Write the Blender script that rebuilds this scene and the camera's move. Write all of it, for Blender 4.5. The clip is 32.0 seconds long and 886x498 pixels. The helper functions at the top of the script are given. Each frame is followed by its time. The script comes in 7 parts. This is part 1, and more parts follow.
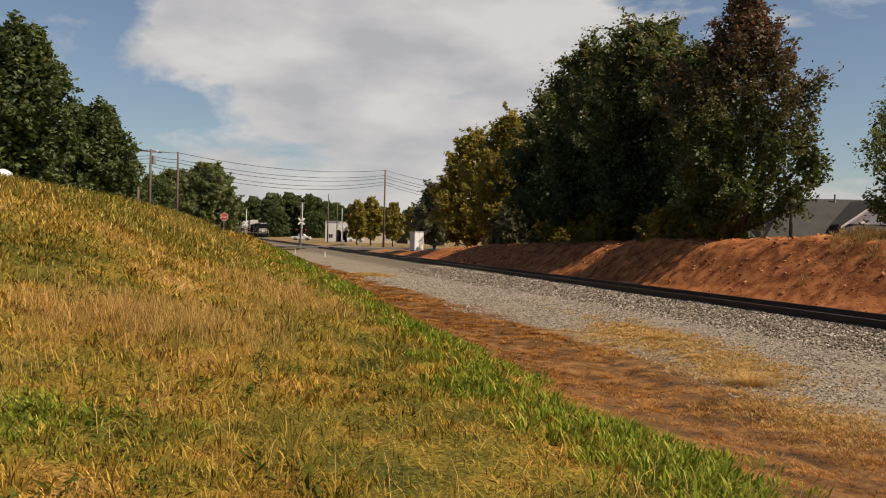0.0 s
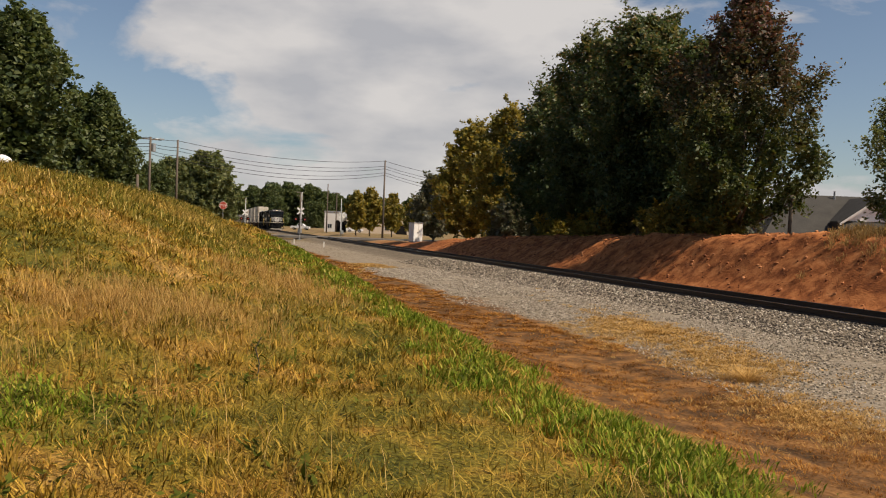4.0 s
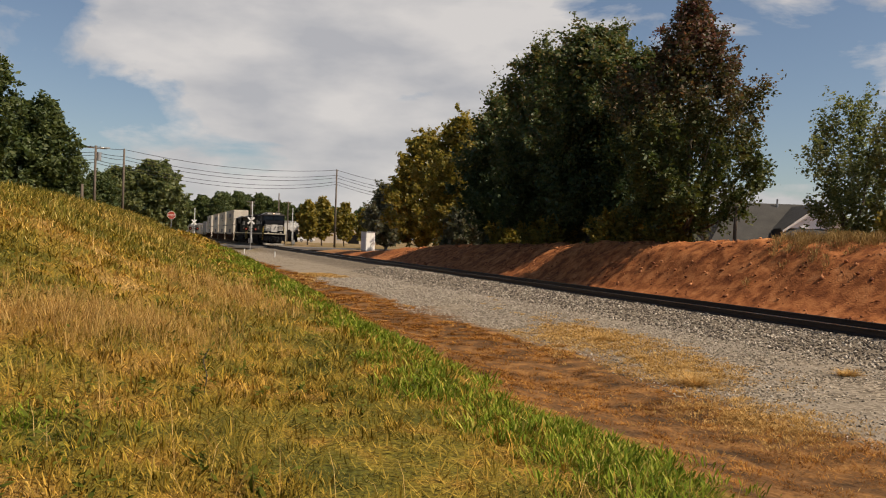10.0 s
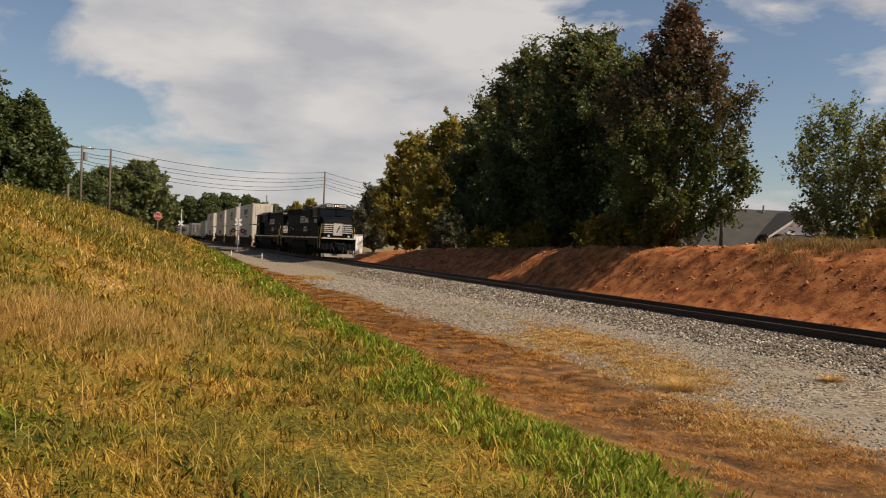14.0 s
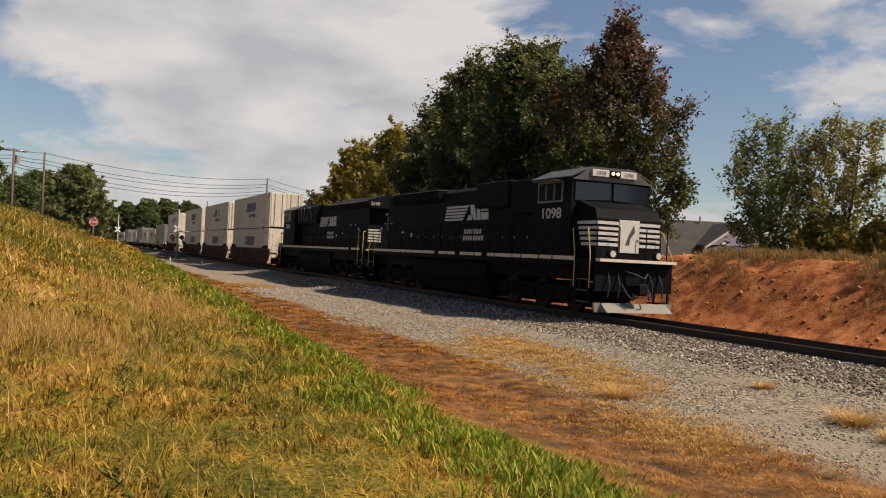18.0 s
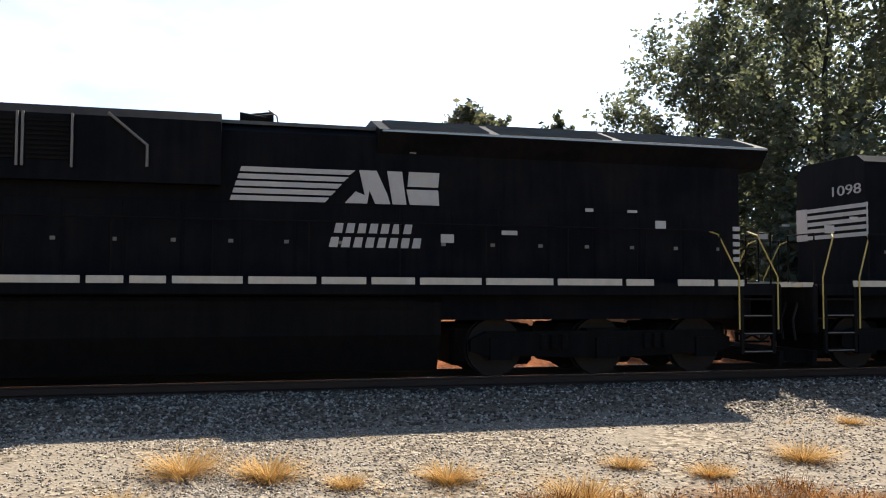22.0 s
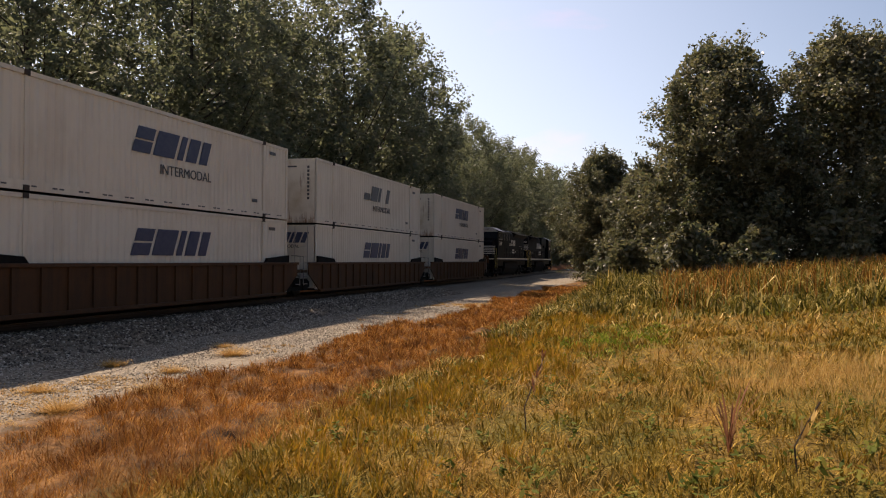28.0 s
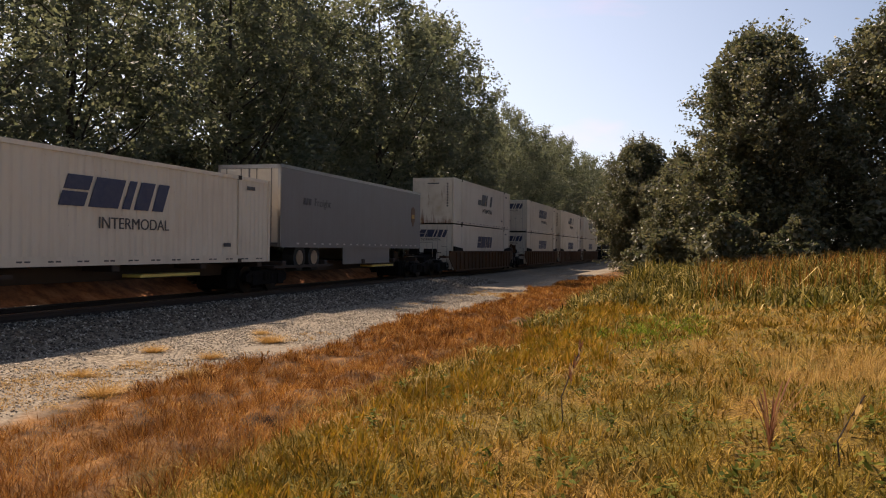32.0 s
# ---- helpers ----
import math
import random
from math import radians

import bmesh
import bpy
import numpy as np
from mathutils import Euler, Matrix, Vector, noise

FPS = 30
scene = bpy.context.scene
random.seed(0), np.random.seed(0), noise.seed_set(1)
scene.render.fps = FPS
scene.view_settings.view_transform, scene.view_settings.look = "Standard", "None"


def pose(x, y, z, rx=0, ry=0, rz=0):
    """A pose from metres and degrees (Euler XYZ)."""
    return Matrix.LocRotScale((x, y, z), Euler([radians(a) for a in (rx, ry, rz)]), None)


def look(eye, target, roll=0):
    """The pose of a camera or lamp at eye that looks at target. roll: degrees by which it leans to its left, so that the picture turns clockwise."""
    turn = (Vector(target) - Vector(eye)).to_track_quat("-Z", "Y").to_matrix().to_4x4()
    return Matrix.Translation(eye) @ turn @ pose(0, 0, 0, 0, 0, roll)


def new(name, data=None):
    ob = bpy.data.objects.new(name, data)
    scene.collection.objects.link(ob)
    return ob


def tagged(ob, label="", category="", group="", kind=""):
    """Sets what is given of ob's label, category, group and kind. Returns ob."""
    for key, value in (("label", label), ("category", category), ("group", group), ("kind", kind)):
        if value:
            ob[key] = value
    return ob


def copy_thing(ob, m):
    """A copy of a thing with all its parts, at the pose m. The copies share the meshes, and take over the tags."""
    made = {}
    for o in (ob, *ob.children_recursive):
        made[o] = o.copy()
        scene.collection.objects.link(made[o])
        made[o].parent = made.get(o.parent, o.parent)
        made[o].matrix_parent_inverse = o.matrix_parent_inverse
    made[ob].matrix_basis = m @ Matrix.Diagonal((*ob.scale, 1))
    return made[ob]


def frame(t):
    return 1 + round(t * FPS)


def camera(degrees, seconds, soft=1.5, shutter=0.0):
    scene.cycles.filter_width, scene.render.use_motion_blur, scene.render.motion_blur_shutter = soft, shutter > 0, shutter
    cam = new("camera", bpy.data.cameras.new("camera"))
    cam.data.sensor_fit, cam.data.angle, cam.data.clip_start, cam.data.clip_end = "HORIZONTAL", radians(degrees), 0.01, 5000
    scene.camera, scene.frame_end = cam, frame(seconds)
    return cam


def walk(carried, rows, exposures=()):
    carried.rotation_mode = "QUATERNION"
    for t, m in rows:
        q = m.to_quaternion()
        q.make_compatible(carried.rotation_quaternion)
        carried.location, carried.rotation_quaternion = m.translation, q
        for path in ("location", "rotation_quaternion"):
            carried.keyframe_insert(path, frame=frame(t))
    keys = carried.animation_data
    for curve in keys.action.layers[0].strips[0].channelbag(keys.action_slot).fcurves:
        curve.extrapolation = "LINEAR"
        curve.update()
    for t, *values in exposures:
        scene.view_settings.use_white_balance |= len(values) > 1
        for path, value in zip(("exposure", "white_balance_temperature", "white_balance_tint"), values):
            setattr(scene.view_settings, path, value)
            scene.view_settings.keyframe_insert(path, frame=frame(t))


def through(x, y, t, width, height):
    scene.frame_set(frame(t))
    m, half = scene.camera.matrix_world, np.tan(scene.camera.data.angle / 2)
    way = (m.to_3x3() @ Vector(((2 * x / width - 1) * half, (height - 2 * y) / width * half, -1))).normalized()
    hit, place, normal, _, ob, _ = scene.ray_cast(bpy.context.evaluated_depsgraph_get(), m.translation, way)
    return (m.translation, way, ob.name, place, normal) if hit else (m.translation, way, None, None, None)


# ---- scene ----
# camera: height 1.62 m over the rail, turned by a standing person
cam = camera(56.24, 32.0, soft=1.1)
PATH = [
    (0.0, 0.110, 0.385, 1.62, 89.24, -1.53, -16.00),
    (0.5, 0.109, 0.385, 1.62, 89.17, -1.41, -15.86),
    (1.0, 0.109, 0.385, 1.62, 88.87, -1.73, -15.85),
    (1.5, 0.108, 0.385, 1.62, 88.65, -1.81, -15.64),
    (2.0, 0.108, 0.385, 1.62, 88.64, -1.97, -15.61),
    (2.5, 0.108, 0.385, 1.62, 88.70, -2.22, -15.62),
    (3.0, 0.109, 0.385, 1.62, 88.72, -2.13, -15.85),
    (3.5, 0.110, 0.385, 1.62, 88.65, -2.22, -15.99),
    (5.5, 0.114, 0.383, 1.62, 88.84, -2.17, -16.58),
    (6.0, 0.120, 0.382, 1.62, 89.12, -1.85, -17.46),
    (6.5, 0.129, 0.379, 1.62, 89.56, -1.85, -18.76),
    (7.0, 0.134, 0.377, 1.62, 89.66, -2.05, -19.59),
    (7.5, 0.136, 0.376, 1.62, 89.72, -2.08, -19.84),
    (8.0, 0.135, 0.377, 1.62, 89.71, -1.96, -19.69),
    (8.5, 0.134, 0.377, 1.62, 89.71, -1.91, -19.57),
    (9.0, 0.133, 0.377, 1.62, 89.66, -1.97, -19.40),
    (9.5, 0.133, 0.377, 1.62, 89.56, -2.05, -19.39),
    (10.0, 0.132, 0.377, 1.62, 89.40, -1.98, -19.34),
    (10.5, 0.133, 0.377, 1.62, 89.34, -2.00, -19.42),
    (11.0, 0.133, 0.377, 1.62, 89.48, -2.13, -19.39),
    (11.5, 0.133, 0.377, 1.62, 89.53, -2.24, -19.41),
    (12.0, 0.134, 0.377, 1.62, 89.56, -2.22, -19.51),
    (12.5, 0.134, 0.377, 1.62, 89.64, -2.34, -19.50),
    (13.0, 0.134, 0.377, 1.62, 89.80, -2.33, -19.57),
    (13.5, 0.136, 0.376, 1.62, 89.75, -2.47, -19.87),
    (15.5, 0.147, 0.372, 1.62, 89.55, -2.14, -21.62),
    (16.0, 0.154, 0.369, 1.62, 90.24, -2.30, -22.62),
    (16.5, 0.158, 0.367, 1.62, 90.41, -2.25, -23.31),
    (17.0, 0.160, 0.367, 1.62, 90.52, -2.37, -23.53),
    (17.5, 0.160, 0.367, 1.62, 90.51, -2.64, -23.60),
    (18.0, 0.163, 0.365, 1.62, 90.42, -2.79, -24.07),
    (18.5, 0.169, 0.362, 1.62, 90.50, -3.05, -25.07),
    (19.0, 0.181, 0.357, 1.62, 90.77, -3.28, -26.91),
    (19.5, 0.198, 0.347, 1.62, 90.59, -3.58, -29.74),
    (20.0, 0.230, 0.328, 1.62, 90.78, -3.29, -35.04),
    (20.5, 0.278, 0.288, 1.62, 92.18, -3.11, -43.93),
    (21.0, 0.336, 0.218, 1.62, 92.82, -3.34, -57.03),
    (21.5, 0.382, 0.119, 1.62, 93.50, -2.74, -72.75),
    (21.6, 0.391, 0.083, 1.62, 93.29, -1.18, -78.02),
    (21.7, 0.397, 0.046, 1.62, 93.48, -1.09, -83.34),
    (21.8, 0.400, -0.000, 1.62, 93.54, -0.54, -90.03),
    (21.9, 0.397, -0.052, 1.62, 92.97, -0.22, -97.40),
    (22.0, 0.388, -0.098, 1.62, 92.66, -0.24, -104.12),
    (22.1, 0.374, -0.142, 1.62, 94.25, 1.87, -110.79),
    (22.3, 0.351, -0.191, 1.62, 92.44, -3.04, -118.56),
    (22.5, 0.325, -0.234, 1.62, 92.64, -0.61, -125.74),
    (23.0, 0.272, -0.293, 1.62, 92.23, -1.18, -137.09),
    (23.5, 0.197, -0.348, 1.62, 92.35, -0.15, -150.48),
    (24.0, 0.139, -0.375, 1.62, 91.89, -0.03, -159.66),
    (24.5, 0.113, -0.384, 1.62, 92.05, 0.62, -163.53),
    (25.0, 0.111, -0.384, 1.62, 92.29, 0.76, -163.86),
    (25.5, 0.102, -0.387, 1.62, 91.83, 0.75, -165.20),
    (27.5, 0.094, -0.389, 1.62, 90.98, -0.30, -166.34),
    (28.0, 0.100, -0.387, 1.62, 90.72, -0.40, -165.49),
    (28.5, 0.102, -0.387, 1.62, 90.61, -0.34, -165.29),
    (29.0, 0.103, -0.386, 1.62, 90.44, -0.29, -165.04),
    (29.5, 0.106, -0.386, 1.62, 90.31, -0.17, -164.58),
    (30.0, 0.109, -0.385, 1.62, 90.30, -0.12, -164.19),
    (30.5, 0.111, -0.384, 1.62, 90.33, -0.21, -163.93),
    (31.0, 0.114, -0.384, 1.62, 90.25, -0.44, -163.49),
    (31.5, 0.116, -0.383, 1.62, 90.01, -0.42, -163.09),
    (32.0, 0.117, -0.383, 1.62, 89.94, -0.69, -163.05),
]
walk(cam, [(t, pose(x, y, z, rx, ry, rz)) for t, x, y, z, rx, ry, rz in PATH],
     exposures=[(0.0, 0.2, 6950, 13), (17.0, 0.2, 6950, 13), (18.0, 0.3, 6950, 13), (19.0, 0.85, 6900, 12), (20.0, 1.2, 6950, 13), (21.0, 1.3, 6850, 13),
                (22.0, 1.15, 6100, 10), (22.6, 1.4, 5400, 6), (23.0, 1.5, 5200, 5), (23.5, 1.25, 5400, 8), (24.0, 0.95, 5800, 11), (25.0, 0.76, 6600, 16), (28.0, 0.56, 7100, 20), (32.0, 0.52, 7100, 20)])


# ---- world and sun ----
SUN_AZ, SUN_EL = 129.0, 50.0     # clockwise from +y, degrees
world = bpy.data.worlds.new("sky")
scene.world = world
world.use_nodes = True
def build_world():
    nt = world.node_tree
    nt.nodes.clear()
    N, L = nt.nodes.new, nt.links.new
    out = N("ShaderNodeOutputWorld")
    bg = N("ShaderNodeBackground")
    bg.inputs["Strength"].default_value = 0.072
    sky = N("ShaderNodeTexSky")
    sky.sky_type = "NISHITA"
    sky.sun_disc = False
    sky.sun_elevation = radians(SUN_EL)
    sky.sun_rotation = radians(SUN_AZ)
    sky.air_density, sky.dust_density, sky.ozone_density = 1.0, 0.5, 2.5
    # layered cloud: noise drawn out along the horizon, thicker over some quarters of the sky
    co = N("ShaderNodeTexCoord")
    mp = N("ShaderNodeMapping")
    mp.inputs["Location"].default_value = (CLOUD_X, CLOUD_Y, 0.0)
    mp.inputs["Scale"].default_value = (1.0, 1.0, 2.7)
    L(co.outputs["Generated"], mp.inputs[0])
    nz = N("ShaderNodeTexNoise")
    nz.inputs["Scale"].default_value = 4.2
    nz.inputs["Detail"].default_value = 8.0
    nz.inputs["Roughness"].default_value = 0.55
    nz.inputs["Distortion"].default_value = 0.25
    L(mp.outputs[0], nz.inputs["Vector"])
    ramp = N("ShaderNodeValToRGB")
    ramp.color_ramp.elements[0].position = 0.49
    ramp.color_ramp.elements[1].position = 0.585
    flat = N("ShaderNodeVectorMath"); flat.operation = "MULTIPLY"; flat.inputs[1].default_value = (1, 1, 0)
    L(co.outputs["Generated"], flat.inputs[0])
    unit = N("ShaderNodeVectorMath"); unit.operation = "NORMALIZE"
    L(flat.outputs[0], unit.inputs[0])
    total = nz.outputs["Fac"]
    for az_, wide, soft_, amount in CLOUD_BANKS:
        a_ = radians(az_)
        dot = N("ShaderNodeVectorMath"); dot.operation = "DOT_PRODUCT"
        dot.inputs[1].default_value = (math.sin(a_), math.cos(a_), 0)
        L(unit.outputs[0], dot.inputs[0])
        rng_ = N("ShaderNodeMapRange")
        for i_, v_ in ((1, math.cos(radians(wide + soft_))), (2, math.cos(radians(wide))), (3, 0.0), (4, amount)):
            rng_.inputs[i_].default_value = v_
        L(dot.outputs["Value"], rng_.inputs[0])
        add = N("ShaderNodeMath"); add.operation = "ADD"
        L(total, add.inputs[0]); L(rng_.outputs[0], add.inputs[1])
        total = add.outputs[0]
    sep = N("ShaderNodeSeparateXYZ")
    L(co.outputs["Generated"], sep.inputs[0])
    a_ = radians(172)
    dot = N("ShaderNodeVectorMath"); dot.operation = "DOT_PRODUCT"
    dot.inputs[1].default_value = (math.sin(a_), math.cos(a_), 0)
    L(unit.outputs[0], dot.inputs[0])
    bands = []
    for src, vals in ((dot.outputs["Value"], (math.cos(radians(14)), math.cos(radians(6)), 0.0, 0.34)), (sep.outputs["Z"], (0.165, 0.10, 0.0, 1.0))):
        rng_ = N("ShaderNodeMapRange")
        for i_, v_ in enumerate(vals, 1):
            rng_.inputs[i_].default_value = v_
        L(src, rng_.inputs[0])
        bands.append(rng_.outputs[0])
    low = N("ShaderNodeMath"); low.operation = "MULTIPLY"
    L(bands[0], low.inputs[0]); L(bands[1], low.inputs[1])
    add = N("ShaderNodeMath"); add.operation = "ADD"
    L(total, add.inputs[0]); L(low.outputs[0], add.inputs[1])
    total = add.outputs[0]
    high = N("ShaderNodeMapRange")
    for i_, v_ in ((1, 0.30), (2, 0.55), (3, 0.0), (4, -0.18)):
        high.inputs[i_].default_value = v_
    L(sep.outputs["Z"], high.inputs[0])
    open_ = N("ShaderNodeMath"); open_.operation = "ADD"
    L(total, open_.inputs[0]); L(high.outputs[0], open_.inputs[1])
    L(open_.outputs[0], ramp.inputs[0])
    nz2 = N("ShaderNodeTexNoise")
    nz2.inputs["Scale"].default_value = 6.0
    nz2.inputs["Detail"].default_value = 6.0
    L(mp.outputs[0], nz2.inputs["Vector"])
    shade = N("ShaderNodeMix"); shade.data_type = "RGBA"
    shade.inputs[6].default_value = (5.3, 5.55, 6.0, 1)
    shade.inputs[7].default_value = (8.0, 8.0, 8.0, 1)
    lit = N("ShaderNodeMapRange"); lit.inputs[1].default_value, lit.inputs[2].default_value = 0.36, 0.64
    L(nz2.outputs["Fac"], lit.inputs[0]); L(lit.outputs[0], shade.inputs[0])
    mix = N("ShaderNodeMix"); mix.data_type = "RGBA"; mix.blend_type = "LIGHTEN"
    fac = N("ShaderNodeMath"); fac.operation = "MULTIPLY"; fac.inputs[1].default_value = 0.92
    L(ramp.outputs[0], fac.inputs[0])
    # thin haze that thickens towards the sun
    az = radians(SUN_AZ)
    glow = N("ShaderNodeVectorMath"); glow.operation = "DOT_PRODUCT"
    glow.inputs[1].default_value = (math.sin(az), math.cos(az), -0.20)
    L(co.outputs["Generated"], glow.inputs[0])
    near = N("ShaderNodeMath"); near.operation = "MAXIMUM"; near.inputs[1].default_value = 0.0
    L(glow.outputs["Value"], near.inputs[0])
    haze = N("ShaderNodeMath"); haze.operation = "POWER"; haze.inputs[1].default_value = 2.0
    L(near.outputs[0], haze.inputs[0])
    pos = N("ShaderNodeMath"); pos.operation = "MULTIPLY_ADD"; pos.inputs[1].default_value = 0.78; pos.inputs[2].default_value = 0.01
    L(haze.outputs[0], pos.inputs[0])
    misty = N("ShaderNodeMix"); misty.data_type = "RGBA"
    misty.inputs[7].default_value = (12.4, 14.4, 17.0, 1)
    L(pos.outputs[0], misty.inputs[0]); L(sky.outputs[0], misty.inputs[6])
    L(fac.outputs[0], mix.inputs[0])
    L(misty.outputs[2], mix.inputs[6])
    L(shade.outputs[2], mix.inputs[7])
    L(mix.outputs[2], bg.inputs["Color"])
    L(bg.outputs[0], out.inputs[0])


CLOUD_X, CLOUD_Y = 3.1, 1.7
# heading of the middle, half width and soft edge in degrees, amount of cloud
CLOUD_BANKS = ((13, 10, 9, 0.19), (86, 18, 8, 0.17), (165, 28, 25, -0.11), (265, 62, 30, -0.20))
build_world()
sun_data = bpy.data.lights.new("sun", "SUN")
sun_data.energy, sun_data.angle, sun_data.color = 5.0, radians(0.6), (1.0, 0.89, 0.73)
sun = new("sun", sun_data)
a, e = radians(SUN_AZ), radians(SUN_EL)
to_sun = Vector((math.sin(a) * math.cos(e), math.cos(a) * math.cos(e), math.sin(e)))
sun.matrix_world = look(to_sun * 60, (0, 0, 0))
# ---- materials ----
class Mat:
    """A node material with short ways to add nodes."""

    def __init__(self, name, rough=0.7, metal=0.0, spec=0.5):
        self.m = bpy.data.materials.new(name)
        self.m.use_nodes = True
        self.t = self.m.node_tree
        self.b = self.t.nodes["Principled BSDF"]
        self.b.inputs["Roughness"].default_value = rough
        self.b.inputs["Metallic"].default_value = metal
        self.b.inputs["Specular IOR Level"].default_value = spec

    def n(self, kind, **sets):
        nd = self.t.nodes.new(kind)
        for k, v in sets.items():
            nd.inputs[k.replace("_", " ")].default_value = v
        return nd

    def link(self, a, b):
        self.t.links.new(a, b)

    def place(self, world_space=True):
        if world_space:
            return self.n("ShaderNodeNewGeometry").outputs["Position"]
        return self.n("ShaderNodeTexCoord").outputs["Object"]

    def noise(self, scale, detail=4.0, rough=0.55, where=None, stretch=None, dist=0.0):
        nd = self.n("ShaderNodeTexNoise", Scale=scale, Detail=detail, Roughness=rough, Distortion=dist)
        w = where if where is not None else self.place(False)
        if stretch:
            mp = self.n("ShaderNodeMapping", Scale=stretch)
            self.link(w, mp.inputs[0])
            w = mp.outputs[0]
        self.link(w, nd.inputs["Vector"])
        return nd.outputs["Fac"]

    def ramp(self, fac, stops):
        nd = self.n("ShaderNodeValToRGB")
        el = nd.color_ramp.elements
        while len(el) < len(stops):
            el.new(0.5)
        for e, (p, c) in zip(el, stops):
            e.position = p
            e.color = (*c, 1) if len(c) == 3 else c
        self.link(fac, nd.inputs[0])
        return nd.outputs[0]

    def grey(self, fac, lo, hi):
        nd = self.n("ShaderNodeMapRange")
        nd.inputs[1].default_value, nd.inputs[2].default_value = lo, hi
        self.link(fac, nd.inputs[0])
        return nd.outputs[0]

    def mix(self, fac, a, b, how="MIX"):
        nd = self.n("ShaderNodeMix")
        nd.data_type = "RGBA"
        nd.blend_type = how
        for i, v in ((0, fac), (6, a), (7, b)):
            if isinstance(v, (tuple, list)):
                nd.inputs[i].default_value = (*v, 1)
            elif isinstance(v, (int, float)):
                nd.inputs[i].default_value = v
            else:
                self.link(v, nd.inputs[i])
        return nd.outputs[2]

    def calc(self, op, a, b=0.0):
        nd = self.n("ShaderNodeMath")
        nd.operation = op
        for i, v in ((0, a), (1, b)):
            if isinstance(v, (int, float)):
                nd.inputs[i].default_value = v
            else:
                self.link(v, nd.inputs[i])
        return nd.outputs[0]

    def colour(self, c):
        if isinstance(c, (tuple, list)):
            self.b.inputs["Base Color"].default_value = (*c, 1)
        else:
            self.link(c, self.b.inputs["Base Color"])
        return self

    def rough(self, r):
        self.link(r, self.b.inputs["Roughness"])
        return self

    def bump(self, h, strength=0.4, dist=0.02):
        nd = self.n("ShaderNodeBump", Strength=strength, Distance=dist)
        self.link(h, nd.inputs["Height"])
        self.link(nd.outputs[0], self.b.inputs["Normal"])
        return self


def worn(name, base, dirt, rough=0.6, metal=0.0, amount=0.5, scale=1.2, streak=True, spec=0.5):
    """Paint or metal with grime in two scales and streaks that run down."""
    k = Mat(name, rough, metal, spec)
    big = k.noise(scale, 5, 0.6)
    fine = k.noise(scale * 14, 3, 0.6)
    f = k.mix(0.35, big, fine)
    if streak:
        run = k.noise(2.2, 5, 0.65, stretch=(3.0, 3.0, 0.22))
        f = k.mix(0.45, f, run)
    f = k.grey(f, 0.5 - 0.12, 0.5 + 0.30)
    f = k.calc("MULTIPLY", f, amount)
    k.colour(k.mix(f, base, dirt))
    k.bump(fine, 0.12, 0.004)
    return k.m
def shiny_black():
    k = Mat("black_enamel", 0.32, spec=0.03)
    f = k.mix(0.4, k.noise(0.9, 6, 0.65), k.noise(3.0, 5, 0.65, stretch=(2.5, 2.5, 0.25)))
    k.colour(k.mix(k.grey(f, 0.42, 0.75), (0.0050, 0.0058, 0.0080), (0.018, 0.0165, 0.0160)))
    k.rough(k.calc("ADD", k.calc("MULTIPLY", f, 0.35), 0.36))
    k.bump(k.noise(1.2, 2, 0.5), 0.06, 0.02)
    return k.m


def container_white():
    k = Mat("container_white", 0.55, spec=0.4)
    w = k.place(False)
    run = k.noise(1.6, 6, 0.68, stretch=(2.4, 2.4, 0.12))
    big = k.noise(0.5, 4, 0.6)
    spot = k.noise(9.0, 4, 0.7)
    oi = k.n("ShaderNodeObjectInfo")
    base = k.mix(oi.outputs["Random"], (0.64, 0.575, 0.475), (0.58, 0.52, 0.42))
    c = k.mix(k.calc("MULTIPLY", k.grey(k.mix(0.5, run, big), 0.47, 0.72), 0.55), base, (0.36, 0.28, 0.20))
    c = k.mix(k.grey(spot, 0.69, 0.76), c, (0.22, 0.11, 0.06))
    k.colour(c)
    k.bump(spot, 0.1, 0.004)
    return k.m


def rusty_end():
    k = Mat("container_end", 0.6, spec=0.35)
    sp = k.n("ShaderNodeSeparateXYZ")
    k.link(k.place(False), sp.inputs[0])
    run = k.noise(2.2, 5, 0.65, stretch=(2.5, 2.5, 0.35))
    foot = k.calc("ADD", run, k.calc("MULTIPLY", k.grey(sp.outputs["Z"], 0.9, 0.0), 0.20))
    c = k.mix(k.grey(k.noise(1.2, 5, 0.6), 0.45, 0.75), (0.66, 0.59, 0.48), (0.50, 0.41, 0.29))
    k.colour(k.mix(k.grey(foot, 0.58, 0.78), c, (0.20, 0.085, 0.03)))
    return k.m


def glass_dark(name, tint):
    k = Mat(name, 0.08, spec=0.22)
    k.colour(tint)
    return k.m


M_BLACK = shiny_black()
M_DARK = worn("grimy_frame", (0.005, 0.005, 0.005), (0.020, 0.016, 0.013), 0.9, amount=0.9, scale=2.0, spec=0.12)
M_LETTER = worn("white_lettering", (0.52, 0.50, 0.46), (0.34, 0.30, 0.25), 0.5, amount=0.6, scale=3.0)
M_STRIPE = worn("reflective_stripe", (0.66, 0.60, 0.48), (0.38, 0.30, 0.22), 0.4, amount=0.7, scale=4.0)
M_YELLOW = worn("yellow_rail_paint", (0.62, 0.46, 0.10), (0.30, 0.22, 0.10), 0.5, amount=0.6, scale=5.0)
M_RAILING = worn("grey_railing", (0.20, 0.185, 0.16), (0.12, 0.10, 0.08), 0.5, amount=0.6, scale=5.0)
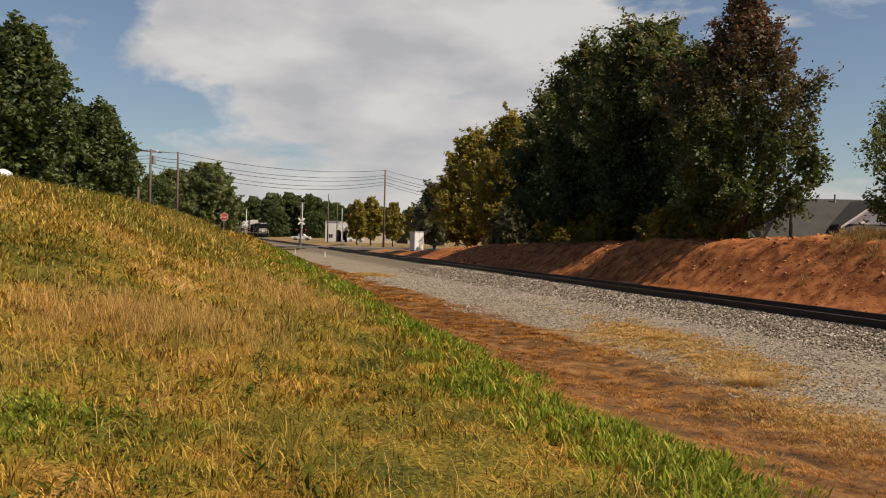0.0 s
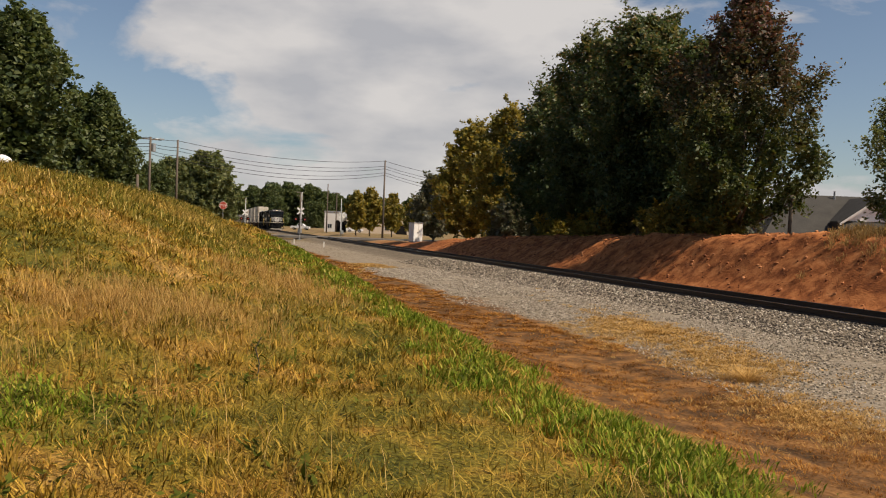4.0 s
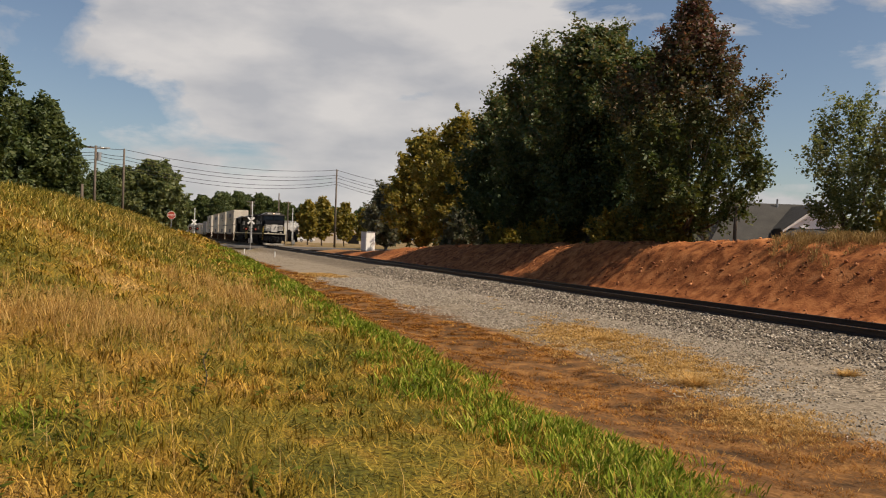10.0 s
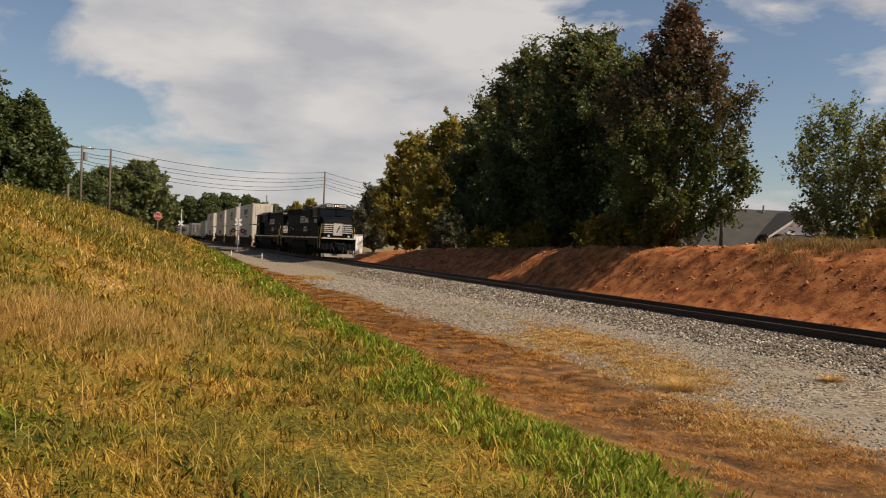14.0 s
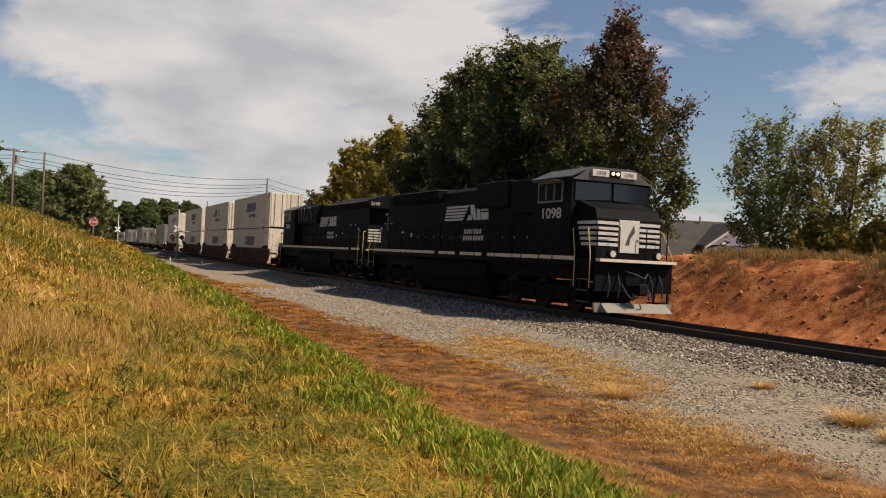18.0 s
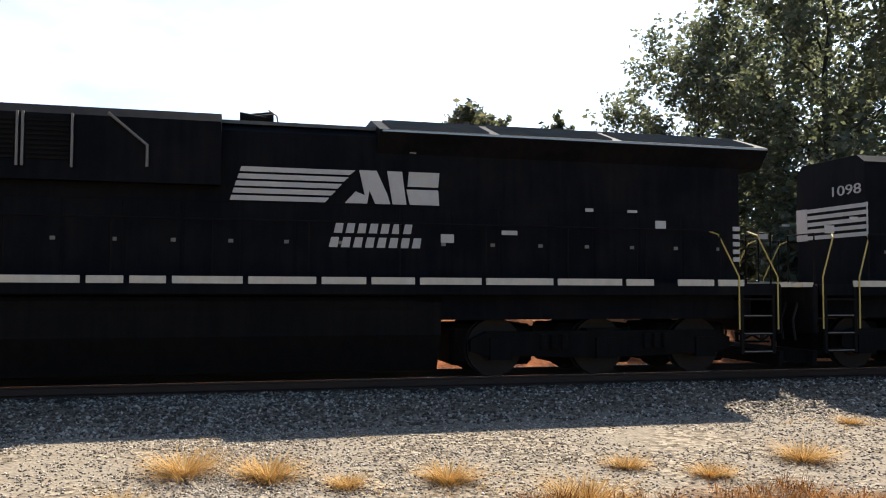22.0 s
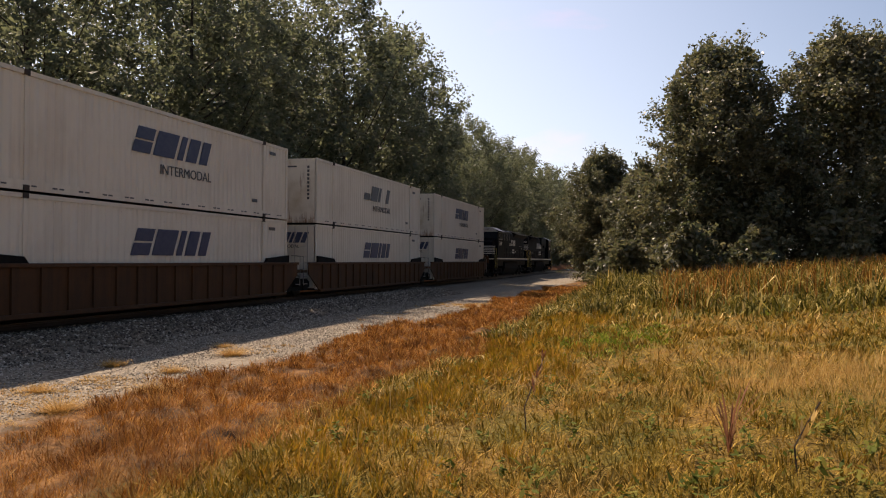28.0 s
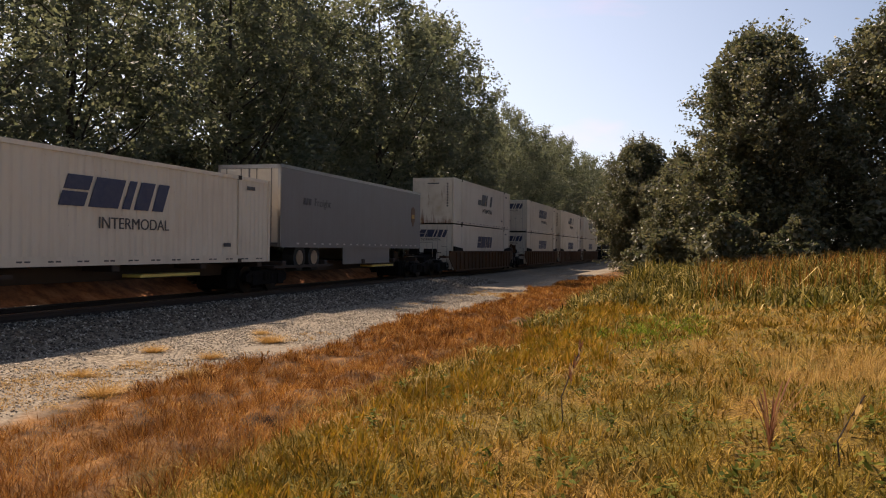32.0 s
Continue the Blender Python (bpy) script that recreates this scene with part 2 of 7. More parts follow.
M_ROOF = worn("dusty_roof_paint", (0.045, 0.043, 0.042), (0.13, 0.11, 0.09), 0.38, amount=0.8, scale=2.0, streak=False)
M_CAB_GLASS = glass_dark("cab_glass", (0.012, 0.016, 0.022))
M_CHROME = worn("bare_steel", (0.42, 0.41, 0.40), (0.20, 0.16, 0.12), 0.35, 0.9, amount=0.5, scale=6.0)
M_WHEEL = worn("wheel_steel", (0.02, 0.016, 0.014), (0.035, 0.025, 0.018), 0.6, 0.5, amount=0.8, scale=3.0)
M_LAMP = Mat("headlight_glow", 0.2)
M_LAMP.colour((1.0, 0.85, 0.6))
M_LAMP.b.inputs["Emission Color"].default_value = (1.0, 0.62, 0.40, 1)
M_LAMP.b.inputs["Emission Strength"].default_value = 1.8
M_LAMP = M_LAMP.m
M_LENS = glass_dark("lamp_lens", (0.45, 0.42, 0.36))
M_CONT = container_white()
M_CONT_END = rusty_end()
M_LOCK = worn("galvanised_rod", (0.36, 0.34, 0.30), (0.24, 0.17, 0.11), 0.5, amount=0.6, scale=4.0)
M_NAVY = worn("navy_lettering", (0.022, 0.03, 0.075), (0.12, 0.12, 0.13), 0.5, amount=0.55, scale=2.5)
M_INK = worn("dark_lettering", (0.03, 0.03, 0.035), (0.25, 0.23, 0.22), 0.5, amount=0.4, scale=4.0)
M_TRAILER = worn("grey_trailer", (0.17, 0.165, 0.165), (0.12, 0.10, 0.085), 0.5, amount=0.6, scale=0.8)
M_WELL = worn("rust_yellow_steel", (0.085, 0.036, 0.012), (0.020, 0.012, 0.008), 0.75, amount=1.0, scale=1.6, spec=0.25)
M_SPINE = worn("brown_spine_steel", (0.035, 0.02, 0.012), (0.015, 0.012, 0.010), 0.75, amount=1.0, scale=1.6)
M_SHIELD = worn("brown_shield", (0.09, 0.035, 0.012), (0.14, 0.08, 0.04), 0.5, amount=0.4)
M_GOLD = worn("gold_mark", (0.48, 0.27, 0.05), (0.30, 0.18, 0.06), 0.5, amount=0.4)
M_RUBBER = worn("tyre_rubber", (0.012, 0.012, 0.012), (0.03, 0.025, 0.02), 0.85, amount=0.7, scale=4.0)
M_RED_SIGN = worn("red_sign_paint", (0.36, 0.05, 0.03), (0.26, 0.09, 0.06), 0.45, amount=0.4)
# ---- building helpers ----
def mesh_of(bm, name="mesh", smooth=False):
    me = bpy.data.meshes.new(name)
    bm.to_mesh(me)
    bm.free()
    if smooth:
        me.polygons.foreach_set("use_smooth", [True] * len(me.polygons))
    return me


def part(name, bm, material, parent, label="", smooth=False):
    """One mesh object under a thing or a part."""
    me = mesh_of(bm, name, smooth) if isinstance(bm, bmesh.types.BMesh) else bm
    if not me.materials:
        me.materials.append(material)
    ob = new(name, me)
    ob.parent = parent
    return tagged(ob, label)


def thing(name, label, category, group="", kind="", at=None):
    ob = new(name)
    if at is not None:
        ob.matrix_basis = at
    return tagged(ob, label, category, group, kind)


def box(bm, x0, x1, y0, y1, z0, z1, bevel=0.0):
    r = bmesh.ops.create_cube(bm, size=1.0)
    vs = r["verts"]
    for v in vs:
        v.co = Vector(((x0 + x1) / 2 + v.co.x * (x1 - x0), (y0 + y1) / 2 + v.co.y * (y1 - y0), (z0 + z1) / 2 + v.co.z * (z1 - z0)))
    if bevel:
        es = list({e for v in vs for e in v.link_edges})
        bmesh.ops.bevel(bm, geom=es, offset=bevel, segments=1, affect="EDGES", profile=0.5)
    return bm


def boxes(*dims, bevel=0.0):
    bm = bmesh.new()
    for d in dims:
        box(bm, *d, bevel=bevel)
    return bm


def tube(bm, a, b, r, n=8, r2=None, caps=True):
    a, b = Vector(a), Vector(b)
    d = b - a
    m = Matrix.Translation((a + b) / 2) @ d.to_track_quat("Z", "Y").to_matrix().to_4x4()
    bmesh.ops.create_cone(bm, cap_ends=caps, segments=n, radius1=r, radius2=r if r2 is None else r2, depth=d.length, matrix=m)
    return bm


def pipe(bm, pts, r, n=6):
    """A bent round bar through the points, in one skin; r is one radius or one for each point."""
    p = [Vector(q) for q in pts]
    r = list(r) if isinstance(r, (list, tuple)) else [r] * len(p)
    rings = []
    for i, q in enumerate(p):
        d = ((p[min(i + 1, len(p) - 1)] - q).normalized() + (q - p[max(i - 1, 0)]).normalized()).normalized()
        side = d.cross(Vector((0, 0, 1)) if abs(d.z) < 0.9 else Vector((1, 0, 0))).normalized()
        up = d.cross(side)
        if rings and (side.dot(last) < 0):
            side, up = -side, -up
        if rings:
            # keep the seam from twisting
            side = (last - d * last.dot(d)).normalized()
            up = d.cross(side)
        last = side
        rings.append([bm.verts.new(q + (side * math.cos(6.2832 * k / n) + up * math.sin(6.2832 * k / n)) * r[i]) for k in range(n)])
    for u, v in zip(rings, rings[1:]):
        for k in range(n):
            bm.faces.new((u[k], u[(k + 1) % n], v[(k + 1) % n], v[k]))
    bm.faces.new(rings[0][::-1])
    bm.faces.new(rings[-1])
    return bm


def prism(bm, outline, axis, lo, hi):
    """A flat outline drawn out along an axis. The outline's pairs are the two other axes in order."""
    def put(u, v, w):
        return {"x": (w, u, v), "y": (u, w, v), "z": (u, v, w)}[axis]
    a = [bm.verts.new(put(u, v, lo)) for u, v in outline]
    b = [bm.verts.new(put(u, v, hi)) for u, v in outline]
    n = len(outline)
    fs = [bm.faces.new(a), bm.faces.new(b[::-1])]
    for i in range(n):
        fs.append(bm.faces.new((a[i], b[i], b[(i + 1) % n], a[(i + 1) % n])))
    bmesh.ops.recalc_face_normals(bm, faces=fs)
    return bm


def from_arrays(name, verts, faces, material, smooth=False):
    """A mesh from numpy arrays: verts (n, 3), faces (m, 3 or 4)."""
    me = bpy.data.meshes.new(name)
    verts = np.asarray(verts, np.float32)
    faces = np.asarray(faces, np.int32)
    k = faces.shape[1]
    me.vertices.add(len(verts))
    me.vertices.foreach_set("co", verts.ravel())
    me.loops.add(faces.size)
    me.loops.foreach_set("vertex_index", faces.ravel())
    me.polygons.add(len(faces))
    me.polygons.foreach_set("loop_start", np.arange(len(faces), dtype=np.int32) * k)
    me.polygons.foreach_set("loop_total", np.full(len(faces), k, np.int32))
    if smooth:
        me.polygons.foreach_set("use_smooth", np.ones(len(faces), bool))
    me.update(calc_edges=True)
    me.materials.append(material)
    return me


def lettering(name, text, size, material, parent, m, depth=0.004, label="", width=None, shear=0.0, bold=0.0):
    cu = bpy.data.curves.new(name, "FONT")
    cu.body, cu.size, cu.extrude, cu.shear, cu.offset = text, size, depth, shear, bold
    cu.align_x = "CENTER"
    tmp = bpy.data.objects.new("tmp", cu)
    me = bpy.data.meshes.new_from_object(tmp)
    bpy.data.objects.remove(tmp)
    if width:
        xs = [v.co.x for v in me.vertices]
        k = width / (max(xs) - min(xs))
        for v in me.vertices:
            v.co.x *= k
    me.materials.clear()
    me.materials.append(material)
    ob = new(name, me)
    ob.parent = parent
    ob.matrix_basis = m
    return tagged(ob, label)
# ---- ground ----
TRACK_X = 15.8
rng = np.random.default_rng(7)


def waves(x, y, scale, seed):
    """Cheap rolling unevenness, -1 to 1."""
    r = np.random.default_rng(seed)
    s = 0
    for i in range(6):
        a, k, p = r.uniform(0, 6.28), (1.0 + i * 0.7) / scale, r.uniform(0, 6.28)
        s = s + np.sin((x * np.cos(a) + y * np.sin(a)) * k + p) / (1.0 + i * 0.6)
    return s / 2.4


def step(a, b, v):
    t = np.clip((v - a) / (b - a), 0, 1)
    return t * t * (3 - 2 * t)


def height(x, y):
    """Height of the ground over the rail's top."""
    x, y = np.asarray(x, float), np.asarray(y, float)
    # near side: meadow, verge, ditch with dead grass, gravel road, ballast
    z = np.interp(x, [2.2, 3.6, 4.8, 6.2, 8.0, 12.3, 13.9, 17.7, 18.9, 19.6],
                  [0.02, -0.12, -0.42, -0.62, -0.55, -0.52, -0.20, -0.20, -0.60, -0.62])
    # hill on the near side, higher up the line, falling away past the crossing
    ahead = step(2, 26, y) * (1 - step(55, 105, y))
    hill = np.clip(1.5 - x, 0, None)
    rise = hill * (0.075 + 0.20 * ahead) * (1 - 0.55 * step(10, 40, hill)) + ahead * step(-2, 8, 4 - x) * 0.55
    z = z + np.where(x < 4.5, np.minimum(rise, 4.2 + 0 * x), 0)
    # shoulder over the ditch, higher up the line
    lift = np.interp(y, [9, 15, 22, 31, 53, 72, 95], [0.0, 0.17, 0.38, 0.58, 1.1, 1.45, 1.1])
    z = z + lift * (1 - step(3.5, 5.2, x)) * step(-10, -2, x)
    # ballast spreads wider beside the near stretch of track
    z = z + np.interp(x, [8.4, 9.6, 11.2, 12.3, 13.9], [0.0, 0.06, 0.16, 0.17, 0.0]) * step(-14, -6, y) * (1 - step(26, 40, y))
    # red clay bank on the far side
    reach = (1 - step(60, 100, y))
    top = np.interp(y, [-80, -10, 10, 24, 50, 90, 130], [1.2, 1.5, 2.05, 2.08, 1.5, 1.1, 0.6])
    bank = step(19.6, 24.2 + 0.8 * np.sin(y * 0.13), x)
    z = z + np.where(x > 19.0, bank * (top + 0.62) * (0.35 + 0.65 * reach), 0)
    z = z + np.where((x > 20) & (x < 26), (0.16 * waves(x, y, 0.8, 3) + 0.11 * np.abs(waves(x, y, 0.33, 4))) * bank * reach, 0)
    # mounds of matted dead grass along the ditch
    heap = 0.07 + 0.12 * step(2, -6, y)
    z = z + heap * np.abs(waves(x, y * 0.7, 0.55, 5)) * step(4.2, 4.9, x) * (1 - step(7.0, 8.2, x))
    # wheel rut along the ditch down the line
    z = z - 0.16 * np.exp(-((x - 4.45 - 0.12 * np.sin(y * 0.4)) / 0.28) ** 2) * step(1, -5, y)
    # slight unevenness
    z = z + 0.05 * waves(x, y, 2.2, 1) * np.where((x > 4.4) & (x < 19), 0.35, 1.0)
    z = z + 0.25 * waves(x, y, 30, 2) * step(40, 140, np.hypot(x - 8, y)) * np.where(np.abs(x - TRACK_X) < 9, 0, 1)
    return z


def spaced(stops):
    out = []
    for (a, n), (b, _) in zip(stops, stops[1:]):
        out += list(np.linspace(a, b, n, endpoint=False))
    return np.array(out + [stops[-1][0]])


def surface_colour(k):
    """Colours of the ground by its bands, shared by soil and the dead grass."""
    w = k.place()
    sp = k.n("ShaderNodeSeparateXYZ")
    k.link(w, sp.inputs[0])
    wob = k.calc("MULTIPLY", k.calc("SUBTRACT", k.noise(0.45, 5, 0.62, w), 0.5), 2.2)
    fine = k.noise(6.0, 4, 0.6, w)
    x = k.calc("ADD", sp.outputs["X"], wob)
    return w, sp, x, fine


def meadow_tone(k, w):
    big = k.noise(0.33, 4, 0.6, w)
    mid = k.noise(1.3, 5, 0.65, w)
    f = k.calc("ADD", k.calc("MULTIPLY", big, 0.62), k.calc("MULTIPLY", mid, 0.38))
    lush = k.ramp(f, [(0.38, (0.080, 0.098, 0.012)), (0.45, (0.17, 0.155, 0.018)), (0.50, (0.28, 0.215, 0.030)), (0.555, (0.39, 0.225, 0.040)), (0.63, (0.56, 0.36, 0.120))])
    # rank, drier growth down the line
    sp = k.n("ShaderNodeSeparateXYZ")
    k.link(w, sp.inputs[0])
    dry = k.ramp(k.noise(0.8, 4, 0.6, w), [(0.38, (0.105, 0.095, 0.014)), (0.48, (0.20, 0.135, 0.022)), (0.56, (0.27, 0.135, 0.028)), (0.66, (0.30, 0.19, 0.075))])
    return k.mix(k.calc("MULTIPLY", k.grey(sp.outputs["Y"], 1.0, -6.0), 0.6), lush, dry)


def ground_material():
    k = Mat("ground", 0.95, spec=0.15)
    w, sp, x, fine = surface_colour(k)
    straw = k.ramp(k.noise(26.0, 5, 0.75, w), [(0.36, (0.30, 0.28, 0.25)), (0.5, (0.75, 0.72, 0.66)), (0.64, (1.35, 1.3, 1.25))])
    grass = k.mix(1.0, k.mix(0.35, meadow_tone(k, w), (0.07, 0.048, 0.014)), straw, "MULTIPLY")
    dead = k.ramp(k.noise(2.2, 5, 0.65, w), [(0.35, (0.050, 0.029, 0.014)), (0.5, (0.135, 0.066, 0.024)), (0.65, (0.27, 0.13, 0.042))])
    stone = k.n("ShaderNodeTexVoronoi", Scale=17.0)
    k.link(w, stone.inputs["Vector"])
    grit = k.ramp(stone.outputs["Color"], [(0.2, (0.080, 0.062, 0.043)), (0.5, (0.19, 0.152, 0.108)), (0.8, (0.36, 0.30, 0.22))])
    dust = k.mix(k.grey(k.noise(0.8, 4, 0.6, w), 0.42, 0.62), grit, (0.24, 0.20, 0.15))
    ball = k.mix(0.55, grit, (0.105, 0.083, 0.060))
    clay = k.ramp(k.noise(1.6, 6, 0.7, w), [(0.32, (0.10, 0.028, 0.010)), (0.45, (0.24, 0.078, 0.024)), (0.56, (0.40, 0.145, 0.048)), (0.70, (0.52, 0.22, 0.085))])
    far = k.ramp(k.noise(0.15, 4, 0.6, w), [(0.35, (0.10, 0.085, 0.03)), (0.6, (0.26, 0.17, 0.085))])

    def over(c, new_c, a, b):
        return k.mix(k.grey(x, a, b), c, new_c)
    c = over(grass, dead, 4.3, 4.9)
    c = over(c, dust, 7.9, 8.5)
    c = k.mix(k.grey(sp.outputs["X"], 12.3, 13.0), c, ball)
    c = k.mix(k.grey(sp.outputs["X"], 18.2, 19.0), c, clay)
    flat = k.mix(k.grey(k.noise(0.5, 4, 0.6, w), 0.44, 0.56), clay, far)
    c = k.mix(k.grey(x, 24.0, 26.5), c, flat)
    # the far woods' floor and the meadow past the crossing
    c = k.mix(k.grey(sp.outputs["Y"], 95, 120), c, k.mix(k.grey(x, 12.5, 13.5), far, k.mix(k.grey(x, 18.5, 20.5), ball, far)))
    # shade below the wood down the line, put into the ground colour as dark brown
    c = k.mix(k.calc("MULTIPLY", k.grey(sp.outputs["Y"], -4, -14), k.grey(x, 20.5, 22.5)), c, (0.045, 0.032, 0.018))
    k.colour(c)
    h = k.mix(0.5, fine, stone.outputs["Distance"])
    k.bump(h, 0.65, 0.05)
    return k.m


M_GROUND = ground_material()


def build_ground():
    xs = spaced([(-1500, 6), (-300, 10), (-60, 20), (-12, 46), (3, 66), (14, 8), (19, 52), (27, 14), (60, 12), (300, 6), (1500, 1)])
    ys = spaced([(-1500, 6), (-300, 20), (-90, 60), (-30, 120), (0, 200), (60, 60), (130, 20), (400, 6), (1500, 1)])
    X, Y = np.meshgrid(xs, ys)
    Z = height(X, Y)
    v = np.stack([X, Y, Z], -1).reshape(-1, 3)
    nx = len(xs)
    i = (np.arange(len(ys) - 1)[:, None] * nx + np.arange(nx - 1)[None, :]).ravel()
    f = np.stack([i, i + 1, i + nx + 1, i + nx], -1)
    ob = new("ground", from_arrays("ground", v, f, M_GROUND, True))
    tagged(ob, "grassy ground, gravel track bed and red clay bank", "ground", kind="structure")


build_ground()
# ---- trees ----
def leaf_material(name, tones, through=0.3, top=None, gloss=0.55):
    k = Mat(name, gloss, spec=0.4)
    geo = k.n("ShaderNodeNewGeometry")
    tone = k.ramp(geo.outputs["Random Per Island"], tones)
    patch = k.grey(k.noise(0.35, 3, 0.6, k.place()), 0.38, 0.62)
    c = k.mix(k.calc("MULTIPLY", patch, 0.35), tone, tones[-1][1])
    if top:
        # autumn turns the crown from the top down
        sp = k.n("ShaderNodeSeparateXYZ")
        k.link(k.place(False), sp.inputs[0])
        z = k.calc("ADD", sp.outputs["Z"], k.calc("MULTIPLY", k.calc("SUBTRACT", k.noise(0.45, 3, 0.6), 0.5), 9.0))
        turned = k.ramp(geo.outputs["Random Per Island"], top)
        c = k.mix(k.grey(z, 4.0, 11.0), c, turned)
    k.colour(c)
    tr = k.n("ShaderNodeBsdfTranslucent")
    k.link(k.mix(1.0, c, (1.45, 1.42, 1.05), "MULTIPLY"), tr.inputs["Color"])
    mx = k.n("ShaderNodeMixShader", Fac=through)
    k.link(k.b.outputs[0], mx.inputs[1])
    k.link(tr.outputs[0], mx.inputs[2])
    k.link(mx.outputs[0], k.t.nodes["Material Output"].inputs["Surface"])
    return k.m


def bark_material(name="bark", lo=(0.045, 0.036, 0.028), hi=(0.16, 0.13, 0.10)):
    k = Mat(name, 0.9, spec=0.2)
    f = k.noise(3.0, 6, 0.7, stretch=(4, 4, 0.6))
    k.colour(k.ramp(f, [(0.35, lo), (0.65, hi)]))
    k.bump(f, 0.6, 0.03)
    return k.m


M_BARK = bark_material()
M_BARK_DARK = bark_material("dark_bark", (0.022, 0.018, 0.015), (0.075, 0.062, 0.05))
M_LEAF_GREEN = leaf_material("leaf_green", [(0.0, (0.034, 0.056, 0.017)), (0.5, (0.066, 0.095, 0.028)), (1.0, (0.125, 0.140, 0.045))])
M_LEAF_RED = leaf_material("leaf_red", [(0.0, (0.024, 0.048, 0.012)), (0.5, (0.052, 0.080, 0.018)), (1.0, (0.105, 0.110, 0.026))], 0.3,
                           [(0.0, (0.040, 0.048, 0.016)), (0.4, (0.085, 0.058, 0.030)), (0.8, (0.145, 0.062, 0.042)), (1.0, (0.23, 0.085, 0.060))])
M_LEAF_GOLD = leaf_material("leaf_gold", [(0.0, (0.085, 0.095, 0.018)), (0.5, (0.19, 0.165, 0.030)), (1.0, (0.34, 0.245, 0.050))], 0.45)
M_LEAF_MAPLE = leaf_material("leaf_maple", [(0.0, (0.018, 0.042, 0.016)), (0.5, (0.038, 0.070, 0.024)), (1.0, (0.075, 0.100, 0.034))], 0.3,
                             [(0.0, (0.045, 0.076, 0.024)), (0.55, (0.092, 0.115, 0.036)), (0.85, (0.16, 0.135, 0.045)), (1.0, (0.20, 0.12, 0.045))])
M_LEAF_TURN = leaf_material("leaf_turning", [(0.0, (0.046, 0.060, 0.036)), (0.6, (0.098, 0.106, 0.062)), (1.0, (0.175, 0.155, 0.102))], 0.4, None, 0.42)
M_LEAF_WOOD = leaf_material("leaf_wood", [(0.0, (0.060, 0.075, 0.050)), (0.6, (0.114, 0.130, 0.088)), (1.0, (0.170, 0.176, 0.132))], 0.5, None, 0.6)
M_LEAF_OLIVE = leaf_material("leaf_olive", [(0.0, (0.070, 0.080, 0.024)), (0.5, (0.135, 0.140, 0.040)), (1.0, (0.24, 0.205, 0.065))], 0.4)
M_LEAF_PALE = leaf_material("leaf_pale", [(0.0, (0.058, 0.082, 0.030)), (0.5, (0.115, 0.142, 0.050)), (1.0, (0.21, 0.215, 0.085))], 0.42)


def crown_mesh(r, height_, base, radius, lobes, twigs, leaves, size, taper, tuft, rise, mat, fill=0.2):
    """Leaves along twigs that fan out from the ends of many branches, with a sparse fill inside. Returns the mesh and the branches."""
    grid = np.linspace(0, 1, 64)
    share = np.cumsum(np.interp(grid, taper[0], taper[1]) + 0.08)
    u = np.interp((np.arange(lobes) + r.uniform(0.1, 0.9, lobes)) / lobes, share / share[-1], grid)
    ang = np.arange(lobes) * 2.39996 + r.normal(0, 0.35, lobes)
    lump = 1 + 0.17 * np.sin(ang * 3 + u * 6 + r.uniform(0, 6)) + 0.10 * np.sin(ang * 5 - u * 9)
    out = (radius - 0.35 * tuft) * np.interp(u, taper[0], taper[1]) * lump * (1 - 0.60 * r.uniform(0, 1, lobes) ** 2.0)
    zc = base + u * (height_ - base - 0.4 * tuft)
    end = np.stack([out * np.cos(ang), out * np.sin(ang), zc], -1)
    root = np.stack([0.06 * end[:, 0], 0.06 * end[:, 1], np.maximum(base * 0.55, zc - out * rise - 0.3)], -1)
    axis = end - root
    axis /= np.linalg.norm(axis, axis=1)[:, None] + 1e-6
    big = r.uniform(0.65, 1.3, lobes)
    n = lobes * twigs
    ax, e0, b0 = np.repeat(axis, twigs, 0), np.repeat(end, twigs, 0), np.repeat(big, twigs)
    way = ax * 0.55 + r.normal(0, 0.62, (n, 3)) + np.array([0, 0, 0.16 + 0.25 * rise])
    way /= np.linalg.norm(way, axis=1)[:, None]
    start = e0 - ax * (tuft * r.uniform(0.0, 1.3, n) * b0)[:, None]
    long = tuft * r.uniform(0.45, 1.15, n) * b0
    m = n * leaves
    along_ = r.uniform(0.08, 1.0, m) ** 0.75
    p = np.repeat(start, leaves, 0) + np.repeat(way * long[:, None], leaves, 0) * along_[:, None] + r.normal(0, 0.10 * tuft, (m, 3))
    s = size * r.uniform(0.6, 1.35, m)
    k = int(m * fill)
    v_ = r.uniform(0.05, 0.92, k)
    b_ = r.uniform(0, 6.283, k)
    q_ = radius * np.interp(v_, taper[0], taper[1]) * 0.66 * r.uniform(0, 1, k) ** 0.6
    p = np.concatenate([p, np.stack([q_ * np.cos(b_), q_ * np.sin(b_), base + v_ * (height_ - base)], -1)])
    s = np.concatenate([s, size * r.uniform(1.0, 1.9, k)])
    m += k
    a = r.normal(0, 1, (m, 3)); a[:, 2] = a[:, 2] * 0.6 - 0.25
    a /= np.linalg.norm(a, axis=1)[:, None]
    b = np.cross(a, r.normal(0, 1, (m, 3)))
    b /= np.linalg.norm(b, axis=1)[:, None] + 1e-6
    a, b = a * s[:, None], b * (s * 0.62)[:, None]
    cc = np.cross(a, b); cc /= np.linalg.norm(cc, axis=1)[:, None] + 1e-6
    bow = cc * (s * 0.16)[:, None]
    v = np.stack([p - a, p + b * 0.9 + bow, p + a, p - b * 0.9 + bow], 1).reshape(-1, 3)
    return from_arrays("crown", v, np.arange(4 * m).reshape(-1, 4), mat), list(zip(root, end))


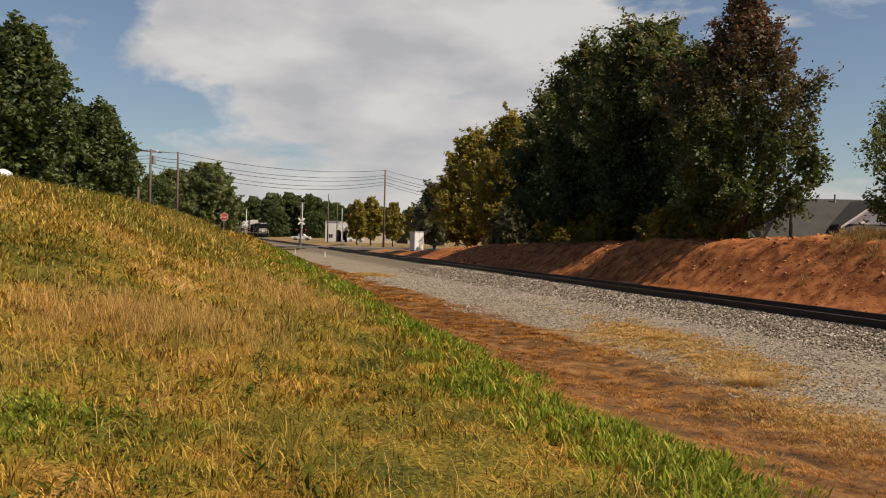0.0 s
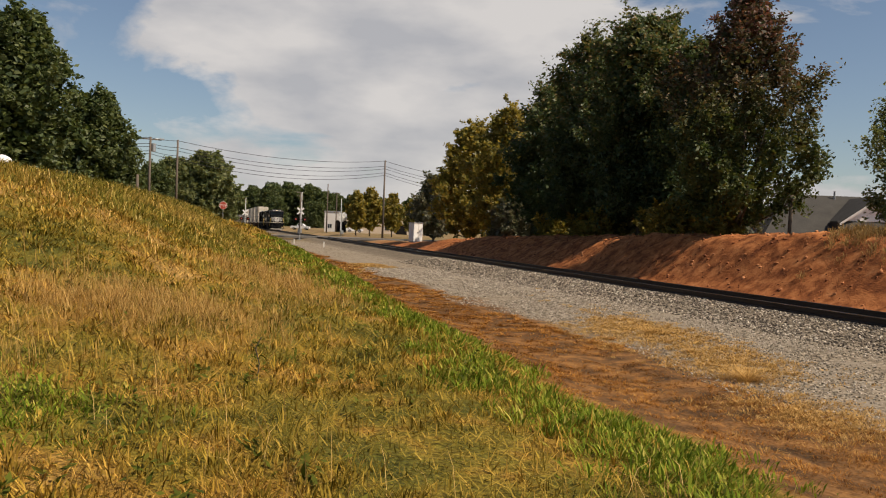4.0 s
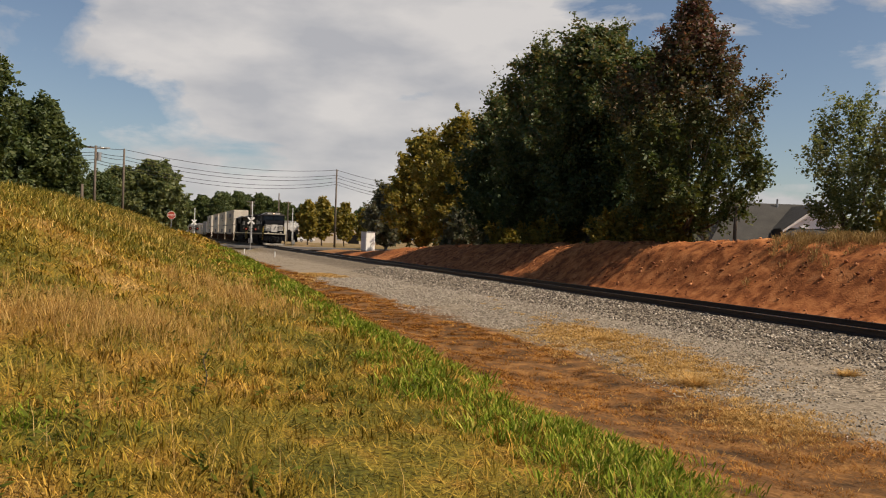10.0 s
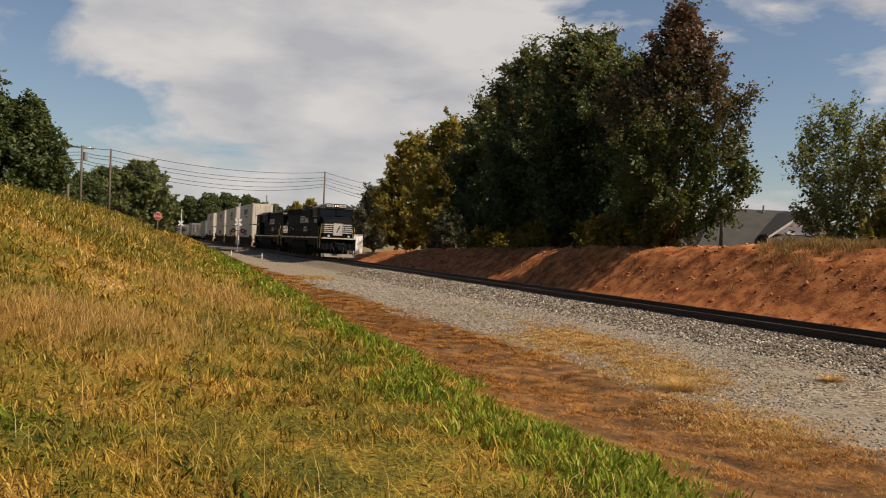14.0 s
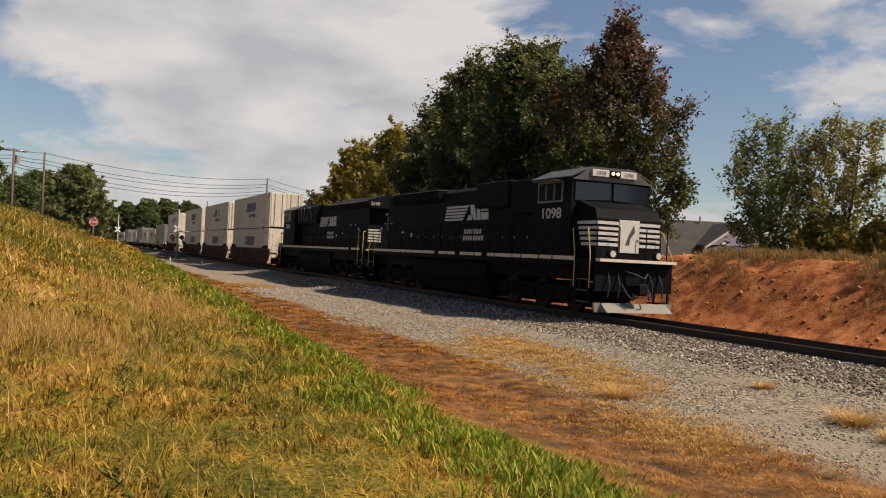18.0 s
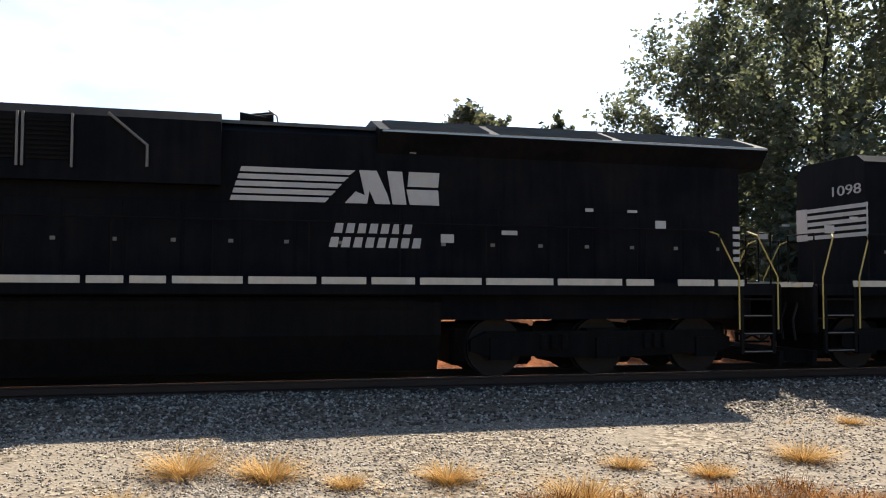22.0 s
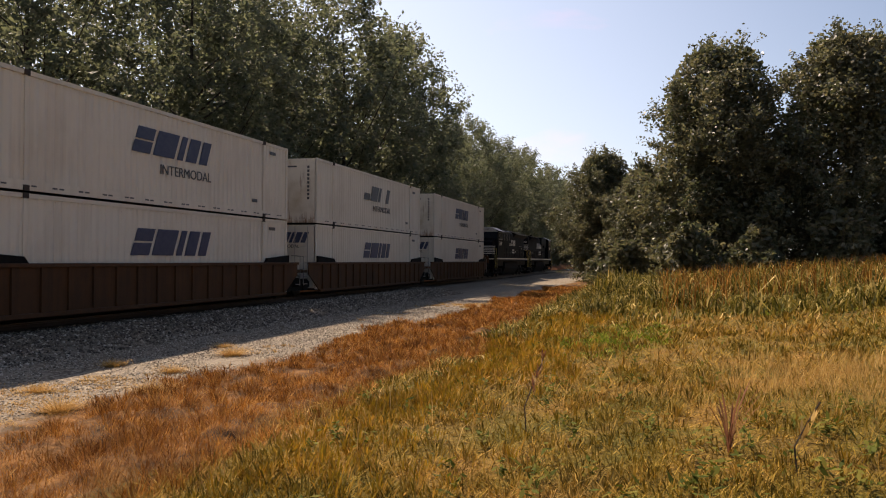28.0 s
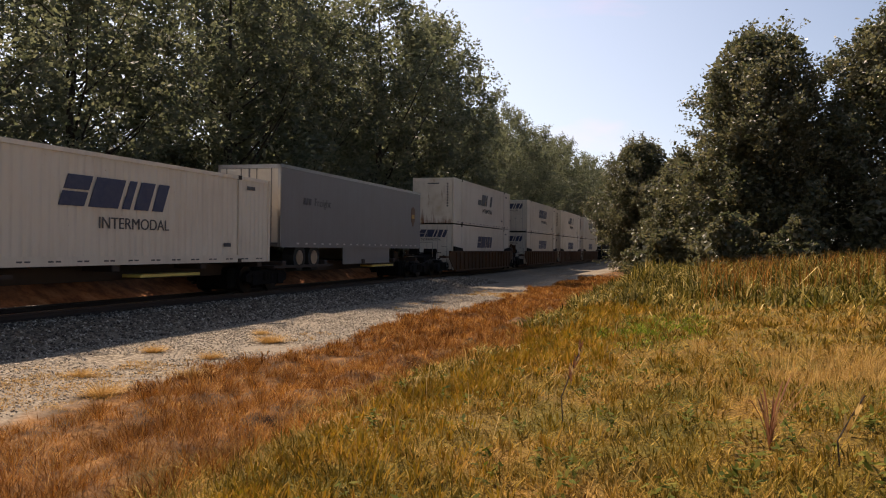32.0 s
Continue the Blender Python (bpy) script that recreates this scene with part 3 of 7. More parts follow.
def tree(name, label, at, height_, base, radius, mat, seed, lobes=90, twigs=14, leaves=16, size=0.16, tuft=1.0,
         taper=((0, 0.25, 0.55, 0.85, 1), (0.55, 1.0, 0.95, 0.55, 0.12)), trunk_r=0.22, forks=1, group="", limbs=12, rise=0.5, fill=0.2, bark=None):
    r = np.random.default_rng(seed)
    bark = bark or M_BARK
    t = thing(name, label, "tree", group, at=at)
    for fk in range(forks):
        ax_, ay_ = (0.0, 0.0) if forks == 1 else (0.35 * math.cos(fk * 3.0 + seed), 0.35 * math.sin(fk * 3.0 + seed))
        pts, rad = [], []
        for i in range(9):
            f = i / 8
            pts.append((ax_ * (0.4 + 3.2 * f) + r.normal(0, 0.06), ay_ * (0.4 + 3.2 * f) + r.normal(0, 0.06), -0.35 + (height_ * 0.86 + 0.35) * f))
            rad.append(trunk_r * (1 if forks == 1 else 0.8) * (1.35 if i == 0 else 1.0) * (1 - f * 0.93))
        part("trunk", pipe(bmesh.new(), pts, rad, 9), bark, t, smooth=True)
    me, branches = crown_mesh(r, height_, base, radius, lobes, twigs, leaves, size, taper, tuft, rise, mat, fill)
    for i in range(limbs):
        a, b = branches[int((i + 0.5) * lobes * 0.85 / limbs)]
        a, b = Vector(a), Vector(b)
        mid = a.lerp(b, 0.5) + Vector(r.normal(0, 0.14, 3)) - Vector((0, 0, 0.06 * (b - a).length))
        rr = trunk_r * 0.42 * (1 - 0.6 * i / limbs)
        part("limb", pipe(bmesh.new(), [a, a.lerp(mid, 0.5) + Vector(r.normal(0, 0.06, 3)), mid, b], [rr, rr * 0.85, rr * 0.6, rr * 0.15], 6), bark, t, smooth=True)
    part("crown", me, mat, t)
    return t


def stand(x, y, turn=0, scale=1.0):
    return pose(x, y, float(height(x, y)), 0, 0, turn) @ Matrix.Scale(scale, 4)


OVAL = ((0, 0.2, 0.5, 0.8, 1), (0.5, 1.0, 0.95, 0.6, 0.15))
CONE = ((0, 0.18, 0.42, 0.62, 0.82, 1), (0.5, 0.92, 1.0, 0.82, 0.42, 0.06))
DOME = ((0, 0.3, 0.6, 0.85, 1), (0.75, 1.0, 0.95, 0.7, 0.3))

SPIRE = ((0, 0.12, 0.34, 0.55, 0.75, 0.9, 1), (0.62, 0.92, 1.0, 0.86, 0.56, 0.26, 0.03))
MAIN = dict(group="maples on the bank")
tree("maple_tree", "maple with red and green autumn leaves on the bank", stand(26.0, 36.5, 75), 13.5, 1.2, 4.4, M_LEAF_RED, 11, 170, 15, 16, 0.105, 1.05, SPIRE, 0.19, rise=1.35, fill=0.10, limbs=22, **MAIN)
tree("maple_tree", "dark green maple with bronze tips on the clay bank", stand(28.3, 44.6, 200), 12.6, 1.8, 3.7, M_LEAF_MAPLE, 12, 100, 16, 16, 0.12, 1.15, DOME, 0.22, rise=0.8, fill=0.3, **MAIN)
tree("maple_tree", "broad dark green maple on the clay bank", stand(27.4, 48.8, 60), 15.2, 1.6, 4.8, M_LEAF_MAPLE, 10, 140, 17, 17, 0.125, 1.25, DOME, 0.26, rise=0.8, fill=0.3, **MAIN)
tree("maple_tree", "broad dark green maple on the clay bank", stand(27.3, 55.6, 160), 15.3, 1.7, 4.6, M_LEAF_MAPLE, 13, 130, 16, 16, 0.135, 1.25, DOME, 0.26, rise=0.8, fill=0.3, **MAIN)
tree("maple_tree", "dark green maple standing at the end of its row", stand(28.0, 64.5, 250), 13.6, 1.4, 4.7, M_LEAF_MAPLE, 14, 110, 15, 15, 0.15, 1.2, OVAL, 0.22, rise=0.8, fill=0.3, **MAIN)
tree("maple_tree", "yellow turning maple in a row along the track", stand(29.4, 79.0, 0), 14.4, 1.2, 4.9, M_LEAF_GOLD, 15, 110, 13, 14, 0.18, 1.2, OVAL, 0.2, rise=0.8, **MAIN)
tree("maple_tree", "yellow turning maple in a row along the track", stand(30.4, 94.0, 90), 15.0, 1.2, 5.4, M_LEAF_GOLD, 16, 110, 13, 14, 0.2, 1.2, OVAL, 0.2, rise=0.8, **MAIN)
tree("maple_tree", "dark turning maple in a row along the track", stand(32.0, 116.0, 40), 10.2, 1.2, 4.0, M_LEAF_TURN, 19, 70, 12, 14, 0.22, 1.2, OVAL, 0.2, **MAIN)
# light feathery trees behind the bank, by the house
feather = dict(lobes=62, twigs=11, leaves=18, size=0.085, tuft=0.95, taper=DOME, trunk_r=0.11, forks=2, group="feathery trees by the house", limbs=16, rise=1.0, fill=0.04)
tree("walnut_tree", "light green feathery tree behind the bank", stand(30.6, 30.4, 30), 7.3, 0.7, 2.5, M_LEAF_PALE, 17, **feather)
tree("walnut_tree", "olive green feathery tree behind the bank", stand(31.0, 26.6, 130), 7.0, 0.4, 2.9, M_LEAF_OLIVE, 18, **feather)
tree("walnut_tree", "light green feathery tree behind the bank", stand(31.5, 21.6, 210), 5.9, 0.4, 1.9, M_LEAF_PALE, 20, **feather)
tree("walnut_tree", "dark turning feathery tree behind the bank", stand(34.0, 18.2, 10), 5.6, 0.4, 2.0, M_LEAF_TURN, 24, **feather)
tree("small_tree", "small dark green tree before the pale building", stand(52.0, 7.6, 10), 7.4, 0.4, 1.9, M_LEAF_GREEN, 25, 50, 10, 12, 0.2, 0.7, OVAL, 0.12)
tree("oak_tree", "dark oak beyond the bank", stand(50.0, -14.5, 10), 11.8, 0.6, 3.6, M_LEAF_TURN, 26, 80, 12, 12, 0.22, 1.0, DOME, 0.2)
tree("oak_tree", "dark oak beyond the bank", stand(51.0, -20.5, 70), 11.4, 0.6, 3.0, M_LEAF_TURN, 27, 70, 12, 12, 0.22, 1.0, DOME, 0.2)

# the wood on the far side, down the line
WOOD = dict(group="wood along the track")
wood = [
    tree("oak_tree", "tall dark green oak at the edge of the wood", stand(25.5, -20.5), 14.6, 2.4, 5.6, M_LEAF_WOOD, 21, 84, 14, 17, 0.125, 1.45, DOME, 0.22, limbs=18, rise=0.8, fill=0.06, bark=M_BARK_DARK, **WOOD),
    tree("oak_tree", "tall dark green oak at the edge of the wood", stand(26.0, -30.0), 17.8, 3.4, 6.2, M_LEAF_WOOD, 22, 92, 14, 17, 0.13, 1.6, DOME, 0.24, limbs=20, rise=0.9, fill=0.06, bark=M_BARK_DARK, **WOOD),
    tree("oak_tree", "tall oak with turning leaves in the wood", stand(25.0, -41.0), 20.0, 4.0, 6.6, M_LEAF_WOOD, 23, 96, 14, 17, 0.14, 1.7, DOME, 0.26, limbs=20, rise=0.9, fill=0.06, bark=M_BARK_DARK, **WOOD),
]
copy_thing(wood[0], stand(27.5, -16.6, 75, 0.72))
r = np.random.default_rng(5)
k = 0
for row, (x0, step_y) in enumerate(((25.0, 9.5), (33.0, 12.0))):
    y = -51.0 if row == 0 else -25.0
    while y > -330:
        src = wood[1 + k % 2] if y < -40 else wood[0]
        copy_thing(src, stand(x0 + r.uniform(-1.6, 1.6), y, r.uniform(0, 360), r.uniform(0.94, 1.06) * float(np.interp(y, [-150, -125, -101, -100, -81, -80, -36, -35], [1.18, 1.08, 1.0, 0.84, 0.84, 1.13, 1.13, 1.0]))))
        y -= step_y * r.uniform(0.85, 1.2) * (1 + max(0, -y - 90) / 160)
        k += 1


def bush(label, at, h, rad, mat, seed, n=70, leaves=44, size=0.14, group="shrubs"):
    r_ = np.random.default_rng(seed)
    t = thing("bush", label, "bush", group, at=at)
    bm = bmesh.new()
    for i in range(6):
        a_ = i * 1.05
        tube(bm, (0.1 * math.cos(a_), 0.1 * math.sin(a_), -0.2), (rad * 0.6 * math.cos(a_), rad * 0.6 * math.sin(a_), h * 0.75), 0.035, 5, 0.012, False)
    part("branching_stem", bm, M_BARK, t)
    me, _ = crown_mesh(r_, h, 0.05, rad, n // 2, 8, leaves // 4, size, ((0, 0.3, 0.7, 1), (0.95, 1.0, 0.8, 0.3)), 0.55, 0.6, mat)
    part("foliage", me, mat, t)
    return t


# shrubs under the wood and along the bank
shrubs = [bush("dark leafy shrub at the edge of the wood", stand(22.5, -17.0), 2.6, 1.7, M_LEAF_WOOD, 51),
          bush("turning leafy shrub at the edge of the wood", stand(23.5, -24.0), 3.4, 2.1, M_LEAF_TURN, 52, 90),
          bush("green shrub below the maples on the bank", stand(25.0, 40.5), 2.2, 1.6, M_LEAF_GOLD, 53, 60)]
r = np.random.default_rng(15)
for row, x0 in enumerate((23.2, 28.5, 38.0)):
    y = -21.0 - row * 2
    while y > -300:
        copy_thing(shrubs[int(r.integers(0, 2))], stand(x0 + r.uniform(-1.0, 1.2), y, r.uniform(0, 360), r.uniform(0.8, 1.5) * (1 + 0.25 * row)))
        y -= r.uniform(2.6, 4.2) * (1 + max(0, -y - 60) / 60) * (1 + 0.25 * row)
for x, y, s in ((25.2, 36.8, 0.8), (26.0, 44.0, 0.9), (25.6, 50.0, 1.0), (26.5, 55.0, 0.9), (27.0, 62.0, 1.0), (31, 46, 1.5), (32, 54, 1.6), (33, 62, 1.7), (33, 70, 1.7), (33, 78, 1.7), (28, 74, 1.2), (34, 88, 1.6), (35.5, 31.0, 1.0), (29.6, 26.4, 0.9), (31.4, 27.6, 1.05), (29.0, 23.0, 0.8), (38.5, 25.0, 1.3), (36, 17, 1.4), (37, 10, 1.2), (39, 2, 1.3), (38, -6, 1.3), (36, -13, 1.4)):
    copy_thing(shrubs[2 if s < 1.1 else 1], stand(x, y, x * 40, s))
# near side down the line
big = tree("oak_tree", "big spreading oak beyond the tall grass", stand(-3.5, -53.0), 15.0, 0.6, 5.6, M_LEAF_TURN, 31, 150, 17, 21, 0.115, 1.45, DOME, 0.3, 2, group="trees past the meadow", limbs=18, rise=0.6, fill=0.3)
for x, y, s, a in ((-10.6, -52.5, 0.98, 80), (-18.5, -56.0, 1.05, 200), (-26.0, -58.0, 1.05, 300), (5.4, -86.0, 0.92, 140), (-7, -86, 1.1, 50), (-33, -60, 1.1, 15), (1.0, -66, 0.62, 15),
                   (5.5, -118, 0.95, 60), (7.0, -150, 0.95, 95), (5.0, -190, 1.0, 33), (8.5, -240, 1.0, 150), (15.0, -330, 1.1, 210), (22, -345, 1.1, 11), (9, -290, 1.1, 99)):
    copy_thing(big, stand(x, y, a, s))
for x, y, s in ((-1.5, -44, 1.0), (-5, -46, 0.9), (-9, -47, 1.1), (-13, -49, 1.0), (-17.5, -50, 1.1), (2.0, -52, 0.9), (3.2, -60, 0.9), (4.2, -72, 0.9), (-22, -50, 1.2), (-27, -52, 1.2)):
    copy_thing(shrubs[1], stand(x, y, x * 37, s))
# near side up the line
lt = tree("oak_tree", "dark green oak on the grassy hill", stand(-13.0, 66.0), 12.6, 0.3, 4.6, M_LEAF_GREEN, 41, 130, 13, 13, 0.2, 1.2, DOME, 0.25, fill=0.3, group="trees on the hill")
for x, y, s, a in ((-20.0, 68.0, 1.05, 80), (-9.6, 82.0, 0.90, 10), (-29, 70, 1.0, 40), (-9.5, 104, 0.72, 99), (-6.2, 116, 0.62, 170), (-38, 74, 1.1, 30), (-14, 95, 0.9, 22), (-8, 140, 0.8, 75)):
    copy_thing(lt, stand(x, y, a, s))
rd = tree("oak_tree", "round green oak past the crossing", stand(0.3, 160.0), 13.6, 0.3, 6.4, M_LEAF_PALE, 42, 130, 12, 11, 0.34, 1.3, DOME, 0.25, fill=0.35, group="trees past the crossing")
for x, y, s, a in ((-6, 172, 0.95, 20), (3.0, 225, 0.75, 60), (-20, 170, 1.0, 20), (6, 300, 0.8, 10), (2, 340, 1.0, 70)):
    copy_thing(rd, stand(x, y, a, s))
yg = tree("young_maple", "young yellow green maple by the road", stand(27.0, 152.0), 8.6, 1.6, 2.3, M_LEAF_GOLD, 44, 50, 9, 11, 0.25, 0.8, OVAL, 0.12, group="young maples by the road")
for x, y, s, a in ((30.0, 154, 1.1, 20), (32.5, 146, 0.95, 60), (34.5, 139, 0.8, 20)):
    copy_thing(yg, stand(x, y, a, s))
far = tree("oak_tree", "dark oak in the distant wood", stand(38.0, 500.0), 26.0, 0.4, 10.0, M_LEAF_GREEN, 43, 130, 12, 11, 0.75, 2.6, DOME, 0.4, fill=0.35, group="distant wood")
for x, y, s, a in ((49, 510, 1.04, 20), (61, 500, 1.0, 60), (29, 530, 0.95, 20), (72, 505, 0.86, 80), (86, 500, 0.8, 0), (100, 480, 0.75, 50), (116, 470, 0.76, 70), (4, 480, 0.6, 0), (-12, 470, 0.8, 30), (16, 640, 0.9, 120), (135, 470, 0.78, 20), (155, 470, 0.8, 200), (180, 480, 0.8, 10), (34, 420, 0.6, 44), (52, 400, 0.5, 44), (43, 530, 1.0, 130), (55, 535, 1.02, 210), (67, 530, 0.95, 310), (80, 520, 0.85, 33), (93, 510, 0.8, 123), (108, 500, 0.76, 10), (22, 560, 0.9, 66)):
    copy_thing(far, stand(x, y, a, s))
# ---- track ----
def rail_mat():
    k = Mat("rail_steel", 0.6, 0.3)
    f = k.noise(3.0, 4, 0.6, stretch=(4, 0.3, 4))
    k.colour(k.mix(f, (0.030, 0.019, 0.014), (0.055, 0.034, 0.024)))
    return k.m


def build_track():
    t = thing("railway_track", "straight railway track of worn steel rails on dark sleepers", "railway track", kind="structure")
    m_rail = rail_mat()
    m_head = worn("rail_head", (0.45, 0.43, 0.42), (0.22, 0.18, 0.15), 0.25, 0.95, amount=0.5, scale=2.0, streak=False)
    m_tie = worn("tarred_wood", (0.014, 0.011, 0.009), (0.045, 0.038, 0.03), 0.9, amount=0.8, scale=3.0)
    for s in (-1, 1):
        x = TRACK_X + s * 0.755
        bm = bmesh.new()
        prism(bm, [(x - 0.075, -0.185), (x - 0.075, -0.165), (x - 0.012, -0.14), (x - 0.012, -0.045), (x - 0.036, -0.035), (x - 0.036, -0.004),
                   (x + 0.036, -0.004), (x + 0.036, -0.035), (x + 0.012, -0.045), (x + 0.012, -0.14), (x + 0.075, -0.165), (x + 0.075, -0.185)], "y", -900, 900)
        rail = part("rail", bm, m_rail, t)
        part("rail_head", boxes((x - 0.03, x + 0.03, -900, 900, -0.006, 0.0)), m_head, rail)
    tie = mesh_of(boxes((-1.3, 1.3, -0.115, 0.115, -0.38, -0.19), bevel=0.012), "sleeper")
    tie.materials.append(m_tie)
    r = np.random.default_rng(9)
    for i in range(300):
        ob = new("sleeper", tie)
        ob.parent = t
        ob.matrix_basis = pose(TRACK_X + r.uniform(-0.03, 0.03), -75 + i * 0.52, r.uniform(-0.008, 0.006), 0, 0, r.uniform(-0.6, 0.6))
    bm = bmesh.new()
    v, f = [], []
    for j, y in enumerate([-75 - 0.52 * i for i in range(1, 160)] + [81 + 0.52 * i for i in range(500)]):
        for a, b, c in ((-1.3, -0.115, -0.38), (1.3, -0.115, -0.38), (1.3, 0.115, -0.38), (-1.3, 0.115, -0.38), (-1.3, -0.115, -0.19), (1.3, -0.115, -0.19), (1.3, 0.115, -0.19), (-1.3, 0.115, -0.19)):
            v.append((TRACK_X + a, y + b, c))
        k = 8 * j
        f += [(k + 4, k + 5, k + 6, k + 7), (k, k + 1, k + 5, k + 4), (k + 2, k + 3, k + 7, k + 6), (k, k + 4, k + 7, k + 3), (k + 1, k + 2, k + 6, k + 5)]
    bm.free()
    far_ties = part("far_sleepers", from_arrays("far_sleepers", v, f, m_tie), m_tie, t)
    tagged(far_ties, kind="stuff")


build_track()
# ---- train ----
def side_pose(side, c, z, out):
    """Where writing lies on a long side: x runs to the viewer's right, y up. side -1 faces the meadow."""
    rz = -90 if side < 0 else 90
    return pose(side * out, c, z, 90, 0, rz)


def end_pose(sign, x, z, c):
    return pose(x, c, z, 90, 0, 180 if sign > 0 else 0)


def slab(outlines, depth=0.012):
    """Flat shapes in the x-y plane, raised a little."""
    bm = bmesh.new()
    for o in outlines:
        prism(bm, o, "z", 0, depth)
    return bm


def wheel_mesh(r=0.5):
    bm = bmesh.new()
    for x0, x1, rr in ((-0.07, 0.05, r), (-0.09, -0.06, r + 0.03), (0.05, 0.075, r * 0.55), (0.0, 0.13, r * 0.24)):
        tube(bm, (x0, 0, 0), (x1, 0, 0), rr, 20)
    return mesh_of(bm, "wheel")


def bogie(parent, c, axles, r, name="truck"):
    """A truck with side frames, springs, axle boxes and its wheels."""
    half = axles[-1] + 0.55
    bm = bmesh.new()
    for s in (-1, 1):
        x = s * 1.08
        prism(bm, [(-half, r + 0.16), (-half + 0.3, r + 0.30), (half - 0.3, r + 0.30), (half, r + 0.16), (half, r - 0.05), (half - 0.25, r - 0.12),
                   (0.55, r - 0.18), (-0.55, r - 0.18), (-half + 0.25, r - 0.12), (-half, r - 0.05)], "x", x - 0.08, x + 0.08)
        for a in axles:
            box(bm, x - 0.14 if s < 0 else x, x if s < 0 else x + 0.14, a - 0.2, a + 0.2, r - 0.2, r + 0.18)
        for a, b in zip(axles, axles[1:]):
            m_ = (a + b) / 2
            for d in (-0.2, 0, 0.2):
                tube(bm, (x + s * 0.1, m_ + d, r - 0.02), (x + s * 0.1, m_ + d, r + 0.25), 0.075, 8)
    box(bm, -1.1, 1.1, -0.35, 0.35, r + 0.02, r + 0.34)
    for a in axles:
        box(bm, -0.66, 0.66, a - 0.80, a + 0.80, r - 0.34, r + 0.42, 0.08)
    for v in bm.verts:
        v.co.y += c
    tr = part(name, bm, M_DARK, parent)
    me = wheel_mesh(r)
    me.materials.append(M_WHEEL)
    for a in axles:
        for s in (-1, 1):
            w = new("wheel", me)
            w.parent = tr
            w.matrix_basis = pose(s * 0.76, c + a, r, 0, 0, 0 if s > 0 else 180)
        part("axle", tube(bmesh.new(), (-0.76, c + a, r), (0.76, c + a, r), 0.09, 8), M_WHEEL, tr)
    return tr


def coupler(parent, c, sign, reach=0.48):
    bm = boxes((-0.12, 0.12, min(c, c + sign * reach * 0.6), max(c, c + sign * reach * 0.6), 0.74, 0.98))
    box(bm, -0.2, 0.16, min(c + sign * reach * 0.45, c + sign * reach), max(c + sign * reach * 0.45, c + sign * reach), 0.68, 1.04, 0.05)
    part("coupler", bm, M_DARK, parent)
    bm = bmesh.new()
    for x in (-0.45, 0.45):
        pipe(bm, [(x, c, 1.0), (x * 0.95, c + sign * 0.25, 0.72), (x * 0.7, c + sign * 0.38, 0.55), (x * 0.4, c + sign * 0.5, 0.66)], 0.03)
    part("air_hose", bm, M_RUBBER, parent)


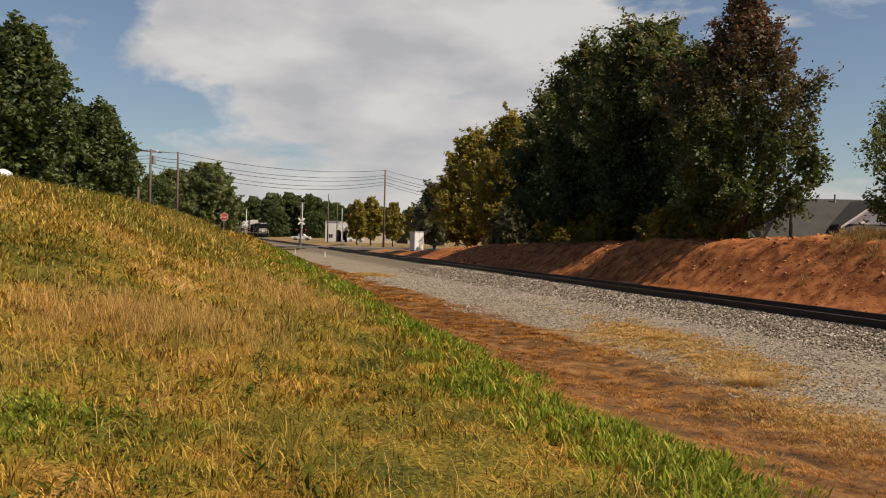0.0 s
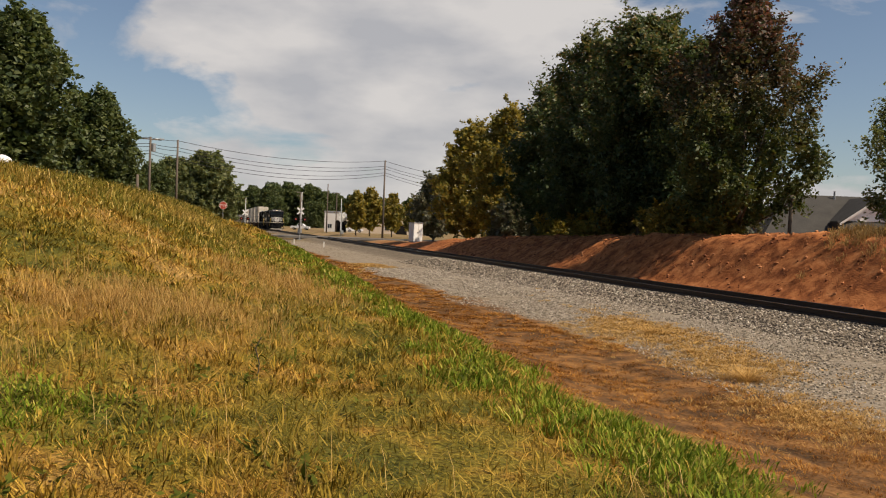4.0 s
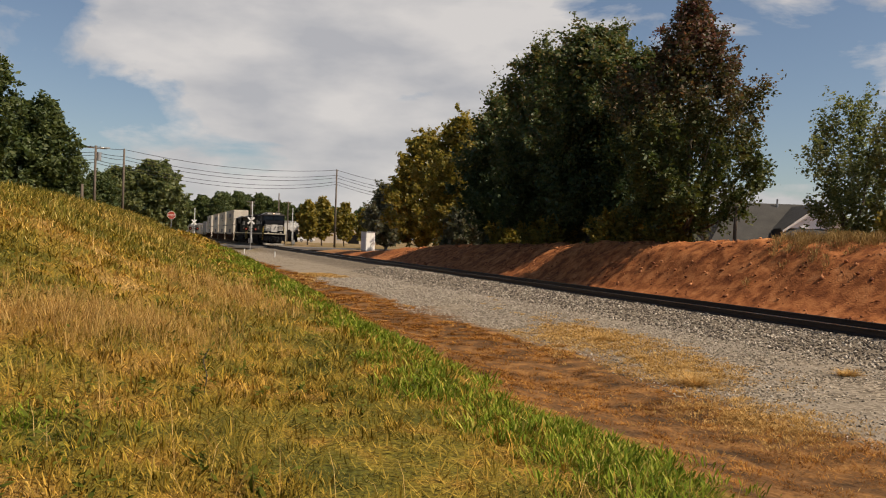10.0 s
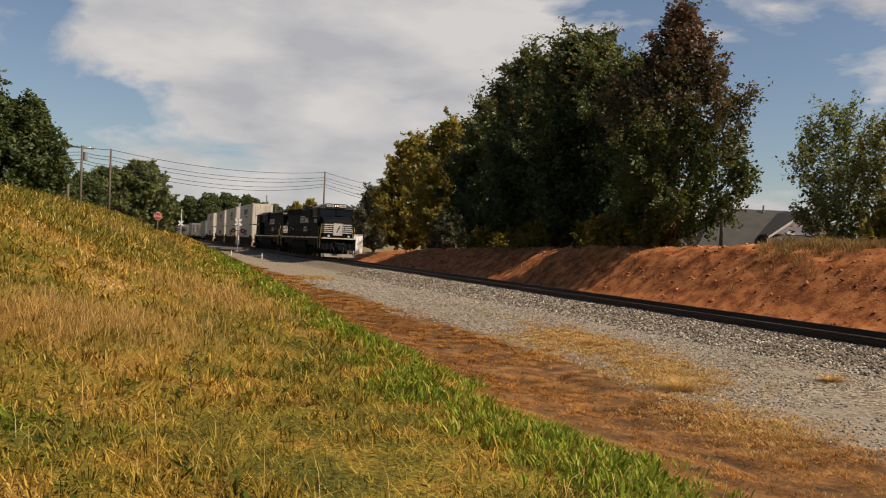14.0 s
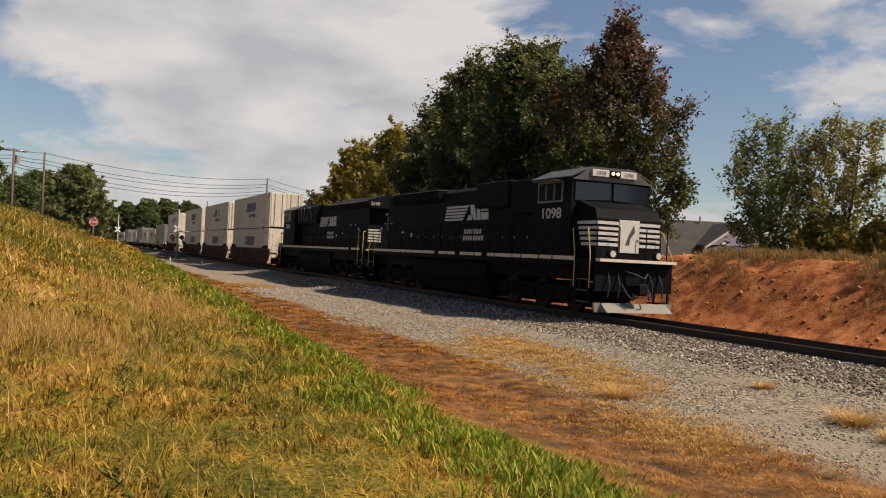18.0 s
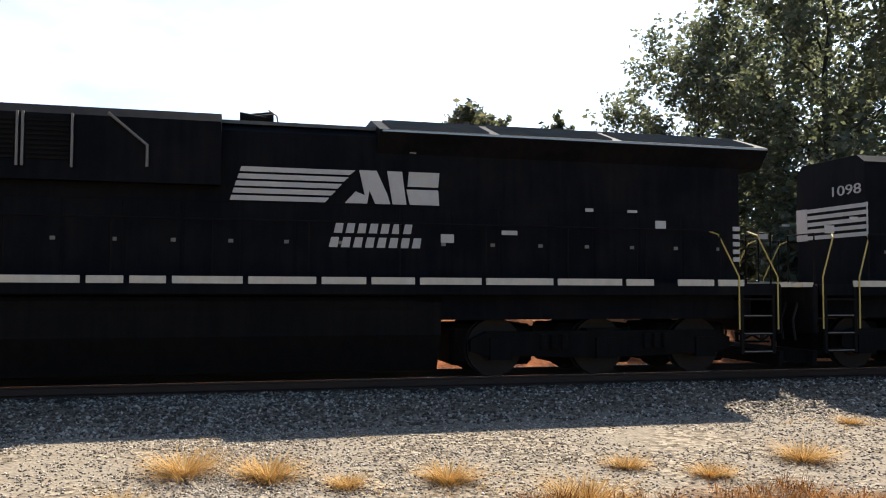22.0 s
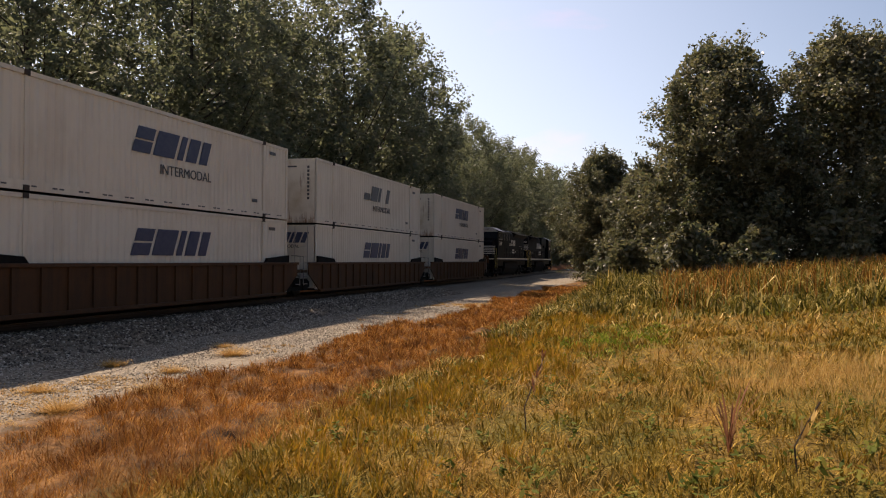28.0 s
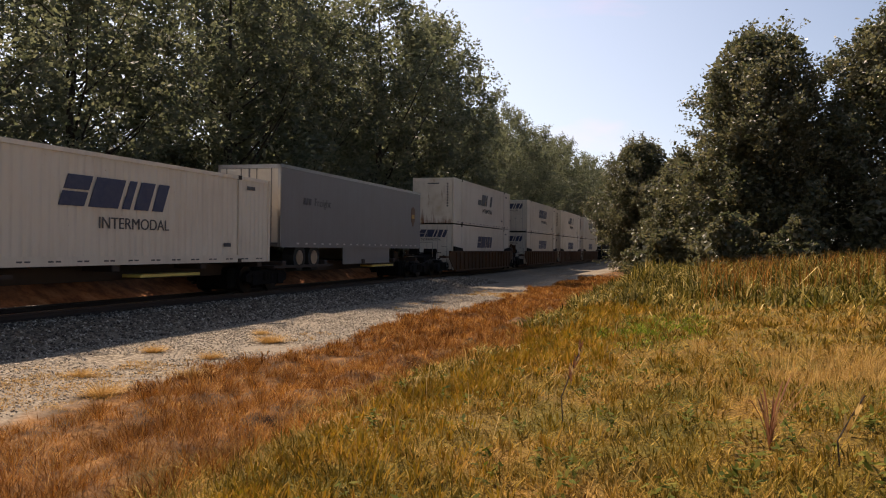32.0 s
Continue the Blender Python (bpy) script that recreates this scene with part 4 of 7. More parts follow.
def locomotive(label, numbers, cab0, cab1, nose1, plat1, hood0, plat0, tank, trucks, winged, m):
    """A six-axle diesel with its cab towards +y. Lengths are along y from the emblem's edge."""
    t = thing("locomotive", label, "locomotive", "locomotives", at=m)
    W, H = 1.5, 1.06
    # frame
    bm = boxes((-W, W, plat0, plat1, 1.50, 1.72), (-1.2, 1.2, plat0 + 0.4, plat1 - 0.4, 1.05, 1.5))
    part("underframe", bm, M_BLACK, t)
    for c, s in ((plat1, 1), (plat0, -1)):
        bm = boxes((-1.45, 1.45, min(c, c + s * 0.12), max(c, c + s * 0.12), 0.75, 1.72), bevel=0.03)
        part("end_plate", bm, M_BLACK, t)
        bm = bmesh.new()
        prism(bm, [(-1.4, 0.14), (-1.45, 0.42), (1.45, 0.42), (1.4, 0.14)], "y", min(c + s * 0.05, c + s * 0.14), max(c + s * 0.05, c + s * 0.14))
        prism(bm, [(c + s * 0.14, 0.16), (c + s * (0.5 if s > 0 else 0.3), 0.16), (c + s * 0.14, 0.42)], "x", -1.2, 1.2)
        part("plow", bm, M_RAILING if s > 0 and not winged else M_DARK, t, "grimy steel plow")
        part("step_edge", boxes((-1.42, 1.42, min(c + s * 0.1, c + s * 0.34), max(c + s * 0.1, c + s * 0.34), 1.66, 1.75)), M_STRIPE, t)
        coupler(t, c + s * 0.1, s, 0.24 if s < 0 else 0.48)
        for x in (-0.9, -0.55, 0.6, 0.95):
            part("brake_hose", pipe(bmesh.new(), [(x, c + s * 0.10, 1.35), (x * 1.05, c + s * 0.26, 1.0), (x * 1.1, c + s * 0.24, 0.6)], 0.025), M_RUBBER, t)
        part("jumper_cable", pipe(bmesh.new(), [(-0.5, c + s * 0.12, 1.35), (-0.25, c + s * 0.30, 1.18), (0.1, c + s * 0.32, 1.3), (0.4, c + s * 0.12, 1.4)], 0.035), M_RUBBER, t)
        # corner steps and rails
        for x in (-1, 1):
            cc = c - s * 0.45
            for z in (0.42, 0.76, 1.1, 1.42):
                part("step", boxes((x * 1.5 - (0.32 if x > 0 else 0), x * 1.5 + (0 if x > 0 else 0.32), cc - 0.31, cc + 0.31, z - 0.02, z + 0.02)), M_DARK, t)
            for d in (-0.34, 0.34):
                part("stringer", boxes((x * 1.48 - 0.03, x * 1.48 + 0.03, cc + d - 0.03, cc + d + 0.03, 0.38, 1.7)), M_DARK, t)
            for z in (0.42, 0.76, 1.1):
                part("step_nosing", boxes((x * 1.5 - 0.012, x * 1.5 + 0.012, cc - 0.3, cc + 0.3, z, z + 0.02)), M_RAILING, t)
            for d in (-0.42, 0.42):
                bm = bmesh.new()
                pipe(bm, [(x * 1.53, cc + d, 0.85), (x * 1.53, cc + d, 1.85), (x * 1.40, cc + d - s * 0.35, 2.65), (x * 1.25, cc + d - s * 0.45, 2.72)], 0.016)
                part("grab_rail", bm, M_YELLOW, t, "yellow bent grab rail")
        for x in (-1, 1):
            yy = c - s * 0.02
            part("end_railing", pipe(bmesh.new(), [(x * 1.3, yy, 1.72), (x * 1.3, yy, 2.72), (x * 0.5, yy, 2.72), (x * 0.5, yy, 1.72)], 0.02), M_DARK, t)
    # sill stripes
    r = np.random.default_rng(3)
    for s in (-1, 1):
        y = plat0 + 0.75
        while y < plat1 - 1.0:
            ln = float(r.choice([0.75, 1.1, 1.25, 0.55]))
            ln = min(ln, plat1 - 0.9 - y)
            if ln > 0.3:
                part("sill_stripe", boxes((s * 1.5 - 0.012, s * 1.5 + 0.012, y, y + ln, 1.67, 1.79)), M_STRIPE, t)
            y += ln + (0.09 if r.uniform() < 0.8 else 0.5)
    # long hood
    hood1 = cab0 - 0.02
    bm = bmesh.new()
    top = 4.42
    prism(bm, [(-H, 1.72), (-H, top - 0.16), (-H + 0.22, top), (H - 0.22, top), (H, top - 0.16), (H, 1.72)], "y", hood0, hood1)
    hood = part("hood", bm, M_BLACK, t)
    for s in (-1, 1):
        y = hood0 + 0.35
        while y < hood1 - 0.9:
            w = 0.92
            part("hood_door", boxes((s * H - 0.012, s * H + 0.012, y, y + w - 0.05, 1.80, 3.05), bevel=0.006), M_BLACK, hood)
            bm = boxes((s * (H + 0.014) - 0.012, s * (H + 0.014) + 0.012, y + 0.08, y + 0.16, 2.36, 2.42))
            part("latch", bm, M_RAILING, hood)
            y += w
    if winged:
        # radiator wings with a peaked, overhanging roof
        bm = bmesh.new()
        prism(bm, [(-1.34, 4.36), (-0.34, 4.70), (0.34, 4.70), (1.34, 4.36), (1.34, 4.31), (H, 3.98), (-H, 3.98), (-1.34, 4.31)], "y", hood0 - 0.48, -2.5)
        wing = part("radiator_housing", bm, M_BLACK, t)
        for s in (-1, 1):
            for y0, y1 in ((hood0 - 0.2, hood0 + 2.6), (hood0 + 2.8, hood0 + 5.0), (hood0 + 5.2, -2.7)):
                bm = bmesh.new()
                x0, x1 = 0.40, 1.30
                n = 16
                for i in range(n):
                    u = (i + 0.5) / n
                    x, z = x0 + (x1 - x0) * u, 4.685 - 0.31 * u
                    box(bm, s * x - 0.014, s * x + 0.014, y0, y1, z - 0.02, z + 0.025)
                part("radiator_grille", bm, M_ROOF, wing)
            part("wing_edge", boxes((s * 1.34 - 0.015, s * 1.34 + 0.015, hood0 - 0.46, -2.55, 4.32, 4.352)), M_CHROME, wing)
        part("roof_hatch", boxes((-0.32, 0.32, hood0 + 0.2, hood0 + 3.0, 4.70, 4.73), (-0.32, 0.32, hood0 + 3.4, -2.8, 4.70, 4.73)), M_ROOF, wing)
        # tall cabinet behind the cab with intake grilles
        bm = bmesh.new()
        prism(bm, [(-1.3, 3.3), (-1.3, 4.35), (-1.1, 4.52), (1.1, 4.52), (1.3, 4.35), (1.3, 3.3)], "y", 0.15, hood1)
        cabinet = part("air_cabinet", bm, M_BLACK, t)
        for s in (-1, 1):
            for y0 in (hood1 - 0.95, hood1 - 1.75, hood1 - 2.55):
                bm = bmesh.new()
                for i in range(9):
                    z = 3.62 + i * 0.075
                    box(bm, s * 1.31 - 0.014, s * 1.31 + 0.014, y0, y0 + 0.62, z, z + 0.04)
                g = part("intake_grille", bm, M_DARK, cabinet)
                for yy in (y0 - 0.05, y0 + 0.67):
                    part("grille_post", boxes((s * 1.33 - 0.02, s * 1.33 + 0.02, yy - 0.018, yy + 0.018, 3.5, 4.36)), M_RAILING, cabinet)
        bm = bmesh.new()
        pipe(bm, [(-1.34, 1.90, 4.4), (-1.34, 1.30, 3.9), (-1.34, 1.30, 3.55)], 0.025)
        part("conduit", bm, M_RAILING, cabinet)
        part("roof_lip", boxes((-0.95, 0.95, -2.5, 0.15, 4.40, 4.46)), M_ROOF, t)
    else:
        bm = bmesh.new()
        prism(bm, [(-H, 3.90), (-1.30, 4.10), (-1.30, 4.33), (-1.1, 4.42), (1.1, 4.42), (1.30, 4.33), (1.30, 4.10), (H, 3.90)], "y", hood0 + 0.9, -0.3)
        flare = part("radiator_housing", bm, M_BLACK, t)
        for s in (-1, 1):
            for y0, y1 in ((hood0 + 1.1, hood0 + 4.0), (hood0 + 4.3, -0.8)):
                bm = bmesh.new()
                for i in range(12):
                    z = 4.11 + i * 0.018
                    box(bm, s * 1.305 - 0.012, s * 1.305 + 0.012, y0, y1, z, z + 0.014)
                part("radiator_grille", bm, M_DARK, flare)
        bm = bmesh.new()
        for y in (hood0 + 1.6, hood0 + 3.6, hood0 + 5.6):
            tube(bm, (0, y, 4.40), (0, y, 4.53), 0.72, 20)
        part("radiator_fan", bm, M_ROOF, flare)
        bm = boxes((-1.25, 1.25, 3.3, 6.0, 3.5, 4.50), bevel=0.06)
        part("brake_grid_box", bm, M_BLACK, t)
        bm = boxes((-0.5, 0.5, 1.6, 2.6, 4.4, 4.62), bevel=0.04)
        part("exhaust_hood", bm, M_DARK, t)
        bm = boxes((-1.2, 1.2, 6.0, hood1, 3.2, 4.44), bevel=0.05)
        part("air_cabinet", bm, M_BLACK, t)
        part("roof_lip", boxes((-1.3, 1.3, hood0 + 0.95, -0.4, 4.415, 4.45)), M_ROOF, t)
    # horn cluster
    bm = bmesh.new()
    hc = -0.45 if winged else 2.3
    for dx, z, d in ((-0.2, 4.66, 1), (0.0, 4.70, -1), (0.2, 4.64, 1), (0.1, 4.76, -1)):
        tube(bm, (dx, hc - d * 0.15, z), (dx, hc + d * 0.30, z), 0.03, 8, 0.10)
    box(bm, -0.05, 0.05, hc - 0.05, hc + 0.05, 4.42, 4.66)
    part("horn", bm, M_DARK, t)
    tube_b = bmesh.new()
    pipe(tube_b, [(-0.2, -0.85, 4.42), (-0.2, -0.80, 4.72), (-0.2, -0.65, 4.82)], 0.015)
    part("antenna", tube_b, M_RAILING, t)
    # cab
    bm = bmesh.new()
    prism(bm, [(-W, 1.72), (-W, 4.28), (-0.8, 4.60), (0.8, 4.60), (W, 4.28), (W, 1.72)], "y", cab0, cab1)
    cab = part("cab", bm, M_BLACK, t)
    bm = bmesh.new()
    for s in (-1, 1):
        prism(bm, [(s * 1.56, 4.27), (s * 0.82, 4.615), (s * 0.82, 4.645), (s * 1.56, 4.30)], "y", cab0 - 0.05, cab1 + 0.05)
    box(bm, -0.82, 0.82, cab0 - 0.05, cab1 + 0.05, 4.61, 4.645)
    part("cab_roof", bm, M_ROOF, cab)
    for s in (-1, 1):
        part("sun_visor", boxes((s * 1.5 - (0.34 if s < 0 else 0), s * 1.5 + (0 if s < 0 else 0.34), cab0 + 0.5, cab1 - 0.5, 4.16, 4.19)), M_ROOF, cab)
        wy = [cab0 + 0.35, cab0 + 0.95, cab0 + 1.50, cab0 + 2.05] if cab1 - cab0 > 3 else [cab0 + 0.25, cab0 + 0.75, cab0 + 1.25, cab0 + 1.75]
        off = cab1 - 0.36 - wy[-1] - 0.1
        for y0, y1 in zip(wy, wy[1:]):
            y0, y1 = y0 + off, y1 + off - 0.07
            part("window_pane", boxes((s * 1.5 - 0.012, s * 1.5 + 0.012, y0, y1, 3.56, 4.12)), M_CAB_GLASS, cab)
            fr = boxes((s * 1.515 - 0.02, s * 1.515 + 0.02, y0 - 0.045, y0, 3.50, 4.18), (s * 1.515 - 0.02, s * 1.515 + 0.02, y1, y1 + 0.045, 3.50, 4.18),
                       (s * 1.515 - 0.02, s * 1.515 + 0.02, y0, y1, 3.50, 3.555), (s * 1.515 - 0.02, s * 1.515 + 0.02, y0, y1, 4.125, 4.18))
            part("window_frame", fr, M_RAILING, cab)
    # windscreen, slanted brow above it
    bm = bmesh.new()
    for s in (-1, 1):
        prism(bm, [(s * 0.06, 3.62), (s * 1.38, 3.55), (s * 1.38, 4.12), (s * 0.06, 4.16)], "y", cab1 + 0.0, cab1 + 0.03)
    part("windscreen", bm, M_CAB_GLASS, cab)
    bm = bmesh.new()
    prism(bm, [(-1.5, 4.20), (-0.85, 4.62), (0.85, 4.62), (1.5, 4.20)], "y", cab1 + 0.01, cab1 + 0.06)
    part("brow", bm, M_LETTER if winged else M_ROOF, cab, "off-white brow over the windscreen" if winged else "dusty dark brow over the windscreen")
    for x in (-0.53, 0.53):
        nb = part("number_board", boxes((x - 0.315, x + 0.315, cab1 + 0.05, cab1 + 0.14, 4.34, 4.56), bevel=0.01), M_LETTER, cab)
        lettering("board_number", numbers, 0.19, M_INK, nb, end_pose(1, x, 4.385, cab1 + 0.142), 0.004)
    lamp = boxes((-0.2, 0.2, cab1 + 0.05, cab1 + 0.16, 4.36, 4.56), bevel=0.02)
    hl = part("headlight_box", lamp, M_DARK, cab)
    for x in (-0.09, 0.09):
        part("headlight", tube(bmesh.new(), (x, cab1 + 0.15, 4.46), (x, cab1 + 0.185, 4.46), 0.055, 14), M_LENS if winged else M_LAMP, hl)
    # nose: broad short hood with a sloping top
    bm = bmesh.new()
    prism(bm, [(cab1, 1.72), (nose1, 1.72), (nose1, 2.98), (nose1 - 0.12, 3.28), (cab1, 3.56)], "x", -1.25, 1.25)
    for v in bm.verts:
        if v.co.y > nose1 - 0.2:
            v.co.x *= 0.95
    nose = part("nose", bm, M_BLACK, t)
    for i in range(5):
        z0 = 2.14 + i * 0.165
        for s in (-1, 1):
            q = bmesh.new()
            y0 = cab1 + 0.03 + 0.06 * (4 - i)
            x0 = 1.262 - (1.25 * 0.05) * max(0, (y0 - cab1)) / (nose1 - cab1)
            x1 = 1.25 * 0.95 + 0.016
            prism(q, [(s * x0, y0), (s * x1, nose1 + 0.012), (s * (x1 - 0.03), nose1 + 0.012), (s * (x0 - 0.03), y0)], "z", z0, z0 + 0.095)
            box(q, *sorted((s * 0.40, s * x1)), nose1 - 0.005, nose1 + 0.012, z0, z0 + 0.095)
            part("nose_stripe", q, M_LETTER, nose)
    part("nose_door", boxes((-0.38, 0.38, nose1 - 0.01, nose1 + 0.03, 1.95, 2.96), bevel=0.01), M_LETTER, nose, "off-white nose door")
    part("door_emblem", slab([[(-0.14, 0.0), (-0.02, 0.3), (0.16, 0.62), (0.2, 0.4), (0.04, 0.2), (0.0, 0.0)]]), M_INK, nose).matrix_basis = end_pose(1, 0, 2.2, nose1 + 0.028)
    bm = bmesh.new()
    for x in (-0.85, 0.85):
        tube(bm, (x, plat1 + 0.02, 1.90), (x, plat1 + 0.16, 1.90), 0.13, 12)
    part("ditch_light_housing", bm, M_DARK, t)
    for x in (-0.85, 0.85):
        part("ditch_light", tube(bmesh.new(), (x, plat1 + 0.15, 1.90), (x, plat1 + 0.18, 1.90), 0.10, 14), M_LENS, t)
    # white barred end of the long hood
    for i in range(5):
        z0 = (2.15 if winged else 2.72) + i * 0.15
        q = bmesh.new()
        box(q, -H - 0.012, H + 0.012, hood0 - 0.012, hood0 + 0.02, z0, z0 + 0.085)
        for s in (-1, 1):
            ln = 0.14 if winged else 0.05
            box(q, *sorted((s * H, s * (H + 0.022))), hood0, hood0 + ln, z0, z0 + 0.085)
        part("hood_stripe", q, M_LETTER, hood)
    if winged:
        for s in (-1, 1):
            lettering("end_number", numbers, 0.27, M_LETTER, t, end_pose(-1, s * 0.92, 4.11, hood0 - 0.49), 0.006)
        lampbox = part("rear_headlight_box", boxes((-0.24, 0.24, hood0 - 0.10, hood0 + 0.02, 3.56, 3.82), bevel=0.02), M_DARK, hood)
        for x in (-0.1, 0.1):
            part("rear_headlight", tube(bmesh.new(), (x, hood0 - 0.12, 3.69), (x, hood0 - 0.09, 3.69), 0.075, 14), M_LENS, lampbox)
        part("end_door", boxes((-0.36, 0.36, hood0 - 0.02, hood0 + 0.01, 1.85, 3.40), bevel=0.01), M_BLACK, hood)
        part("end_panel", boxes((0.40, H + 0.012, hood0 - 0.016, hood0 + 0.02, 2.05, 2.90)), M_LETTER, hood, "off-white painted end panel")
    else:
        for s in (-1, 1):
            part("side_stripe_end", boxes((s * (H + 0.014) - 0.012, s * (H + 0.014) + 0.012, hood0 + 0.02, hood0 + 0.04, 2.70, 3.42)), M_LETTER, hood)
        lettering("end_number", numbers, 0.30, M_LETTER, t, end_pose(-1, 0.50, 3.62, hood0 - 0.014), 0.006, width=0.85)
        part("end_panel", boxes((-H - 0.012, -0.72, hood0 - 0.018, hood0 + 0.02, 2.70, 3.42)), M_LETTER, hood, "off-white painted end panel")
    # writing on the sides: number, bars with a slanted block emblem, two rows of bars
    for s in (-1, 1):
        lettering("cab_number", numbers, 0.47, M_LETTER, t, side_pose(s, (cab0 + cab1) / 2 + (0.30 if winged else 0.0), 2.99, 1.504), 0.006, width=1.15, bold=0.008)
        m0 = side_pose(s, 0.0, 3.06, H + 0.02)
        k = -1 if s < 0 else 1
        off = 0.0 if s < 0 else -3.6
        if not winged:
            off = 0.0 if s > 0 else -4.0
        grow = 1.03 if winged else 1.17
        e0 = side_pose(s, 0.0, 3.08, H + 0.018) @ Matrix.Diagonal((grow, 1.04 if winged else 1.1, 1, 1))
        for i in range(5):
            z0 = i * 0.118
            a = z0 * 0.32
            part("emblem_bar", slab([[(off + a, z0), (off + a + 1.55 + z0 * 0.55, z0), (off + a + 1.62 + z0 * 0.6, z0 + 0.08), (off + a + 0.026, z0 + 0.08)]]), M_LETTER, t).matrix_basis = e0
        part("emblem_block", slab([[(off + 1.88, 0), (off + 2.06, 0.2), (off + 2.22, 0.14), (off + 2.12, 0.56), (off + 2.42, 0.56), (off + 2.60, 0.18), (off + 2.66, 0.0), (off + 2.40, 0.0), (off + 2.3, 0.22), (off + 2.26, 0)]]), M_LETTER, t).matrix_basis = e0
        part("emblem_block", slab([[(off + 2.70, 0.0), (off + 2.60, 0.56), (off + 2.86, 0.56), (off + 2.94, 0.0)]]), M_LETTER, t).matrix_basis = e0
        part("emblem_block", slab([[(off + 3.0, 0.0), (off + 2.94, 0.26), (off + 3.5, 0.26), (off + 3.52, 0.0)]]), M_LETTER, t).matrix_basis = e0
        part("emblem_block", slab([[(off + 2.96, 0.31), (off + 2.98, 0.56), (off + 3.52, 0.56), (off + 3.50, 0.31)]]), M_LETTER, t).matrix_basis = e0
        for row, (x0, ln, z0) in enumerate(((1.68, 1.38, -0.50), (1.60, 1.62, -0.74))):
            n = 7 if row == 0 else 8
            w = ln / n
            for i in range(n):
                part("name_bar", slab([[(off + x0 + i * w + 0.02, z0), (off + x0 + i * w + w * 0.80, z0), (off + x0 + i * w + w * 0.84 + 0.02, z0 + 0.17), (off + x0 + i * w + 0.06, z0 + 0.17)]]), M_LETTER, t).matrix_basis = e0
        for y, z, w, h in ((-3.9, 2.42, 0.24, 0.15), (-5.1, 2.58, 0.30, 0.08), (-6.6, 3.05, 0.16, 0.06), (-7.5, 3.05, 0.2, 0.05), (-8.1, 2.75, 0.22, 0.16), (-3.2, 4.0, 0.12, 0.08), (1.2, 3.6, 0.14, 0.10)):
            part("decal", boxes((s * (H + 0.02) - 0.008, s * (H + 0.02) + 0.008, y, y + w, z, z + h)), M_LETTER, t)
    # walkway railing
    for s in (-1, 1):
        bm = bmesh.new()
        y = plat0 + 1.2
        ys = []
        while y < cab0 - 0.1:
            tube(bm, (s * 1.42, y, 1.72), (s * 1.42, y, 2.72), 0.016, 6)
            ys.append(y)
            y += 1.55
        tube(bm, (s * 1.42, ys[0], 2.72), (s * 1.42, ys[-1], 2.72), 0.016, 6)
        part("walkway_railing", bm, M_DARK, t)
    # tank and trucks
    bm = bmesh.new()
    prism(bm, [(-1.35, 0.80), (-1.35, 1.36), (-1.2, 1.46), (1.2, 1.46), (1.35, 1.36), (1.35, 0.80), (1.05, 0.17), (-1.05, 0.17)], "y", tank[0], tank[1])
    part("fuel_tank", bm, M_DARK, t)
    bm = bmesh.new()
    for s in (-1, 1):
        tube(bm, (s * 1.2, tank[0] + 0.5, 1.30), (s * 1.2, tank[1] - 0.4, 1.30), 0.17, 12)
    part("air_tank", bm, M_DARK, t)
    for c in trucks:
        bogie(t, c, (-2.05, 0.0, 2.05), 0.53)
    return t


def mark_blocks(x0, x1, z0, z1, lean=0.42):
    """Five plain slanted blocks, two of them slit, standing for a trade mark."""
    out = []
    h, w = z1 - z0, x1 - x0
    for a, b, cuts in ((0.0, 0.20, (0.46,)), (0.235, 0.49, ()), (0.53, 0.60, ()), (0.64, 0.78, ()), (0.82, 0.93, ())):
        edges = [0.0] + [c for k in cuts for c in (k, k + 0.07)] + [1.0]
        for lo, hi in zip(edges[0::2], edges[1::2]):
            out.append([(x0 + w * a + lean * h * lo, z0 + h * lo), (x0 + w * b + lean * h * lo, z0 + h * lo), (x0 + w * b + lean * h * hi, z0 + h * hi), (x0 + w * a + lean * h * hi, z0 + h * hi)])
    return out


